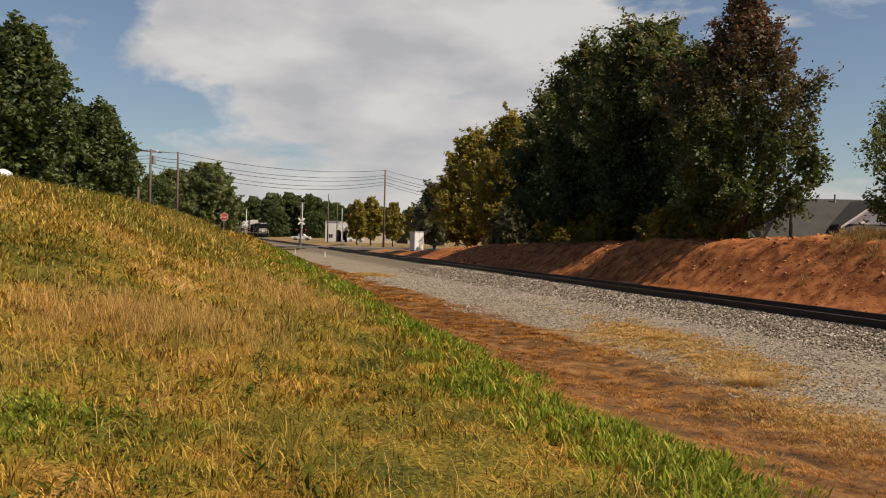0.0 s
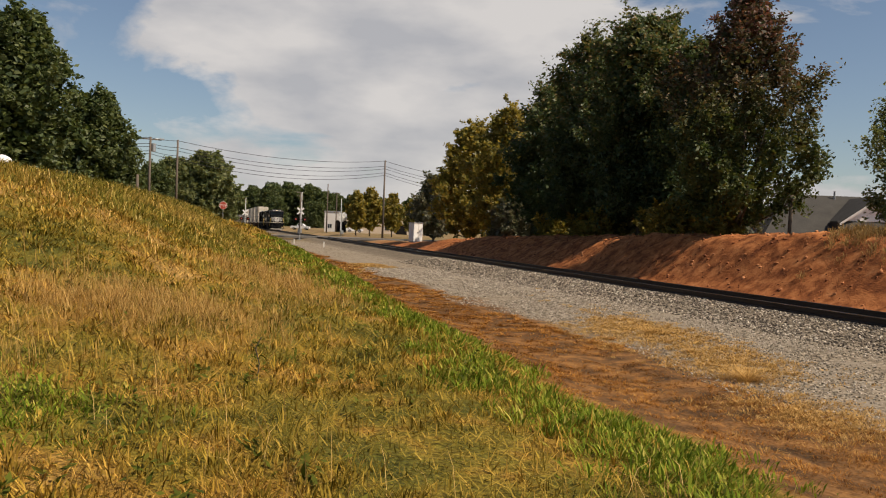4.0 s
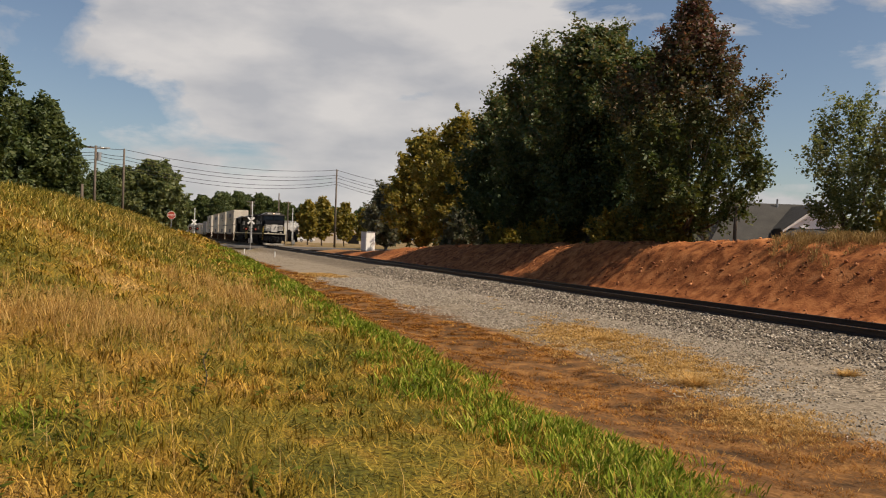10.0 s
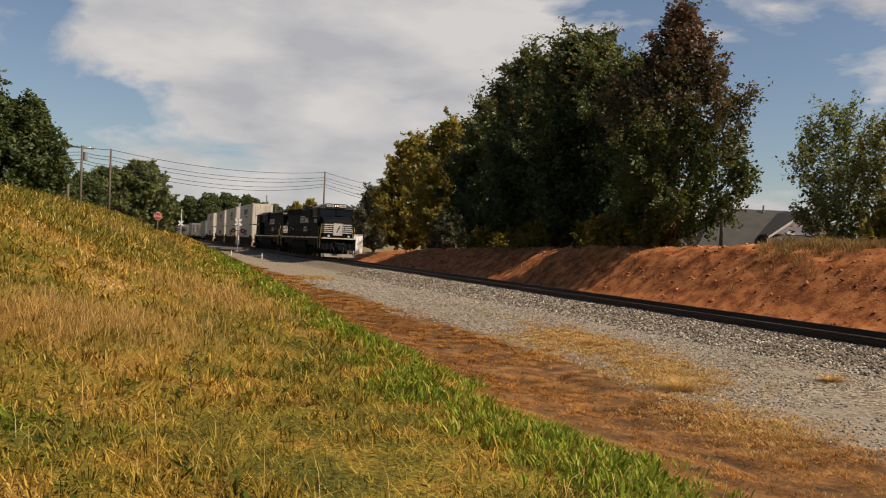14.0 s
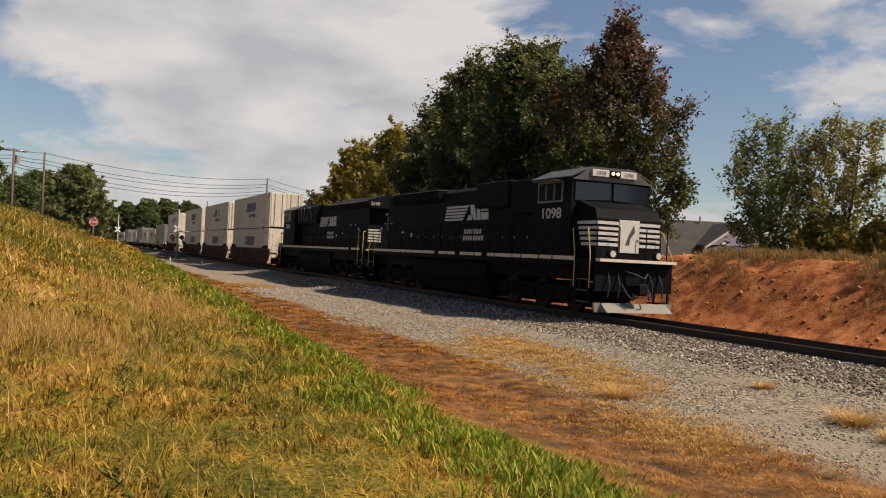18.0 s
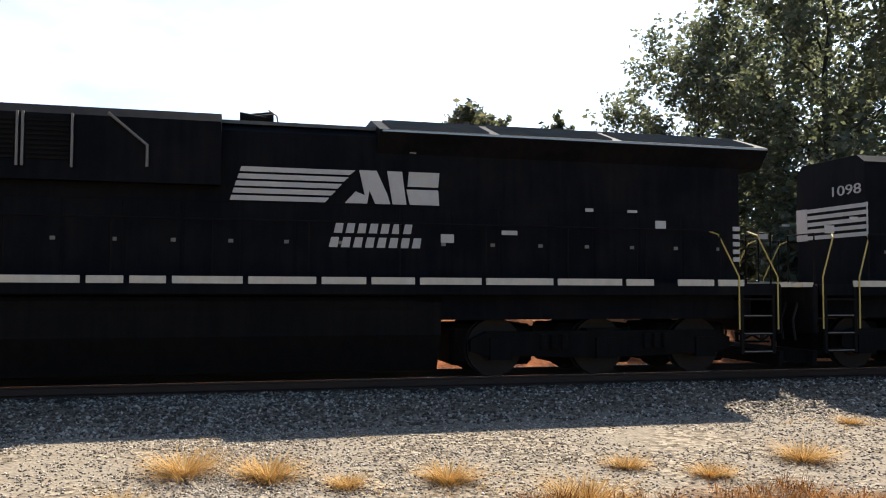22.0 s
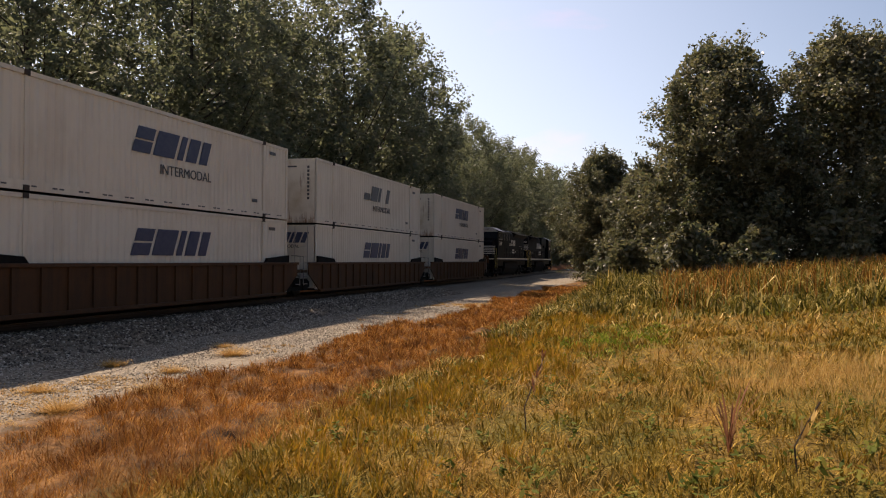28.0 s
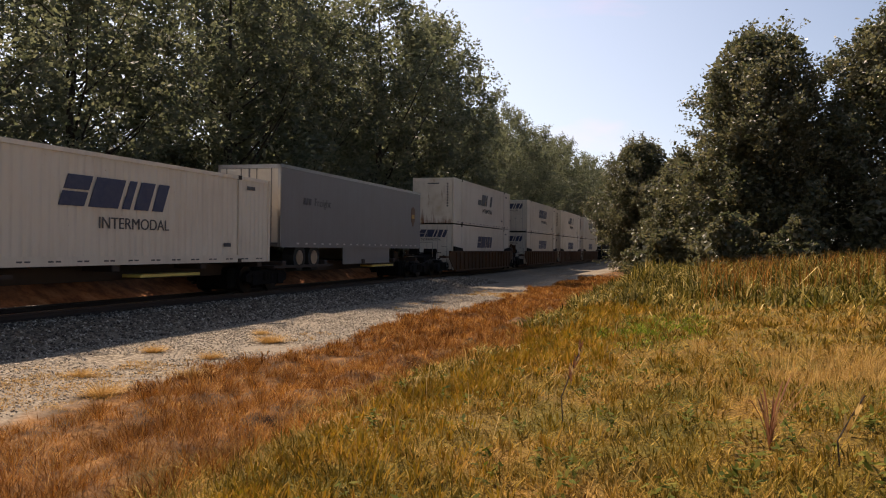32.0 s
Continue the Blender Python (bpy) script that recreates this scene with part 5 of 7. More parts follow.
def container(label, upper, m, faded=False, length=16.15, h=2.83, doors=0):
    """A ribbed 53 foot box, leading end at y 0, doors at the trailing end."""
    t = thing("container", label, "container", "containers", at=m)
    W = 1.30
    for s in (-1, 1):
        n = 56
        pitch = (length - 0.24) / n
        o = []
        for i in range(n):
            y = 0.12 + i * pitch
            o += [(y, 0.0), (y + pitch * 0.55, 0.0), (y + pitch * 0.66, -0.022), (y + pitch * 0.89, -0.022)]
        o.append((length - 0.12, 0.0))
        v, f = [], []
        for y, d in o:
            v += [(s * (W + d), y, 0.22), (s * (W + d), y, h - 0.1)]
        for i in range(len(o) - 1):
            f.append((2 * i, 2 * i + 2, 2 * i + 3, 2 * i + 1))
        me = from_arrays("side_panel", v, f, M_CONT)
        part("side_panel", me, M_CONT, t)
        part("bottom_rail", boxes((s * (W + 0.004) - 0.03, s * (W + 0.004) + 0.03, 0.05, length - 0.05, 0.0, 0.23)), M_CONT, t)
        part("top_rail", boxes((s * W - 0.03, s * W + 0.025, 0.05, length - 0.05, h - 0.11, h)), M_CONT, t)
        bm = bmesh.new()
        y = 0.5
        while y < length - 0.6:
            box(bm, s * (W + 0.036) - 0.004, s * (W + 0.036) + 0.004, y, y + 0.17, 0.09, 0.13)
            box(bm, s * (W + 0.036) - 0.004, s * (W + 0.036) + 0.004, y + 0.24, y + 0.41, 0.09, 0.13)
            y += 0.95
        tagged(part("slot_strip", bm, M_INK, t), kind="stuff")
        for y in (2.0, length - 2.0):
            part("stacking_post", boxes((s * (W + 0.006) - 0.02, s * (W + 0.006) + 0.02, y - 0.05, y + 0.05, 0.2, h)), M_CONT, t)
            part("casting", boxes((s * (W + 0.016) - 0.05, s * (W + 0.016) + 0.04, y - 0.09, y + 0.09, -0.015, 0.12)), M_SPINE, t, "rusty corner casting")
            part("casting", boxes((s * (W + 0.006) - 0.05, s * (W + 0.006) + 0.03, y - 0.09, y + 0.09, h - 0.12, h + 0.012)), M_SPINE, t, "rusty corner casting")
        for y in (0.06, length - 0.06):
            part("corner_post", boxes((s * W - 0.06, s * W + 0.02, y - 0.06, y + 0.06, 0.0, h), bevel=0.01), M_CONT, t)
        # small code marks
        part("code_bar", boxes((s * (W + 0.014) - 0.008, s * (W + 0.014) + 0.008, 1.0, 1.5, h - 0.42, h - 0.30)), M_INK, t)
        part("code_bar", boxes((s * (W + 0.014) - 0.008, s * (W + 0.014) + 0.008, 2.5, 2.9, 0.5, 0.62)), M_INK, t)
        e = side_pose(s, 0.0, 0.0, W + 0.012)
        # the mark's left end lies 9.9 m from the trailing end seen from the meadow
        c0 = -10.1 if s < 0 else 5.8
        lo, hi = (1.46, 2.22) if upper else (1.40, 2.18)
        if faded:
            bl = mark_blocks(c0, c0 + 4.2, lo, hi)
            bl = [b for i, b in enumerate(bl) if i not in (1, 4)]
        else:
            bl = mark_blocks(c0, c0 + 4.3, lo, hi)
        for b in bl:
            part("mark_block", slab([b], 0.014), M_INK if faded else M_NAVY, t).matrix_basis = e
        if upper:
            lettering("wordmark", "INTERMODAL", 0.42, M_INK, t, side_pose(s, -(c0 + 2.85) if s < 0 else c0 + 2.85, 0.94, W + 0.014), 0.005, width=2.9)
    v = boxes((-W + 0.02, W - 0.02, 0.06, length - 0.06, h - 0.05, h - 0.015))
    part("roof", v, M_CONT, t)
    part("floor", boxes((-W + 0.03, W - 0.03, 0.06, length - 0.06, 0.02, 0.2)), M_SPINE, t)
    # doors on one end, a plain riveted wall on the other
    door_end = doors or (1 if not upper else -1)
    for e in (-1, 1):
        y = length if e > 0 else 0.0
        if e == door_end:
            for s in (-1, 1):
                x0, x1 = sorted((s * 0.012, s * (W - 0.06)))
                o = [(y - e * 0.06, 0.05), (y - e * 0.06, h - 0.05)]
                for i in range(5, -1, -1):
                    z0, z1 = 0.05 + i * (h - 0.10) / 6, 0.05 + (i + 1) * (h - 0.10) / 6
                    o += [(y - e * 0.005, z1 - 0.02), (y - e * 0.005, z0 + 0.02), (y - e * 0.018, z0 + 0.01)]
                d = part("door", prism(bmesh.new(), o, "x", x0, x1), M_CONT, t)
                for x in (0.35, 0.95):
                    part("lock_rod", tube(bmesh.new(), (s * x, y + e * 0.025, 0.08), (s * x, y + e * 0.025, h - 0.08), 0.018, 8), M_LOCK, d)
                    part("lock_handle", boxes((s * x - 0.04, s * x + 0.12, y + e * 0.035 - 0.012, y + e * 0.035 + 0.012, h * 0.40, h * 0.415)), M_LOCK, d)
            if e > 0:
                for b in mark_blocks(-0.95, 0.95, h - 0.80, h - 0.34):
                    part("door_mark", slab([b], 0.01), M_NAVY, t).matrix_basis = end_pose(e, 0, 0, abs(y) + 0.008 if e > 0 else 0.008)
                lettering("wordmark", "INTERMODAL", 0.20, M_INK, t, end_pose(e, 0.1, h - 1.02, abs(y) + 0.010 if e > 0 else 0.010), 0.004, width=1.3)
            part("door_code", boxes((0.15, 1.0, y - 0.006, y + 0.006, 0.9, 0.98)), M_INK, t)
        else:
            part("end_wall", boxes((-W + 0.05, W - 0.05, min(y - e * 0.05, y - e * 0.005), max(y - e * 0.05, y - e * 0.005), 0.05, h - 0.05)), M_CONT_END, t, "white end wall with rust running from its foot")
            for x in (-0.62, 0.62):
                part("rivet_strip", boxes((x - 0.03, x + 0.03, y - 0.012, y + 0.012, 0.10, h - 0.10)), M_CONT_END, t)
            for i in range(9):
                part("code_bar", boxes((-e * 0.95 - 0.05, -e * 0.95 + 0.05, y - 0.006, y + 0.006, h - 0.45 - i * 0.17, h - 0.34 - i * 0.17)), M_INK, t)
            part("code_bar", boxes((-0.4, 0.35, y - 0.006, y + 0.006, h - 0.40, h - 0.33)), M_INK, t)
            part("end_sill", boxes((-W + 0.02, W - 0.02, y - 0.02, y + 0.02, 0.0, 0.16)), M_CONT_END, t)
    return t


def well_unit(label, m, front, rear):
    """One well of a stack car: leading end of the load at y 0."""
    t = thing("well_car", label, "well car", "stack cars", at=m)
    L = 16.15
    for s in (-1, 1):
        bm = bmesh.new()
        prism(bm, [(-0.9, 1.42), (L + 0.9, 1.42), (L + 0.9, 0.95), (L - 0.3, 0.22), (0.3, 0.22), (-0.9, 0.95)], "x", *sorted((s * 1.36, s * 1.41)))
        part("side_wall", bm, M_WELL, t)
        for y in np.arange(0.4, L, 0.95):
            part("side_rib", boxes((min(s * 1.41, s * 1.47), max(s * 1.41, s * 1.435), y - 0.04, y + 0.04, 0.27, 1.36)), M_WELL, t)
        part("top_chord", boxes((min(s * 1.34, s * 1.48), max(s * 1.34, s * 1.48), -0.9, L + 0.9, 1.36, 1.46), bevel=0.01), M_WELL, t)
        part("bottom_chord", boxes((min(s * 1.30, s * 1.48), max(s * 1.30, s * 1.48), 0.25, L - 0.25, 0.17, 0.28), bevel=0.01), M_WELL, t)
    for y in (0.8, L / 2, L - 0.8):
        part("well_bearer", boxes((-1.3, 1.3, y - 0.3, y + 0.3, 0.22, 0.34)), M_SPINE, t)
    for c, s in ((-0.9, -1), (L + 0.9, 1)):
        bm = bmesh.new()
        reach = 2.4 if (front and s < 0) or (rear and s > 0) else 1.0
        prism(bm, [(c, 1.30), (c + s * 0.35, 1.26), (c + s * reach, 1.08), (c + s * reach, 0.84), (c, 0.84)], "x", -0.55, 0.55)
        part("end_platform", bm, M_DARK, t)
        for x in (-1, 1):
            part("side_sill", boxes((min(x * 0.95, x * 1.35), max(x * 0.95, x * 1.35), min(c, c + s * 0.7), max(c, c + s * 0.7), 1.02, 1.16)), M_WELL, t)
            part("corner_guide", prism(bmesh.new(), [(c - s * 0.9, 1.46), (c - s * 2.9, 1.46), (c - s * 2.75, 1.62), (c - s * 0.9, 1.74)], "x", *sorted((x * 1.36, x * 1.46))), M_DARK, t)
            for z in (0.55, 0.85, 1.15):
                part("ladder_rung", tube(bmesh.new(), (x * 1.34, c, z), (x * 1.34, c + s * 0.4, z), 0.018, 6), M_RAILING, t)
            part("grab_iron", pipe(bmesh.new(), [(x * 1.34, c + s * 0.4, 0.5), (x * 1.34, c + s * 0.4, 1.70), (x * 0.95, c + s * 0.4, 1.74)], 0.018), M_RAILING, t)
        part("walkway_grating", boxes((-0.9, 0.9, min(c + s * 0.1, c + s * 0.55), max(c + s * 0.1, c + s * 0.55), 1.32, 1.36)), M_DARK, t)
        if reach > 2:
            part("cross_handrail", pipe(bmesh.new(), [(-0.9, c + s * 1.9, 1.1), (-0.9, c + s * 1.9, 1.95), (0.9, c + s * 1.9, 1.95), (0.9, c + s * 1.9, 1.1)], 0.018), M_RAILING, t)
            part("air_cylinder", tube(bmesh.new(), (-0.85, c + s * 1.0, 1.42), (-0.1, c + s * 1.0, 1.42), 0.16, 12), M_DARK, t)
            part("valve_box", boxes((0.25, 0.75, min(c + s * 0.8, c + s * 1.3), max(c + s * 0.8, c + s * 1.3), 1.22, 1.62), bevel=0.03), M_DARK, t)
            part("brake_pipe", pipe(bmesh.new(), [(-1.1, c + s * 0.2, 1.2), (-1.15, c + s * 1.2, 1.0), (-0.8, c + s * 2.2, 0.9), (-0.5, c + s * 2.6, 0.7)], 0.03), M_RUBBER, t)
    if front:
        bogie(t, -1.7, (-0.88, 0.88), 0.46)
        coupler(t, -3.3, -1)
        part("brake_stand", boxes((-0.9, -0.76, -3.2, -3.05, 1.1, 2.05), (-1.2, -0.45, -3.16, -3.08, 1.3, 1.95), bevel=0.02), M_WELL, t, "rusty yellow brake stand")
    bogie(t, L + 1.7, (-0.88, 0.88), 0.46)
    if rear:
        coupler(t, L + 1.9, 1)
    return t


def spine_unit(label, m):
    t = thing("spine_car", label, "spine car", "spine cars", at=m)
    L = 17.0
    part("centre_beam", boxes((-0.35, 0.35, -0.8, L + 0.2, 0.62, 1.02), bevel=0.02), M_SPINE, t)
    for y in (0.6, 4.0, 8.0, 12.0, 15.6):
        part("cross_arm", boxes((-1.3, 1.3, y - 0.15, y + 0.15, 0.90, 1.08), bevel=0.02), M_SPINE, t)
    for s in (-1, 1):
        part("deck_plate", boxes((min(s * 0.7, s * 1.3), max(s * 0.7, s * 1.3), 11.4, 16.4, 0.82, 0.92)), M_SPINE, t)
        part("deck_plate", boxes((min(s * 0.7, s * 1.3), max(s * 0.7, s * 1.3), 4.2, 7.0, 0.72, 0.80)), M_YELLOW if s < 0 else M_SPINE, t)
    part("hitch", boxes((-0.4, 0.4, 1.0, 1.5, 1.0, 1.45), bevel=0.05), M_SPINE, t)
    bogie(t, -0.2, (-0.88, 0.88), 0.46)
    return t


def road_trailer(label, m):
    """A closed van trailer on a spine car, nose at y 0, rear doors at the trailing end."""
    t = thing("trailer", label, "trailer", "trailers", at=m)
    L, W, z0, z1 = 15.9, 1.29, 0.42, 3.42
    bm = boxes((-W, W, 0.0, L, z0, z1), bevel=0.03)
    body = part("body", bm, M_TRAILER, t)
    for s in (-1, 1):
        part("top_rail", boxes((s * W - 0.015, s * W + 0.02, 0.02, L - 0.02, z1 - 0.1, z1 + 0.012)), M_CHROME, body)
        part("bottom_rail", boxes((s * W - 0.015, s * W + 0.02, 0.02, L - 0.02, z0 - 0.02, z0 + 0.16)), M_TRAILER, body)
        tagged(part("marker_row", boxes(*[(s * (W + 0.022) - 0.006, s * (W + 0.022) + 0.006, 0.8 + i * 0.72, 0.98 + i * 0.72, z0 + 0.1, z0 + 0.16) for i in range(20)]), M_LETTER, body), kind="stuff")
        part("side_skirt", boxes((min(s * 1.2, s * 1.24), max(s * 1.2, s * 1.24), 4.6, 10.2, -0.3, z0)), M_TRAILER, t)
        e = side_pose(s, 0, 0, W + 0.004)
        sh = [(-0.30, 0.15), (-0.30, 0.72), (0.0, 0.86), (0.30, 0.72), (0.30, 0.15), (0.0, -0.22)]
        c0 = -1.25 if s < 0 else 1.25
        part("shield", slab([[(c0 + a, 1.75 + b) for a, b in sh]], 0.012), M_SHIELD, body).matrix_basis = e
        part("shield_bar", slab([[(c0 - 0.22 + i * 0.15, 1.98), (c0 - 0.10 + i * 0.15, 1.98), (c0 - 0.10 + i * 0.15, 2.2), (c0 - 0.22 + i * 0.15, 2.2)] for i in range(3)] , 0.016), M_GOLD, body).matrix_basis = e
        c1 = -14.1 if s < 0 else 9.2
        lettering("wordmark", "Freight", 0.44, M_INK, body, side_pose(s, (-1 if s < 0 else 1) * (c1 + 1.72), 2.04, W + 0.006), 0.004, width=1.5)
        for i in (0, 1, 2):
            part("name_bar", slab([[(c1 + i * 0.24, 2.05), (c1 + i * 0.24 + 0.17, 2.05), (c1 + i * 0.24 + 0.20, 2.30), (c1 + i * 0.24 + 0.03, 2.30)]], 0.01), M_INK, body).matrix_basis = e
    for x in (-0.62, 0.62):
        d = part("rear_door", boxes((x - 0.58, x + 0.58, L, L + 0.03, z0 + 0.15, z1 - 0.15), bevel=0.01), M_CONT, t)
        for dx in (-0.3, 0.3):
            part("lock_rod", tube(bmesh.new(), (x + dx, L + 0.05, z0 + 0.15), (x + dx, L + 0.05, z1 - 0.15), 0.02, 6), M_RAILING, d)
    part("door_frame", boxes((-W, W, L - 0.02, L + 0.045, z1 - 0.14, z1), (-W, -W + 0.1, L - 0.02, L + 0.045, z0, z1), (W - 0.1, W, L - 0.02, L + 0.045, z0, z1)), M_CHROME, t)
    for y in (13.0, 14.25):
        for s in (-1, 1):
            w = part("wheel", tube(bmesh.new(), (s * 0.75, y, 0.02), (s * 1.22, y, 0.02), 0.5, 18), M_RUBBER, t)
            part("rim", tube(bmesh.new(), (s * 1.19, y, 0.02), (s * 1.235, y, 0.02), 0.28, 12), M_CHROME, w)
    for s in (-1, 1):
        part("landing_leg", boxes((s * 0.85 - 0.06, s * 0.85 + 0.06, 3.0, 3.2, -0.10, z0), bevel=0.01), M_DARK, t)
    return t


# the train as offsets behind the first container's leading end
train = []


def rides(ob, off, up=0.0, turn=0):
    train.append((ob, off, up, turn))


rides(locomotive("black diesel locomotive leading the train, white stripes, headlights lit", "1098", 8.2, 10.55, 11.55, 11.8, -7.1, -8.55, (-2.6, 4.6), (7.9, -5.2), False, pose(TRACK_X, 6.35, 0, 0, 0, 180)), -33.85, 0, 180)
rides(locomotive("black diesel locomotive running cab last, winged radiator roof", "3649", 5.05, 8.35, 9.5, 9.8, -9.7, -10.25, (-3.6, 4.0), (6.9, -6.8), True, pose(TRACK_X, 25.6, 0)), -14.1)
offs = (0.0, 19.6, 38.7, 62.0)
for i, o in enumerate(offs):
    rides(well_unit("rusty yellow well car carrying two stacked containers", pose(TRACK_X, o, 0), i in (0, 3), i in (2, 3)), o)
    rides(container("white ribbed container with a navy mark, in the well", False, pose(TRACK_X, o, 0.28)), o, 0.28)
    rides(container("white ribbed container stacked on top, faded mark" if i in (1, 3) else "white ribbed container stacked on top, navy mark", True, pose(TRACK_X, o, 3.18), i in (1, 3), doors=1 if i == 2 else -1), o, 3.18)
o = 84.4
spine = spine_unit("brown spine car under a road trailer", pose(TRACK_X, o, 0))
van = road_trailer("grey road trailer with a brown shield on a spine car", pose(TRACK_X, o, 1.18))
rides(spine, o)
rides(van, o, 1.18)
o = 101.2
rides(copy_thing(spine, pose(TRACK_X, o, 0)), o)
low = container("white ribbed container alone on a spine car", True, pose(TRACK_X, o, 1.08))
rides(low, o, 1.08)
for i, o in enumerate((118.5, 135.8, 153.0, 171.0, 188.5, 206.0, 223.5)):
    rides(copy_thing(spine, pose(TRACK_X, o, 0)), o)
    rides(copy_thing(van if i % 3 == 1 else low, pose(TRACK_X, o, 1.18 if i % 3 == 1 else 1.08)), o, 1.18 if i % 3 == 1 else 1.08)
# ---- up the line: poles, wires, crossing, buildings ----
M_POLE = worn("weathered_pole", (0.13, 0.10, 0.075), (0.055, 0.042, 0.032), 0.9, amount=0.8, scale=2.0)
M_SIGN = worn("white_sign_paint", (0.70, 0.69, 0.66), (0.42, 0.38, 0.33), 0.5, amount=0.5, scale=2.0)
M_METAL = worn("galvanised_metal", (0.36, 0.36, 0.35), (0.20, 0.18, 0.16), 0.45, 0.6, amount=0.6, scale=3.0)
M_WALL = worn("painted_block_wall", (0.58, 0.56, 0.52), (0.36, 0.31, 0.26), 0.8, amount=0.6, scale=0.6)
M_TAN = worn("tan_metal_wall", (0.50, 0.40, 0.29), (0.34, 0.26, 0.18), 0.7, amount=0.5, scale=0.6)
M_SIDING = worn("grey_white_siding", (0.80, 0.80, 0.78), (0.60, 0.59, 0.56), 0.7, amount=0.4, scale=1.0)
M_PANE = glass_dark("window_glass", (0.03, 0.035, 0.04))
M_CAR_PAINT = worn("white_car_paint", (0.70, 0.70, 0.69), (0.5, 0.47, 0.42), 0.3, amount=0.3, streak=False)
M_TARP = worn("white_plastic_wrap", (0.72, 0.71, 0.69), (0.5, 0.47, 0.42), 0.5, amount=0.5, scale=1.5)


def shingle():
    k = Mat("asphalt_shingle", 0.9, spec=0.2)
    k.colour(k.mix(k.noise(1.2, 5, 0.6), (0.034, 0.033, 0.031), (0.075, 0.070, 0.062)))
    k.bump(k.noise(30, 3, 0.6), 0.4, 0.02)
    return k.m


M_SHINGLE = shingle()


def utility_pole(label, x, y, top, arms=(), lamp=False, box_=False, turn=0.0):
    z0 = float(height(x, y))
    t = thing("utility_pole", label, "utility pole", "utility poles", at=pose(x, y, z0, 0, 0, turn))
    h = top - z0
    part("pole", tube(bmesh.new(), (0, 0, -0.5), (0, 0, h), 0.17, 10, 0.11), M_POLE, t, smooth=True)
    for a in arms:
        part("crossarm", boxes((-1.2, 1.2, -0.06, 0.06, h - a - 0.06, h - a + 0.06)), M_POLE, t)
        for ix in (-1.1, -0.5, 0.5, 1.1):
            part("insulator", tube(bmesh.new(), (ix, 0, h - a + 0.06), (ix, 0, h - a + 0.24), 0.05, 8, 0.03), M_METAL, t)
    if box_:
        part("transformer", tube(bmesh.new(), (0.35, 0, h - 1.6), (0.35, 0, h - 0.7), 0.26, 12), M_METAL, t)
    if lamp:
        bm = bmesh.new()
        pipe(bm, [(0, 0, h - 0.4), (0.6, 0, h - 0.15), (1.0, 0, h - 0.15)], 0.035)
        box(bm, 0.9, 1.5, -0.14, 0.14, h - 0.24, h - 0.08, 0.03)
        part("lamp_arm", bm, M_METAL, t)
    return t


utility_pole("tall weathered utility pole by the hill", -3.2, 104.0, 11.0, (), box_=False)
utility_pole("weathered utility pole with a street lamp and crossarm", -5.9, 98.0, 10.6, (0.25,), True, True, 20)
utility_pole("short weathered wooden pole on the hill", -5.8, 80.0, 5.5)
utility_pole("tall weathered utility pole beyond the track", 26.8, 127.0, 12.0, ())
utility_pole("weathered utility pole beyond the crossing", 27.0, 190.0, 11.0, ())
utility_pole("weathered utility pole with a crossarm by the road", 34.0, 222.0, 10.6, (0.3,), False, False, 30)
utility_pole("weathered utility pole with a crossarm by the road", 25.0, 228.0, 10.4, (0.3, 1.2), False, True, 30)
utility_pole("weathered utility pole by the far road", 41.0, 236.0, 10.0, ())


def wire(a, b, sag):
    a, b = Vector(a), Vector(b)
    bm = bmesh.new()
    pts = []
    for i in range(13):
        u = i / 12
        p = a.lerp(b, u)
        p.z -= sag * 4 * u * (1 - u)
        pts.append(p)
    pipe(bm, pts, 0.028, 4)
    ob = new("power_line", mesh_of(bm, "power_line"))
    ob.data.materials.append(M_RUBBER)
    tagged(ob, "sagging black overhead power line between poles", "power line", "overhead lines")


for dz, sag in ((-0.1, 1.0), (-0.9, 1.1), (-1.3, 1.2), (-1.9, 1.3), (-2.3, 1.4)):
    wire((-3.2, 104.0, 11.0 + dz), (26.8, 127.0, 12.0 + dz), sag)
    wire((26.8, 127.0, 12.0 + dz), (52.0, 138.0, 10.5 + dz), sag * 0.8)
    wire((-5.9, 98.0, 10.6 + dz * 0.8), (-3.2, 104.0, 11.0 + dz), 0.1)
    wire((-30.0, 84.0, 10.5 + dz * 0.8), (-5.9, 98.0, 10.6 + dz * 0.8), sag * 0.8)


def stop_sign(x, y, z):
    z0 = float(height(x, y))
    t = thing("stop_sign", "red octagonal stop sign on a steel post", "road sign", at=pose(x, y, z0))
    part("post", boxes((-0.03, 0.03, 0.0, 0.05, -0.3, z - z0 + 0.45)), M_METAL, t)
    oct_ = [(0.38 * math.cos(radians(22.5 + 45 * i)), 0.38 * math.sin(radians(22.5 + 45 * i))) for i in range(8)]
    p = part("plate_border", slab([oct_], 0.01), M_SIGN, t)
    p.matrix_basis = pose(0, -0.01, z - z0, 90, 0, 0)
    q = part("plate", slab([[(a * 0.93, b * 0.93) for a, b in oct_]], 0.014), M_RED_SIGN, t)
    q.matrix_basis = pose(0, -0.01, z - z0, 90, 0, 0)
    lettering("stop_lettering", "STOP", 0.25, M_SIGN, t, pose(0, -0.026, z - z0 - 0.09, 90, 0, 0), 0.003)


stop_sign(1.75, 80.0, 3.05)


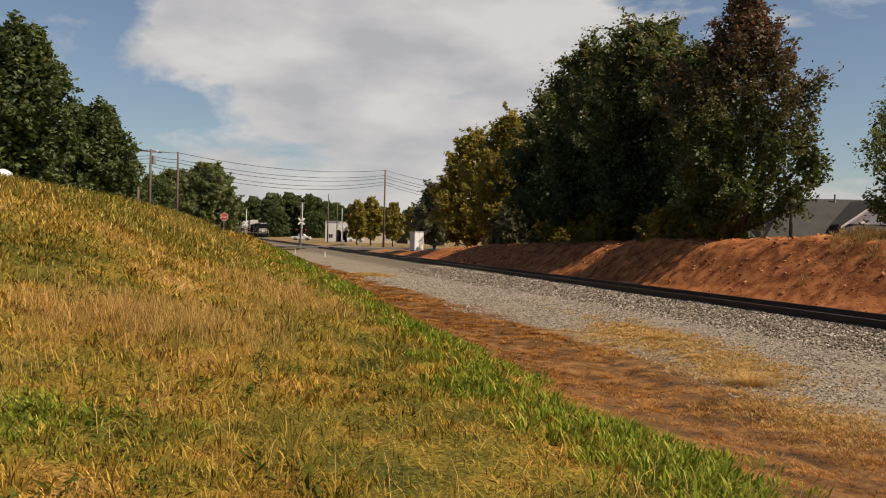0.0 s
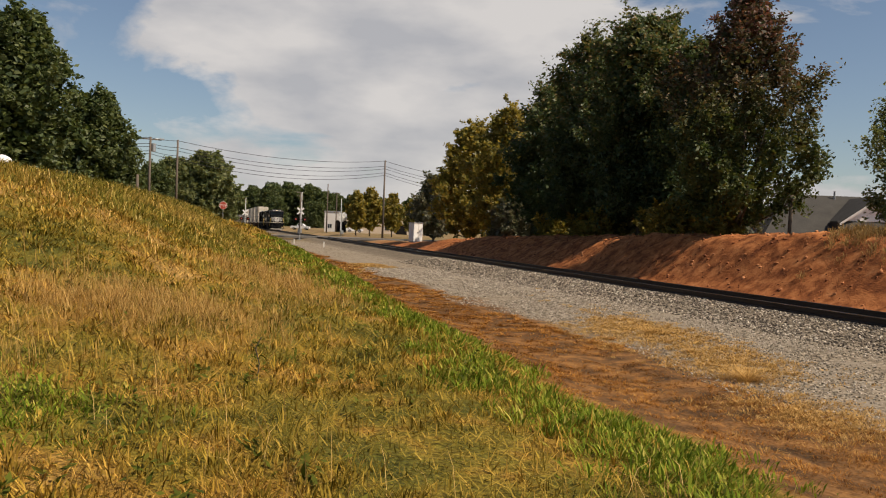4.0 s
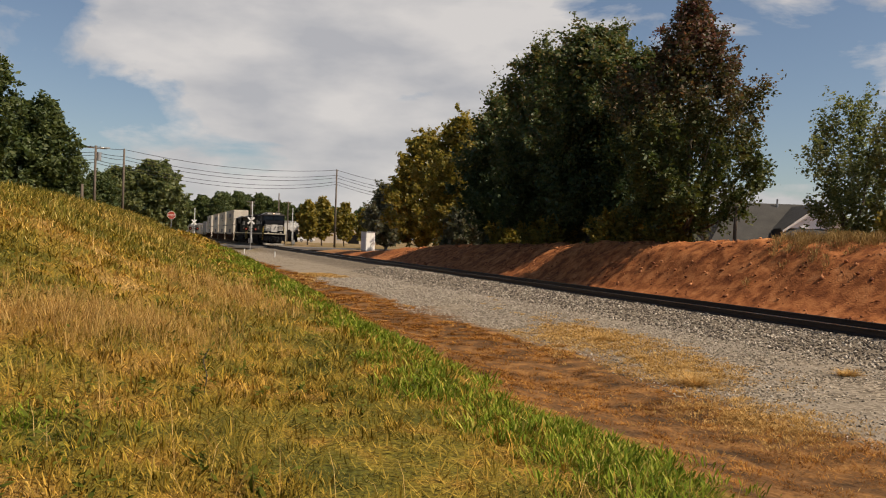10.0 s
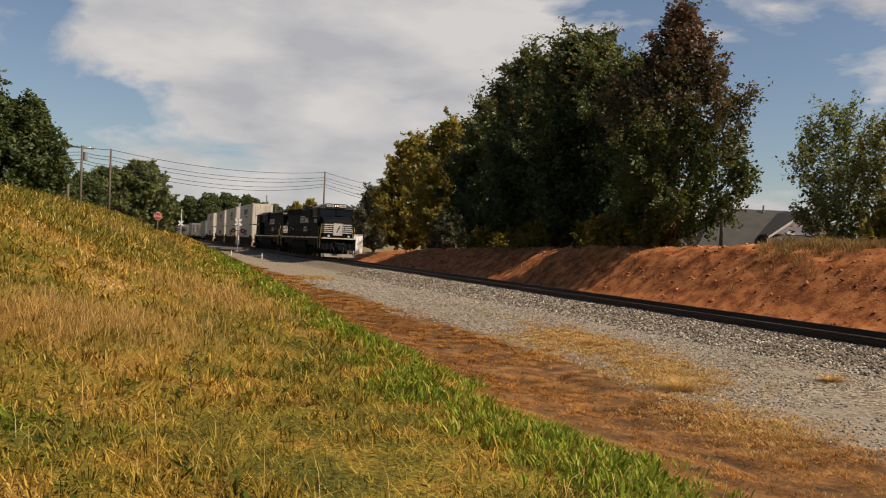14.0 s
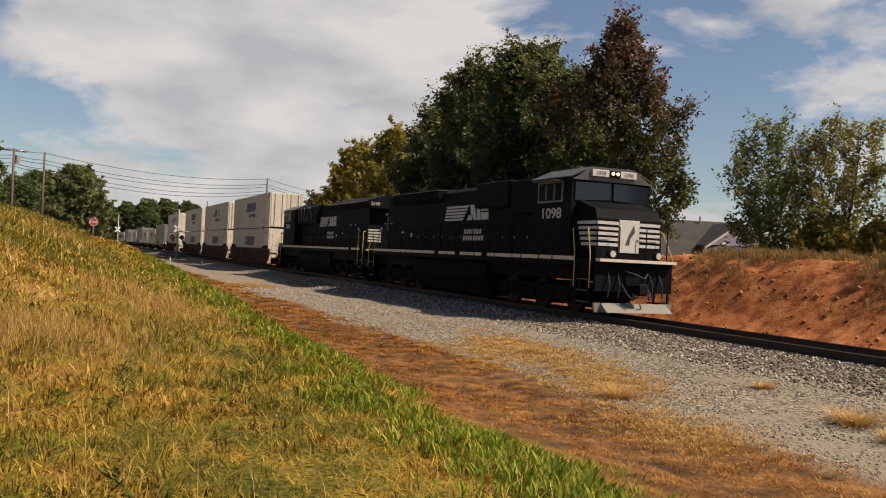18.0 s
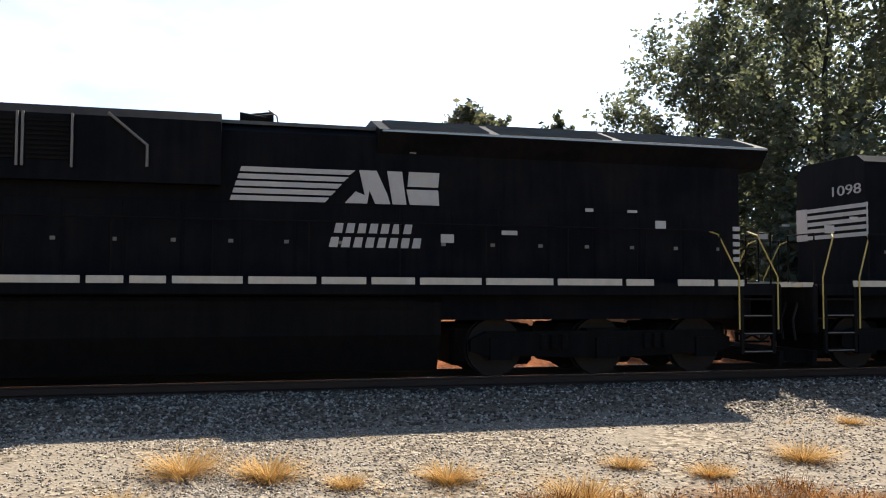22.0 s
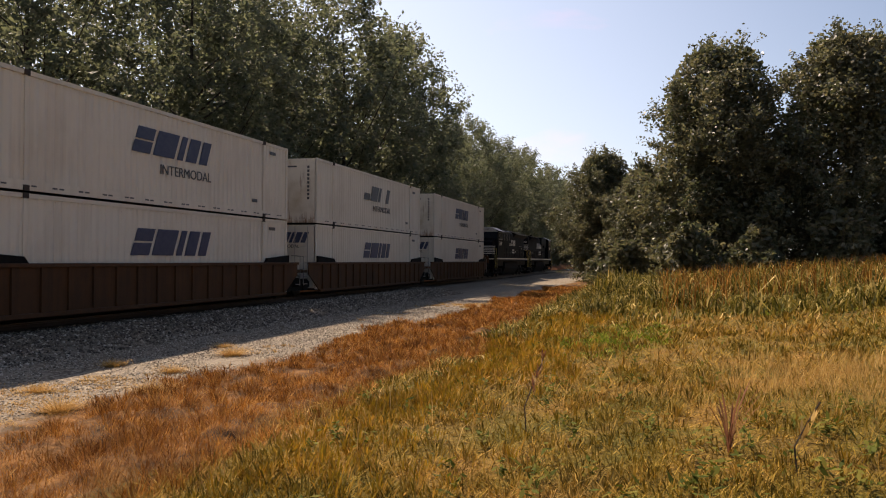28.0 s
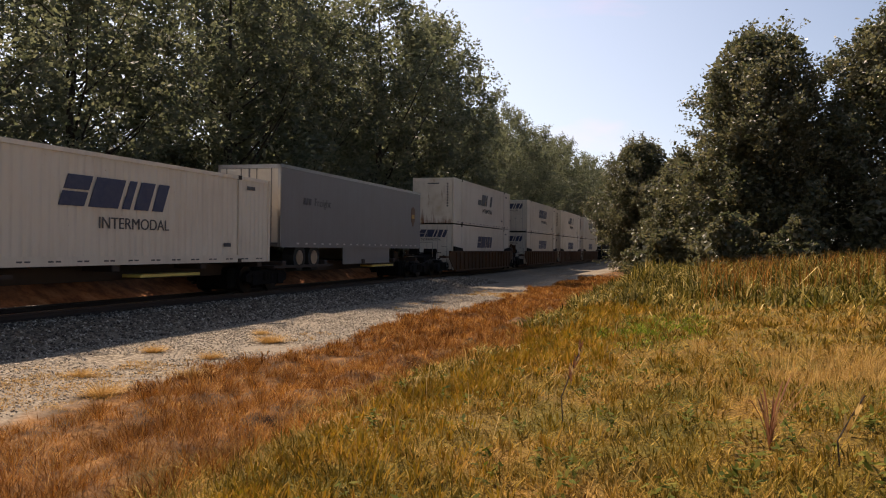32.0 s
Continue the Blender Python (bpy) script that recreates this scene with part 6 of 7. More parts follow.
def crossing_signal(x, y, turn):
    t = thing("crossing_signal", "railway crossing signal with crossbuck and lamps", "crossing signal", "crossing signals", at=pose(x, y, float(height(x, y)), 0, 0, turn))
    part("mast", tube(bmesh.new(), (0, 0, -0.2), (0, 0, 4.3), 0.07, 10), M_METAL, t)
    for a in (-45, 45):
        part("crossbuck_blade", boxes((-0.6, 0.6, -0.09, -0.06, -0.11, 0.11)), M_SIGN, t).matrix_basis = pose(0, 0, 3.85, 0, a, 0)
    part("lamp_bar", boxes((-0.75, 0.75, -0.04, 0.04, 2.7, 2.78)), M_DARK, t)
    for s in (-0.6, 0.6):
        part("hood_disc", tube(bmesh.new(), (s, 0.0, 2.74), (s, 0.03, 2.74), 0.3, 18), M_DARK, t)
        part("warning_lamp", tube(bmesh.new(), (s, -0.12, 2.74), (s, 0.0, 2.74), 0.11, 14), M_RED_SIGN, t)
    part("gate_arm_drive", boxes((-0.25, 0.25, 0.1, 0.6, 0.9, 1.5), bevel=0.03), M_METAL, t)
    part("gate_arm", boxes((0.1, 0.2, 0.2, 0.26, 1.2, 6.4)), M_SIGN, t)
    part("base", boxes((-0.35, 0.35, -0.35, 0.35, -0.2, 0.12)), M_METAL, t)


crossing_signal(12.4, 112.0, 0)
crossing_signal(7.0, 152.0, 10)
crossing_signal(20.5, 128.0, 180)
for x, y in ((5.5, 75.0), (6.9, 64.0), (11.2, 80.0), (9.6, 92.0)):
    t = thing("marker_post", "short white marker post by the gravel road", "post", "marker posts", at=pose(x, y, float(height(x, y))))
    part("shaft", boxes((-0.05, 0.05, -0.05, 0.05, -0.2, 0.52), bevel=0.012), M_SIGN, t)
    part("cap", boxes((-0.06, 0.06, -0.06, 0.06, 0.52, 0.56)), M_METAL, t)

# road over the crossing
bm = boxes((-70, TRACK_X - 0.86, 114, 120, -0.30, -0.012), (TRACK_X - 0.66, TRACK_X + 0.66, 114, 120, -0.30, -0.012), (TRACK_X + 0.86, 90, 114, 120, -0.30, -0.012))
k = Mat("road_asphalt", 0.9, spec=0.3)
k.colour(k.mix(k.noise(0.6, 5, 0.6), (0.10, 0.095, 0.088), (0.18, 0.165, 0.15)))
road = new("road", mesh_of(bm))
road.data.materials.append(k.m)
tagged(road, "pale worn asphalt road over the level crossing", "road", kind="structure")

# relay cabinet by the track
t = thing("relay_cabinet", "white metal relay cabinet standing by the track", "cabinet", at=pose(26.3, 104.0, float(height(26.3, 104.0)), 0, 0, 25))
part("body", boxes((-0.75, 0.75, -0.5, 0.5, 0.15, 2.5), bevel=0.02), M_SIGN, t)
part("roof", boxes((-0.82, 0.82, -0.58, 0.58, 2.5, 2.58), bevel=0.02), M_METAL, t)
for s in (-1, 1):
    d = part("door", boxes((min(s * 0.02, s * 0.7), max(s * 0.02, s * 0.7), -0.53, -0.5, 0.25, 2.4), bevel=0.008), M_SIGN, t)
    part("handle", boxes((s * 0.1 - 0.02, s * 0.1 + 0.02, -0.56, -0.53, 1.2, 1.4)), M_DARK, d)
part("plinth", boxes((-0.7, 0.7, -0.45, 0.45, -0.3, 0.15)), M_METAL, t)


def shed(name, label, at, w, d, h, wall, windows, door_x, slope=0.0):
    t = thing(name, label, "building", at=at)
    part("wall", boxes((-w / 2, w / 2, 0, d, -0.5, h)), wall, t)
    bm = bmesh.new()
    if slope:
        prism(bm, [(-0.3, h), (d / 2, h + slope), (d + 0.3, h), (d + 0.3, h - 0.12), (-0.3, h - 0.12)], "x", -w / 2 - 0.3, w / 2 + 0.3)
    else:
        box(bm, -w / 2 - 0.15, w / 2 + 0.15, -0.15, d + 0.15, h, h + 0.3)
    part("roof", bm, M_METAL, t)
    for x in windows:
        wn = part("window", boxes((x - 0.6, x + 0.6, -0.05, 0.0, 1.2, 2.4)), M_SIGN, t)
        part("pane", boxes((x - 0.52, x - 0.03, -0.07, -0.04, 1.28, 2.32)), M_PANE, wn)
        part("pane", boxes((x + 0.03, x + 0.52, -0.07, -0.04, 1.28, 2.32)), M_PANE, wn)
    for x in door_x:
        part("door", boxes((x - 1.5, x + 1.5, -0.06, 0.0, -0.2, 3.0)), M_DARK, t)
    return t


shed("warehouse", "small white block building past the crossing", pose(36.0, 226.0, -0.4, 0, 0, -8), 9.0, 8.0, 5.6, M_WALL, (-3.0, 3.0), (0.0,))
shed("warehouse", "long low tan building past the crossing", pose(50.0, 222.0, -0.4, 0, 0, -8), 26.0, 10.0, 4.2, M_TAN, (-10, -6, -2, 6, 10), (2.0,))
shed("metal_building", "pale metal building beyond the clay bank", pose(60.0, 4.0, 1.2, 0, 0, -84), 16.0, 12.0, 4.6, M_WALL, (-5.5, -2.0, 2.0, 5.5), (), 0.9)


def house(at):
    t = thing("house", "house with grey shingle roof and pale front gable", "house", at=at)
    W, D, h = 11.0, 9.0, 2.3
    part("wall", boxes((-W / 2, W / 2, 0, D, -1.0, h)), M_BRICK, t, "brown brick wall")
    # hipped main roof with thickness
    bm = bmesh.new()
    o, rz_ = 0.5, h + 3.25
    v = [bm.verts.new(p) for p in ((-W / 2 - o, -o, h), (W / 2 + o, -o, h), (W / 2 + o, D + o, h), (-W / 2 - o, D + o, h), (-W / 2 + 2.6, D / 2, rz_), (W / 2 - 2.6, D / 2, rz_),
                                   (-W / 2 - o, -o, h - 0.16), (W / 2 + o, -o, h - 0.16), (W / 2 + o, D + o, h - 0.16), (-W / 2 - o, D + o, h - 0.16))]
    for f in ((0, 1, 5, 4), (1, 2, 5), (2, 3, 4, 5), (3, 0, 4), (6, 7, 1, 0), (7, 8, 2, 1), (8, 9, 3, 2), (9, 6, 0, 3), (9, 8, 7, 6)):
        bm.faces.new([v[i] for i in f])
    bmesh.ops.recalc_face_normals(bm, faces=bm.faces)
    roof = part("roof", bm, M_SHINGLE, t)
    # front gable
    x0, gw = 1.9, 2.3
    bm = bmesh.new()
    prism(bm, [(x0 - gw, h + 1.15), (x0 + gw, h + 1.15), (x0, h + 2.75)], "y", -0.9, 0.0)
    part("gable_wall", bm, M_SIDING, t, "pale siding gable")
    for s in (-1, 1):
        bm = bmesh.new()
        prism(bm, [(x0, h + 3.03), (x0 + s * (gw + 0.5), h + 0.98), (x0 + s * (gw + 0.5), h + 0.82), (x0, h + 2.85)], "y", -1.2, D / 2)
        part("gable_roof", bm, M_SHINGLE, t)
        bm = bmesh.new()
        prism(bm, [(x0, h + 2.97), (x0 + s * (gw + 0.48), h + 0.96), (x0 + s * (gw + 0.48), h + 0.78), (x0, h + 2.77)], "y", -1.26, -1.2)
        part("fascia_board", bm, M_SIGN, t)
    part("porch_roof", prism(bmesh.new(), [(-1.9, h - 0.15), (-1.9, h), (-0.92, h + 1.10), (0.6, h + 1.10), (0.6, h - 0.15)], "x", x0 - gw - 0.5, x0 + gw + 0.5), M_SHINGLE, t)
    for x in (-4.8, -2.8, 4.8):
        wn = part("window", boxes((x - 0.5, x + 0.5, -0.05, 0.0, 0.4, 1.7)), M_SIGN, t)
        part("pane", boxes((x - 0.42, x + 0.42, -0.07, -0.04, 0.48, 1.02)), M_PANE, wn)
        part("pane", boxes((x - 0.42, x + 0.42, -0.07, -0.04, 1.08, 1.62)), M_PANE, wn)
    part("front_door", boxes((x0 - 0.45, x0 + 0.45, -0.06, 0.0, -0.6, 1.5)), M_DARK, t)
    part("vent_pipe", tube(bmesh.new(), (x0 - 1.2, D / 2 - 0.4, h + 2.2), (x0 - 1.2, D / 2 - 0.4, h + 3.6), 0.08, 8), M_METAL, t)


M_BRICK = worn("brown_brick", (0.10, 0.06, 0.04), (0.06, 0.04, 0.03), 0.85, amount=0.6, scale=1.5)
house(pose(46.0, 51.5, 0.0, 0, 0, -20))


def car(label, at, long_bed):
    t = thing("pickup_truck" if long_bed else "car", label, "car", "parked cars", at=at)
    L = 5.4 if long_bed else 4.5
    bm = bmesh.new()
    prof = [(0, 0.45), (0, 1.0), (1.2, 1.1), (1.9, 1.75), (3.2, 1.78), (3.5, 1.1), (L, 1.1), (L, 0.45)] if long_bed else [(0, 0.4), (0, 0.85), (1.1, 0.98), (1.8, 1.42), (3.2, 1.45), (4.0, 1.0), (L, 0.95), (L, 0.4)]
    prism(bm, prof, "x", -0.92, 0.92)
    body = part("body", bm, M_CAR_PAINT, t)
    z = 1.2 if long_bed else 1.02
    for s in (-1, 1):
        part("side_window", boxes((s * 0.925 - 0.006, s * 0.925 + 0.006, 1.95, 3.1, z, z + 0.42)), M_PANE, body)
        part("headlight", boxes((s * 0.7 - 0.15, s * 0.7 + 0.15, -0.02, 0.02, 0.72, 0.86)), M_LENS, body)
        for y in (0.95, L - 1.0):
            w = part("wheel", tube(bmesh.new(), (s * 0.68, y, 0.36), (s * 0.95, y, 0.36), 0.36, 18), M_RUBBER, t)
            part("rim", tube(bmesh.new(), (s * 0.94, y, 0.36), (s * 0.96, y, 0.36), 0.2, 12), M_CHROME, w)


car("white pickup truck parked past the crossing", pose(29.0, 238.0, -0.05, 0, 0, 70), True)
car("white car parked by the tan building", pose(40.0, 214.0, 0.0, 0, 0, 80), False)

# wrapped heap on the hilltop
t = thing("wrapped_bale", "white plastic wrapped bales on the hilltop", "bale", at=pose(-9.9, 44.0, float(height(-9.9, 44.0)) + 0.15, 0, 0, 15))
for x, rr in ((-0.7, 0.42), (0.05, 0.46), (0.75, 0.34)):
    bm = bmesh.new()
    bmesh.ops.create_icosphere(bm, subdivisions=3, radius=rr)
    for v in bm.verts:
        v.co = Vector((v.co.x * 1.1 + x, v.co.y, (v.co.z + 0.12 * noise.noise(v.co * 2.3)) * 0.9 + 0.2))
    part("bale", bm, M_TARP, t, smooth=True)

# post by the maple
t = thing("wooden_post", "weathered wooden post on top of the bank", "post", at=pose(27.3, 34.3, float(height(27.3, 34.3))))
part("shaft", tube(bmesh.new(), (0, 0, -0.4), (0.05, 0, 2.1), 0.10, 9, 0.085), M_POLE, t, smooth=True)
part("bracket", boxes((-0.12, 0.12, -0.13, 0.13, 1.9, 1.96)), M_METAL, t)
# ---- grass, dead grass, gravel ----
def blade_material(name, tones, meadow=0.0, through=0.3, patchy=0.0):
    k = Mat(name, 0.75, spec=0.10)
    geo = k.n("ShaderNodeNewGeometry")
    c = k.ramp(geo.outputs["Random Per Island"], tones)
    if meadow:
        w = geo.outputs["Position"]
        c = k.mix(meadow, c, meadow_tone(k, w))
        c = k.mix(0.5, c, k.mix(1.0, c, k.ramp(geo.outputs["Random Per Island"], [(0.0, (0.12, 0.14, 0.14)), (0.5, (0.9, 0.9, 0.9)), (1.0, (1.75, 1.7, 1.6))]), "MULTIPLY"))
    if patchy:
        w = geo.outputs["Position"]
        f = k.mix(0.5, k.noise(0.8, 4, 0.6, w), k.noise(3.0, 3, 0.6, w))
        c = k.mix(patchy, c, k.mix(1.0, c, k.ramp(f, [(0.40, (0.30, 0.24, 0.22)), (0.50, (0.80, 0.72, 0.62)), (0.62, (1.25, 1.25, 1.25))]), "MULTIPLY"))
    k.colour(c)
    tr = k.n("ShaderNodeBsdfTranslucent")
    k.link(c, tr.inputs["Color"])
    mx = k.n("ShaderNodeMixShader", Fac=through)
    k.link(k.b.outputs[0], mx.inputs[1])
    k.link(tr.outputs[0], mx.inputs[2])
    k.link(mx.outputs[0], k.t.nodes["Material Output"].inputs["Surface"])
    return k.m


def blades(name, label, x, y, h, w, lean, mat, seed, bent=True):
    """One object of many blades of grass rooted in the ground."""
    r_ = np.random.default_rng(seed)
    n = len(x)
    z = height(x, y) - 0.01
    a = r_.uniform(0, 6.283, n)
    d = np.stack([np.cos(a), np.sin(a), 0 * a], -1)
    side = np.stack([-np.sin(a + r_.normal(0, 0.5, n)), np.cos(a), 0 * a], -1) * (w / 2)[:, None]
    root = np.stack([x, y, z], -1)
    up = np.zeros((n, 3)); up[:, 2] = 1
    ln = np.abs(r_.normal(lean, lean * 0.6, n))
    mid = root + up * (h * 0.6)[:, None] + d * (h * ln * 0.35)[:, None]
    tip = root + up * (h * np.clip(1 - 0.25 * ln, 0.15, 1))[:, None] + d * (h * ln)[:, None]
    if bent:
        v = np.stack([root - side, root + side, mid + side * 0.8, mid - side * 0.8, tip], 1).reshape(-1, 3)
        i = np.arange(n) * 5
        f = np.concatenate([np.stack([i, i + 1, i + 2], -1), np.stack([i, i + 2, i + 3], -1), np.stack([i + 3, i + 2, i + 4], -1)])
    else:
        v = np.stack([root - side, root + side, tip + side * 0.3, tip - side * 0.3], 1).reshape(-1, 3)
        f = (np.arange(n) * 4)[:, None] + np.arange(4)[None, :]
    ob = new(name, from_arrays(name, v, f, mat))
    return tagged(ob, label, "grass", kind="stuff")


def around(r_, n, near, far_, power=1.0):
    """Places round the standing point, thinning out with distance."""
    u = r_.uniform(0, 1, n)
    d = near * (far_ / near) ** (u ** power)
    a = r_.uniform(0, 6.283, n)
    return d * np.sin(a), d * np.cos(a), d


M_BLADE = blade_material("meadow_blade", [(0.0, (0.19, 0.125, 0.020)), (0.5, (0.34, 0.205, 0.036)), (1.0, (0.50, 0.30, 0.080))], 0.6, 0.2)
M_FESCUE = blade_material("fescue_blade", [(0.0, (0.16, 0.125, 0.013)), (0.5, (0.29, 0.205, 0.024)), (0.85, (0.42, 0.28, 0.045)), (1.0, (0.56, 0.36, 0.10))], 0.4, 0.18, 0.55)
M_REED = blade_material("reed_blade", [(0.0, (0.055, 0.065, 0.012)), (0.45, (0.13, 0.125, 0.020)), (0.8, (0.28, 0.22, 0.045)), (1.0, (0.58, 0.46, 0.20))], 0.15, 0.25, 0.4)
M_HILL = blade_material("hill_blade", [(0.0, (0.12, 0.125, 0.020)), (0.5, (0.24, 0.205, 0.035)), (0.85, (0.38, 0.28, 0.07)), (1.0, (0.60, 0.46, 0.19))], 0.35, 0.35)
M_SEED = blade_material("tan_seed", [(0.0, (0.34, 0.19, 0.055)), (0.5, (0.52, 0.32, 0.10)), (1.0, (0.68, 0.46, 0.17))], 0.0, 0.4)
M_STRAW = blade_material("straw", [(0.0, (0.30, 0.17, 0.05)), (0.5, (0.46, 0.28, 0.09)), (1.0, (0.62, 0.43, 0.18))], 0.15)
M_LUSH = blade_material("lush_blade", [(0.0, (0.085, 0.135, 0.012)), (0.5, (0.18, 0.24, 0.020)), (0.85, (0.31, 0.34, 0.040)), (1.0, (0.52, 0.43, 0.11))])
M_RUST = blade_material("dead_grass", [(0.0, (0.13, 0.048, 0.010)), (0.45, (0.35, 0.150, 0.029)), (0.8, (0.55, 0.262, 0.056)), (1.0, (0.68, 0.42, 0.14))], 0.0, 0.2, 0.9)


M_TAN_GRASS = blade_material("bleached_grass", [(0.0, (0.30, 0.17, 0.05)), (0.5, (0.48, 0.28, 0.085)), (1.0, (0.64, 0.43, 0.17))], 0.0, 0.2)


M_HAY = blade_material("hay", [(0.0, (0.17, 0.105, 0.035)), (0.5, (0.30, 0.19, 0.07)), (1.0, (0.44, 0.31, 0.13))], 0.0, 0.25)
M_GOLDEN = blade_material("golden_blade", [(0.0, (0.20, 0.145, 0.013)), (0.4, (0.33, 0.215, 0.020)), (0.8, (0.44, 0.25, 0.030)), (1.0, (0.56, 0.33, 0.07))], 0.0, 0.28, 0.6)


def tussocks(name, label, cx, cy, per, spread, h, mat, seed, width=0.008, out=1.0, grow=0.0013):
    """Blades that lean out of many small tussocks, one triangle each."""
    r_ = np.random.default_rng(seed)
    n = len(cx) * per
    gx, gy = np.repeat(cx, per), np.repeat(cy, per)
    d = np.hypot(gx, gy)
    a = r_.uniform(0, 6.283, n)
    q = np.abs(r_.normal(0, 1, n))
    sp_ = np.repeat(np.broadcast_to(spread, len(cx)) * r_.uniform(0.6, 1.4, len(cx)), per)
    x, y = gx + q * sp_ * np.cos(a), gy + q * sp_ * np.sin(a)
    hh = np.repeat(np.broadcast_to(h, len(cx)) * r_.uniform(0.6, 1.4, len(cx)), per) * r_.uniform(0.5, 1.2, n) * np.exp(-0.3 * q * q)
    root = np.stack([x, y, height(x, y) - 0.01], -1)
    b = a + r_.normal(0, 0.7, n)
    lean = hh * out * (0.35 + 0.5 * q) * r_.uniform(0.5, 1.5, n)
    tip = root + np.stack([np.cos(b) * lean, np.sin(b) * lean, hh], -1)
    w = np.maximum(width, grow * d) * r_.uniform(0.7, 1.5, n)
    side = np.stack([-np.sin(b), np.cos(b), 0 * b], -1) * (w / 2)[:, None]
    mid = root * 0.45 + tip * 0.55
    mid[:, 2] += hh * 0.15
    v = np.stack([root - side * 0.7, mid + side, tip, mid - side], 1).reshape(-1, 3)
    f = np.arange(4 * n).reshape(-1, 4)
    ob = new(name, from_arrays(name, v, f, mat))
    return tagged(ob, label, "grass", kind="stuff")


def build_grass():
    r_ = np.random.default_rng(101)
    edge = lambda y: 4.35 - 0.35 * step(6, 16, y) + 0.3 * np.sin(y * 0.5) + 0.2 * np.sin(y * 1.7 + 1)
    x, y, d = around(r_, 460000, 2.6, 75, 0.75)
    ok = (x < edge(y)) & (np.abs(y) < 95)
    x, y, d = x[ok], y[ok], d[ok]
    patch = 0.5 + 0.5 * waves(x, y, 1.1, 21)
    h = (0.05 + 0.10 * r_.uniform(0, 1, len(x))) * (0.5 + 0.9 * patch) * (1 + 0.012 * d)
    blades("meadow_grass", "short dry golden and olive meadow grass", x, y, h, np.maximum(0.008, 0.0018 * d) * r_.uniform(0.6, 1.5, len(x)), 1.3, M_BLADE, 1, False)
    # leafy olive tussocks through the dry mat
    x, y, d = around(r_, 27000, 3.0, 70, 0.8)
    ok = (x < edge(y) - 0.1) & (np.abs(y) < 95) & (waves(x, y, 1.3, 25) + 0.6 * waves(x, y, 0.5, 26) > r_.uniform(-0.9, 0.6, len(x)))
    x, y, d = x[ok], y[ok], d[ok]
    tussocks("leafy_grass", "olive green leafy tussocks in the dry meadow", x, y, 24, 0.12 + 0.002 * d, 0.11 + 0.0014 * d, M_FESCUE, 31, 0.009, 1.2)
    # long pale stalks
    x, y, d = around(r_, 15000, 4.5, 70, 0.8)
    ok = (x < edge(y) - 0.3) & (0.5 + 0.5 * waves(x, y, 1.6, 22) > 0.5)
    x, y, d = x[ok], y[ok], d[ok]
    blades("meadow_stalks", "pale dry seed stalks standing in the meadow", x, y, r_.uniform(0.16, 0.42, len(x)), np.maximum(0.004, 0.0008 * d), 0.7, M_STRAW, 2)
    # fine tan seed heads that stand like a haze over the meadow
    cx = np.concatenate([r_.normal(a, b, n_) for a, b, n_ in ((-0.5, 0.75, 520), (1.6, 0.6, 240), (-3.0, 1.0, 320), (-1.9, 0.8, 300))])
    cy = np.concatenate([r_.normal(a, b, n_) for a, b, n_ in ((11.0, 0.9, 520), (16.5, 1.8, 240), (8.0, 0.8, 320), (-10.0, 1.2, 300))])
    tussocks("tan_seed_heads", "fine tan seed heads standing over the meadow", cx, cy, 16, 0.14, 0.24, M_SEED, 33, 0.0035, 1.0, 0.0004)
    # green islands in the meadow
    cx = np.concatenate([r_.normal(a, b, n_) for a, b, n_ in ((1.3, 0.5, 200), (-1.2, 0.5, 90), (0.9, 0.5, 160), (-3.3, 0.8, 200))])
    cy = np.concatenate([r_.normal(a, b, n_) for a, b, n_ in ((25.0, 2.6, 200), (6.6, 0.7, 90), (-17.5, 1.4, 160), (-24.0, 1.4, 200))])
    tussocks("green_islands", "patches of fresh green grass in the meadow", cx, cy, 22, 0.14, 0.085, M_LUSH, 34, 0.011, 1.4)
    # taller growth on the hill up the line
    n = 60000
    y = 14 + 66 * r_.uniform(0, 1, n) ** 1.3
    x = 2.2 - 0.05 * (y - 14) - 22 * r_.uniform(0, 1, n) ** 1.5
    d = np.hypot(x, y)
    blades("hill_grass", "tall dry grass gone to seed on the hill", x, y, (0.08 + 0.92 * step(12, 34, y - 0.4 * x)) * r_.uniform(0.2, 0.6, n) * (0.6 + 0.6 * (0.5 + 0.5 * waves(x, y, 2.0, 23))), np.maximum(0.008, 0.0012 * d), 0.95, M_HILL, 3)
    # dry grass along the top of the clay bank
    y = r_.uniform(4, 31, 2600)
    x = 24.3 + r_.normal(0, 1.0, 2600) + 0.06 * np.abs(y - 20)
    ok = waves(x, y, 1.6, 27) + 0.09 * (24 - y) > r_.uniform(-0.2, 1.0, 2600)
    tussocks("bank_grass", "dry straw coloured grass on top of the clay bank", x[ok], y[ok], 40, 0.17, 0.34, M_HAY, 32, 0.016, 0.9, 0.0003)
    # tall growth down the line: broad drooping leaves in clumps
    n = 74000
    y = -11 - 38 * r_.uniform(0, 1, n) ** 1.1
    x = 3.6 - 28 * r_.uniform(0, 1, n) ** 1.25
    lumps = waves(x, y, 0.9, 24)
    rank = y + 0.55 * x
    verge = (x > 2.4) & (y < -13)
    keep = ((lumps > -0.1) | (r_.uniform(0, 1, n) < 0.35)) & ((step(-19, -27, rank) > r_.uniform(0, 1, n)) | verge)
    x, y, lumps, rank, verge = x[keep], y[keep], lumps[keep], rank[keep], verge[keep]
    d = np.hypot(x, y)
    tall = np.where(verge, 0.30 + 0.35 * step(-13, -30, y), 0.25 + 0.95 * step(-18, -31, rank))
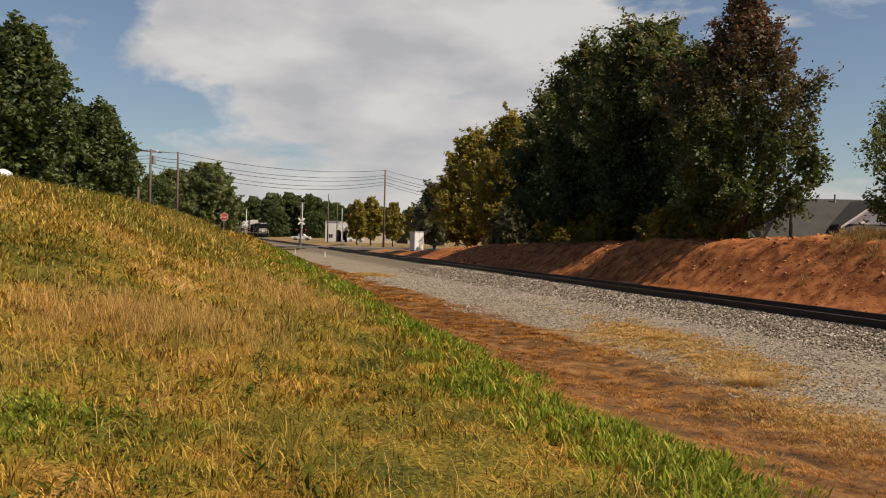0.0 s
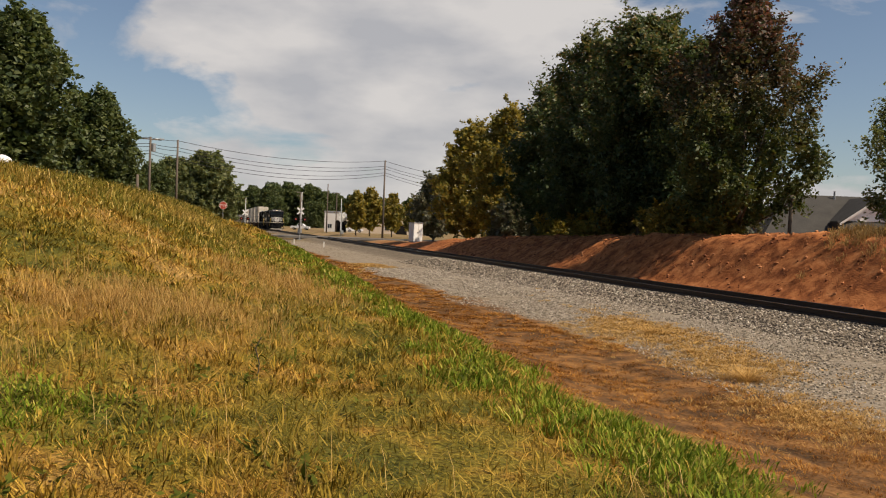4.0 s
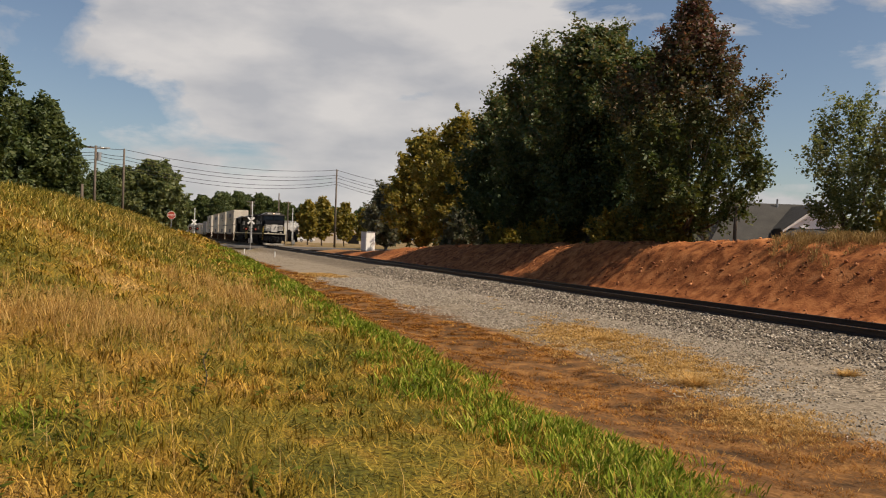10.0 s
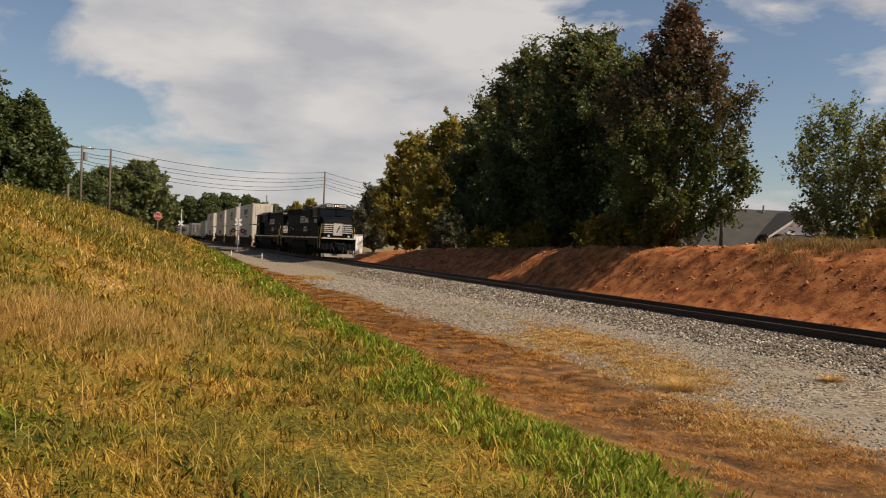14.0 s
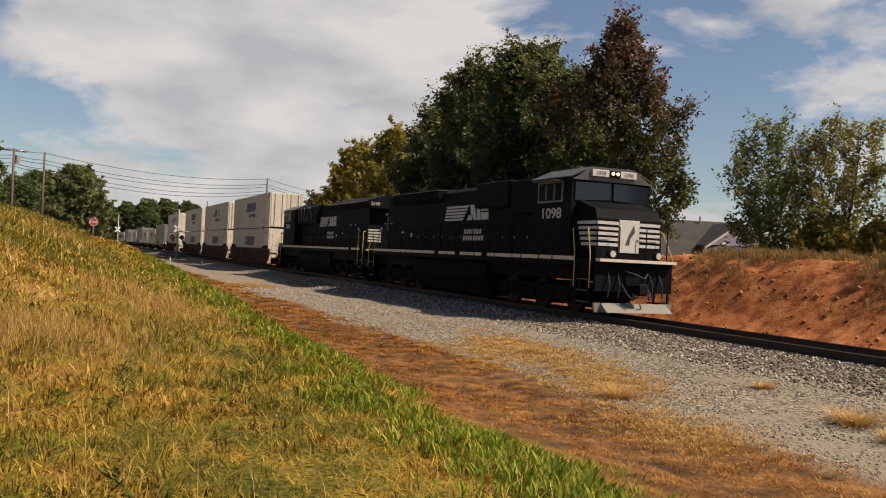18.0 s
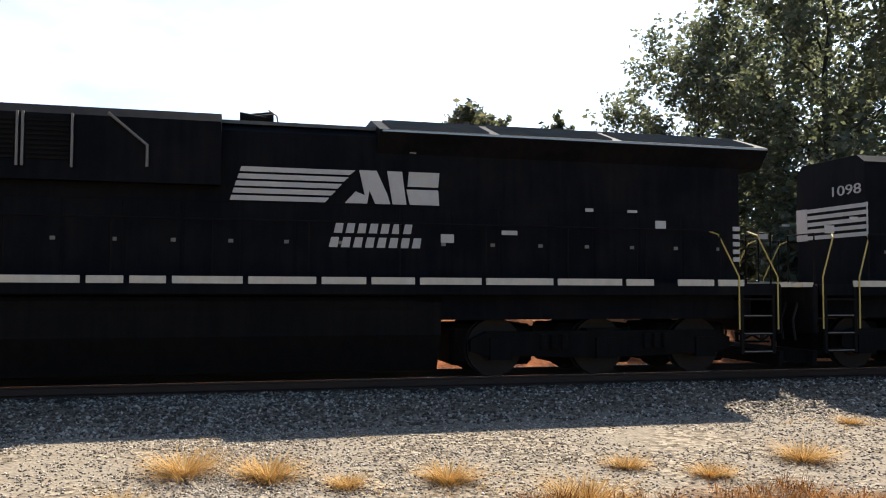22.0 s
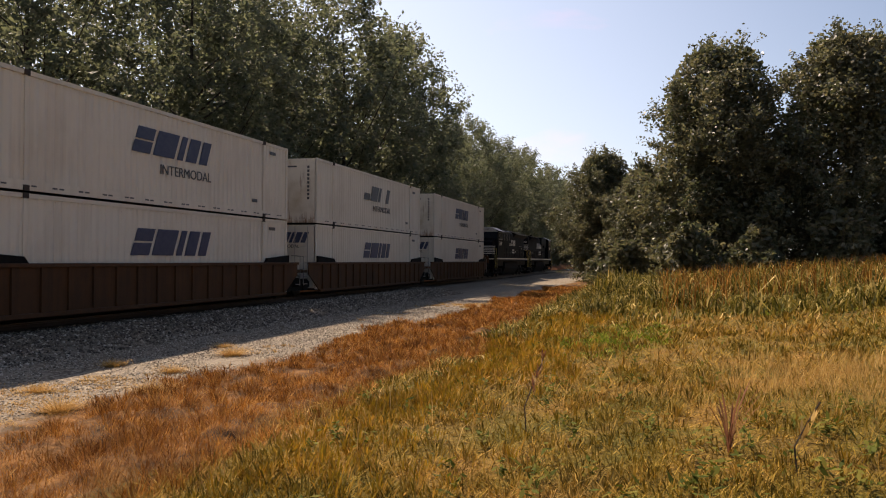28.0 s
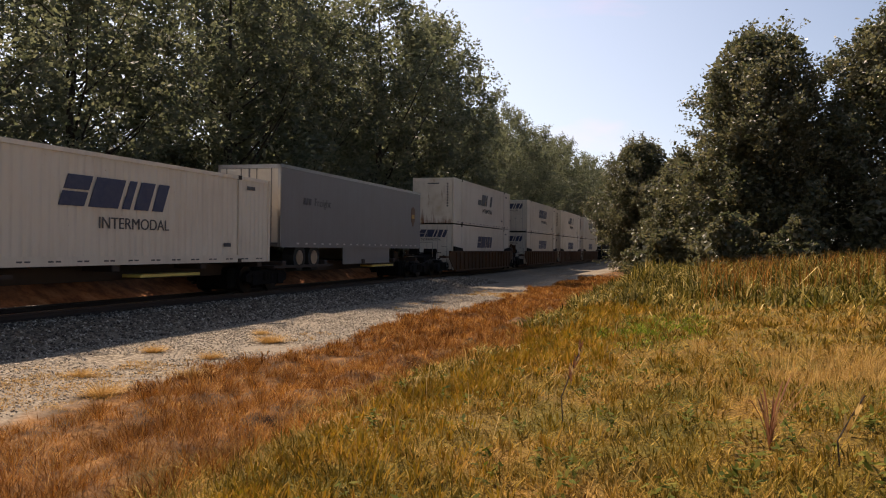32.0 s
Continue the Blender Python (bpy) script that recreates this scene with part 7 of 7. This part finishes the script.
    blades("tall_grass", "tall olive grass with drooping yellowing blades", x, y, tall * (0.75 + 0.45 * lumps) * r_.uniform(0.4, 1.15, len(x)), np.maximum(0.020, 0.0019 * d), 1.0, M_REED, 4)
    n = 4200
    y = -24 - 24 * r_.uniform(0, 1, n)
    x = 0.0 - 24 * r_.uniform(0, 1, n) ** 1.2
    blades("seed_heads", "dry brown seed stalks above the tall grass", x, y, r_.uniform(0.9, 1.4, n), np.full(n, 0.022), 0.25, M_RUST, 5)
    # lush verge along the ditch
    n = 3000
    y = 3.5 + 38 * r_.uniform(0, 1, n) ** 1.5
    x = 3.85 - 0.35 * step(6, 16, y) + 0.25 * np.sin(y * 0.6) + 0.35 * waves(y * 0, y, 1.3, 71) + r_.normal(0, 0.42, n)
    ok = waves(x, y, 0.9, 72) > r_.uniform(-0.9, 0.35, n)
    tussocks("verge_grass", "lush green grass along the ditch", x[ok], y[ok], 26, 0.12, 0.125, M_LUSH, 6, 0.014, 1.3)
    n = 2600
    y = -4 - 40 * r_.uniform(0, 1, n) ** 1.4
    x = 3.1 + 0.3 * np.sin(y * 0.6) - np.abs(r_.normal(0, 0.75, n))
    ok = (waves(x, y, 0.9, 73) > -0.2) | (r_.uniform(0, 1, n) < 0.3)
    tussocks("verge_grass", "bright yellow green grass beside the dead grass", x[ok], y[ok], 22, 0.10, 0.12 + 0.004 * np.abs(y[ok]), M_GOLDEN, 61, 0.012)
    # dead grass in the ditch, matted in tussocks, thinning out on the gravel
    n = 15000
    y = np.where(r_.uniform(0, 1, n) < 0.45, 1.0, -1.0) * 64 * r_.uniform(0, 1, n) ** 1.6
    x = 4.3 - 0.4 * step(6, 16, y) - 0.8 * step(-3, -7, y) + (4.3 + 0.6 * step(-3, -7, y)) * r_.uniform(0, 1, n) + 0.5 * np.sin(y * 0.45) + 0.9 * waves(x=y * 0 + 0.5, y=y, scale=2.5, seed=44)
    clump = waves(x, y, 0.7, 45)
    ok = clump > -0.60 + np.where(x > 7.4, 0.75 * (x - 7.2), 0)
    x, y = x[ok], y[ok]
    tussocks("dead_grass", "matted rust brown dead grass in the ditch", x, y, 34, 0.11, (0.135 + 0.08 * np.clip(clump[ok], 0, 1)) * (0.30 + 0.80 * step(3, -4, y)), M_RUST, 8, 0.0042, np.repeat(2.6 - 1.2 * step(3, -4, y), 34), 0.00052)
    # bleached golden grass in tongues where the strip meets the gravel
    n = 9000
    y = np.where(r_.uniform(0, 1, n) < 0.62, 1.0, -1.0) * 48 * r_.uniform(0, 1, n) ** 1.4
    x = 8.6 + r_.normal(0, 1.05, n) + 0.5 * np.sin(y * 0.45)
    ok = waves(x, y * 0.6, 1.5, 46) > r_.uniform(0.25, 0.75, n)
    tussocks("bleached_grass", "golden bleached grass at the edge of the gravel", x[ok], y[ok], 26, 0.13, 0.055, M_TAN_GRASS, 81, 0.0045, 2.3, 0.0006)
    cx = np.concatenate([r_.normal(a, b, 330) for a, b in ((9.4, 0.45), (8.9, 0.5), (9.9, 0.4), (7.6, 0.5))])
    cy = np.concatenate([r_.normal(a, b, 330) for a, b in ((14.6, 1.3), (12.6, 0.8), (17.2, 1.2), (9.0, 0.7))])
    tussocks("bleached_grass", "golden bleached grass lying on the gravel", cx, cy, 26, 0.13, 0.055, M_TAN_GRASS, 82, 0.0045, 2.3, 0.0006)


def weeds():
    """Low broad-leaved weeds among the grass."""
    r_ = np.random.default_rng(55)
    x, y, d = around(r_, 3400, 3.2, 45, 0.75)
    ok = (x < 3.6) & (waves(x, y, 1.5, 57) > r_.uniform(-0.5, 0.5, len(x)))
    x, y = x[ok], y[ok]
    k = 18
    m = len(x) * k
    a = r_.uniform(0, 6.283, m)
    rad = np.abs(r_.normal(0, 0.09, m)) * np.repeat(r_.uniform(0.6, 1.8, len(x)), k)
    px, py = np.repeat(x, k) + rad * np.cos(a), np.repeat(y, k) + rad * np.sin(a)
    pz = height(px, py) + r_.uniform(0.02, 0.16, m)
    p = np.stack([px, py, pz], -1)
    u = np.stack([np.cos(a), np.sin(a), r_.normal(0.1, 0.4, m)], -1) * (0.022 + 0.03 * r_.uniform(0, 1, m))[:, None]
    w = np.stack([-np.sin(a), np.cos(a), r_.normal(0, 0.3, m)], -1) * 0.016
    v = np.stack([p - u, p + w, p + u, p - w], 1).reshape(-1, 3)
    ob = new("meadow_weeds", from_arrays("meadow_weeds", v, np.arange(4 * m).reshape(-1, 4), M_WEED))
    tagged(ob, "low dark green broad-leaved weeds in the meadow", "weeds", kind="stuff")


M_WEED = blade_material("weed_leaf", [(0.0, (0.055, 0.07, 0.010)), (0.6, (0.11, 0.125, 0.016)), (1.0, (0.21, 0.18, 0.03))])
weeds()


def sapling(name, label, x, y, h, mat, stem_mat, seed, n, size, plume=False):
    """A single weed: a stem with leaves, or a dry plume on top."""
    r_ = np.random.default_rng(seed)
    t = thing(name, label, "weed", at=pose(x, y, float(height(x, y))))
    pts = [(0, 0, -0.02), (0.02, 0.01, h * 0.4), (-0.02 if not plume else -0.07, 0.0, h * 0.75), (0.03 if not plume else -0.14, 0, h)]
    part("stem", pipe(bmesh.new(), pts, 0.006, 5), stem_mat, t)
    z = h * (r_.uniform(0.15, 1.0, n) if not plume else r_.uniform(0.55, 1.08, n))
    a = r_.uniform(0, 6.283, n)
    cx = np.interp(z, [q[2] for q in pts], [q[0] for q in pts])
    out = (0.10 * (1.1 - z / h) + 0.03) if not plume else 0.05 * (1.15 - z / h) + 0.01
    p = np.stack([cx + out * np.cos(a), out * np.sin(a), z], -1)
    u = np.stack([np.cos(a) * 0.5, np.sin(a) * 0.5, np.where(plume, 1.0, 0.35) + 0 * a], -1) * (size * r_.uniform(0.6, 1.3, n))[:, None]
    w = np.stack([-np.sin(a), np.cos(a), 0 * a], -1) * size * (0.4 if not plume else 0.2)
    v = np.stack([p - u, p + w, p + u, p - w], 1).reshape(-1, 3)
    tagged(part("plume" if plume else "leaves", from_arrays("leaves", v, np.arange(4 * n).reshape(-1, 4), mat), mat, t), kind="stuff")
    return t


M_PLUME = blade_material("dry_plume", [(0.0, (0.14, 0.055, 0.03)), (0.6, (0.28, 0.13, 0.07)), (1.0, (0.50, 0.36, 0.20))])
sapling("weed_sapling", "small green sapling standing in the meadow", 0.63, 8.3, 0.42, M_WEED, M_BARK, 1, 60, 0.035)


def weed_clump(label, x, y, h, mat, seed, n=26):
    """A dry clump of bent, leafy stalks."""
    r_ = np.random.default_rng(seed)
    t = thing("dry_weed", label, "weed", at=pose(x, y, float(height(x, y))))
    for i in range(n):
        a, ln, l_ = r_.uniform(0, 6.283), h * r_.uniform(0.35, 1.1), r_.uniform(0.05, 0.55)
        p = [Vector((math.cos(a) * l_ * ln * u ** 1.6, math.sin(a) * l_ * ln * u ** 1.6, ln * (u - 0.25 * l_ * u ** 3) - 0.02)) for u in (0.0, 0.3, 0.6, 0.85, 1.0)]
        s_ = Vector((-math.sin(a), math.cos(a), 0))
        v, f = [], []
        for q, w in zip(p, (0.003, 0.005, 0.006, 0.008, 0.001)):
            v += [q - s_ * w, q + Vector((0, 0, 0.003)), q + s_ * w]
        for j in range(4):
            f += [(3 * j, 3 * j + 1, 3 * j + 4, 3 * j + 3), (3 * j + 1, 3 * j + 2, 3 * j + 5, 3 * j + 4)]
        part("stalk", from_arrays("stalk", v, f, mat), mat, t)
    return t


weed_clump("dry reddish weed clump with bent leafy stalks", -0.42, -6.9, 0.58, M_PLUME, 2, 16)
sapling("dry_weed", "dry bent weed with one pale leaf", -0.80, -6.3, 0.5, M_STRAW, M_BARK, 3, 10, 0.07, True)
sapling("dry_weed", "thin dry weed stalk in the meadow", 1.2, -7.6, 0.7, M_PLUME, M_BARK, 4, 40, 0.04, True)


def dead_tuft(at, size, seed):
    r_ = np.random.default_rng(seed)
    n = 900
    a, q = r_.uniform(0, 6.283, n), np.abs(r_.normal(0, 0.7, n))
    root = np.stack([q * 0.5 * size * np.cos(a), q * 0.4 * size * np.sin(a), 0 * a - 0.01], -1)
    h = size * r_.uniform(0.2, 0.55, n)
    out = np.stack([np.cos(a), np.sin(a), 0 * a], -1) * (h * r_.uniform(0.5, 2.0, n))[:, None]
    tip = root + out
    tip[:, 2] = h * r_.uniform(0.15, 0.9, n)
    s = np.stack([-np.sin(a), np.cos(a), 0 * a], -1) * 0.0034
    v = np.stack([root - s, root + s, tip + s * 0.4, tip - s * 0.4], 1).reshape(-1, 3)
    ob = new("dead_tuft", from_arrays("dead_tuft", v, np.arange(4 * n).reshape(-1, 4), M_TAN_GRASS))
    ob.matrix_basis = at
    return tagged(ob, "straw coloured dead grass tuft on the gravel", "grass tuft", "tufts on the gravel")


build_grass()
tufts = [dead_tuft(pose(10.1, 0.4, float(height(10.1, 0.4))), 0.55, 1), dead_tuft(pose(9.8, -0.5, float(height(9.8, -0.5))), 0.5, 2), dead_tuft(pose(9.3, -2.4, float(height(9.3, -2.4))), 0.42, 3)]
TUFTS = [(9.3, -1.3), (9.4, -4.6), (8.9, -5.4), (9.4, -7.0), (10.2, 8.5), (10.0, 7.6), (10.35, 5.2), (9.8, 2.7), (9.8, 7.5), (9.3, 6.3), (10.0, 5.1), (10.2, -18.4), (7.9, -12.1), (8.2, -10.3),
         (8.6, -8.2), (9.6, -11.5), (8.9, -14.2), (10.4, -14.5), (9.2, -17.0), (8.4, 11.5), (9.0, 14.0), (9.6, 16.5), (8.8, 1.0), (8.5, 3.9), (8.3, -3.6), (11.2, -9.2), (11.0, 11.0), (10.8, 3.4)]
for i, (x, y) in enumerate(TUFTS):
    copy_thing(tufts[i % 3], pose(x, y, float(height(x, y)), 0, 0, i * 47) @ Matrix.Scale(0.55 + 0.12 * (i % 5), 4))


def stones(name, label, x, y, size, mat, seed, sink=0.3, category="gravel"):
    r_ = np.random.default_rng(seed)
    n = len(x)
    z = height(x, y) + size * (0.5 - sink)
    base = np.array([(1, 0, 0), (-1, 0, 0), (0, 1, 0), (0, -1, 0), (0, 0, 1), (0, 0, -1)], float)
    v = base[None] * size[:, None, None] * r_.uniform(0.5, 1.15, (n, 6, 1)) + r_.normal(0, 0.16, (n, 6, 3)) * size[:, None, None]
    a = r_.uniform(0, 6.283, n)
    c, s = np.cos(a), np.sin(a)
    b = r_.normal(0, 0.5, n)
    vx = v[..., 0] * c[:, None] - v[..., 1] * s[:, None]
    vy = v[..., 0] * s[:, None] + v[..., 1] * c[:, None]
    vz = v[..., 2] * 0.75 + vx * np.sin(b)[:, None] * 0.5
    v = np.stack([vx + x[:, None], vy + y[:, None], vz + z[:, None]], -1).reshape(-1, 3)
    tri = np.array([(0, 2, 4), (2, 1, 4), (1, 3, 4), (3, 0, 4), (2, 0, 5), (1, 2, 5), (3, 1, 5), (0, 3, 5)])
    f = (np.arange(n) * 6)[:, None, None] + tri[None]
    ob = new(name, from_arrays(name, v, f.reshape(-1, 3), mat))
    return tagged(ob, label, category, kind="stuff")


def stone_material(name, tones):
    k = Mat(name, 0.85, spec=0.3)
    geo = k.n("ShaderNodeNewGeometry")
    c = k.ramp(geo.outputs["Random Per Island"], tones)
    k.colour(k.mix(0.5, c, k.mix(1.0, c, k.ramp(k.noise(20, 4, 0.6), [(0.3, (0.6, 0.6, 0.6)), (0.7, (1.4, 1.4, 1.4))]), "MULTIPLY")))
    return k.m


M_STONE = stone_material("ballast_stone", [(0.0, (0.035, 0.028, 0.022)), (0.45, (0.13, 0.105, 0.078)), (0.8, (0.32, 0.265, 0.20)), (1.0, (0.60, 0.53, 0.43))])
M_PEBBLE = stone_material("road_gravel", [(0.0, (0.085, 0.072, 0.055)), (0.5, (0.24, 0.20, 0.15)), (1.0, (0.56, 0.49, 0.40))])
M_CLOD = stone_material("clay_clod", [(0.0, (0.10, 0.028, 0.011)), (0.5, (0.26, 0.085, 0.028)), (1.0, (0.44, 0.19, 0.08))])
r = np.random.default_rng(77)


def along(n, reach=52, power=1.5):
    return np.where(r.uniform(0, 1, n) < 0.5, 1.0, -1.0) * reach * r.uniform(0, 1, n) ** power


n = 56000
y = along(n)
x = np.where(r.uniform(0, 1, n) < 0.86, r.uniform(12.0, 15.0, n), r.uniform(15.1, 18.2, n))
stones("ballast", "grey crushed stone ballast beside the track", x, y, r.uniform(0.018, 0.042, n) * (1 + np.abs(y) * 0.013), M_STONE, 1)
n = 84000
y = along(n, 44)
x = 7.9 + 4.6 * r.uniform(0, 1, n) ** 0.9 + 0.5 * np.sin(y * 0.45)
ok = waves(x, y, 0.9, 61) > -0.75 + 0.5 * r.uniform(0, 1, n)
stones("road_gravel", "loose pale gravel on the track side road", x[ok], y[ok], r.uniform(0.009, 0.024, n)[ok] * (1 + np.abs(y[ok]) * 0.02), M_PEBBLE, 2)
n = 9000
y = -20 + 95 * r.uniform(0, 1, n)
x = 19.3 + 5.4 * r.uniform(0, 1, n)
stones("clay_clods", "crumbled red clay clods on the bank", x, y, 0.02 + 0.12 * r.uniform(0, 1, n) ** 5, M_CLOD, 3, 0.5, "clay")
# ---- what moves: the train, by the place of the first container's leading end ----
S_ROWS = [(0.0, 285.0), (6.0, 210.5), (9.0, 172.5), (13.0, 124.5), (16.0, 92.5), (18.0, 66.8), (20.0, 40.5), (21.0, 27.3), (22.0, 14.1), (23.0, 0.6), (24.0, -13.2), (25.0, -27.1), (28.0, -69.6), (30.0, -98.6), (32.0, -127.7)]


def motions():
    for ob, off, up, turn in train:
        walk(ob, [(t, pose(TRACK_X, s + off, up, 0, 0, turn)) for t, s in S_ROWS])


motions()
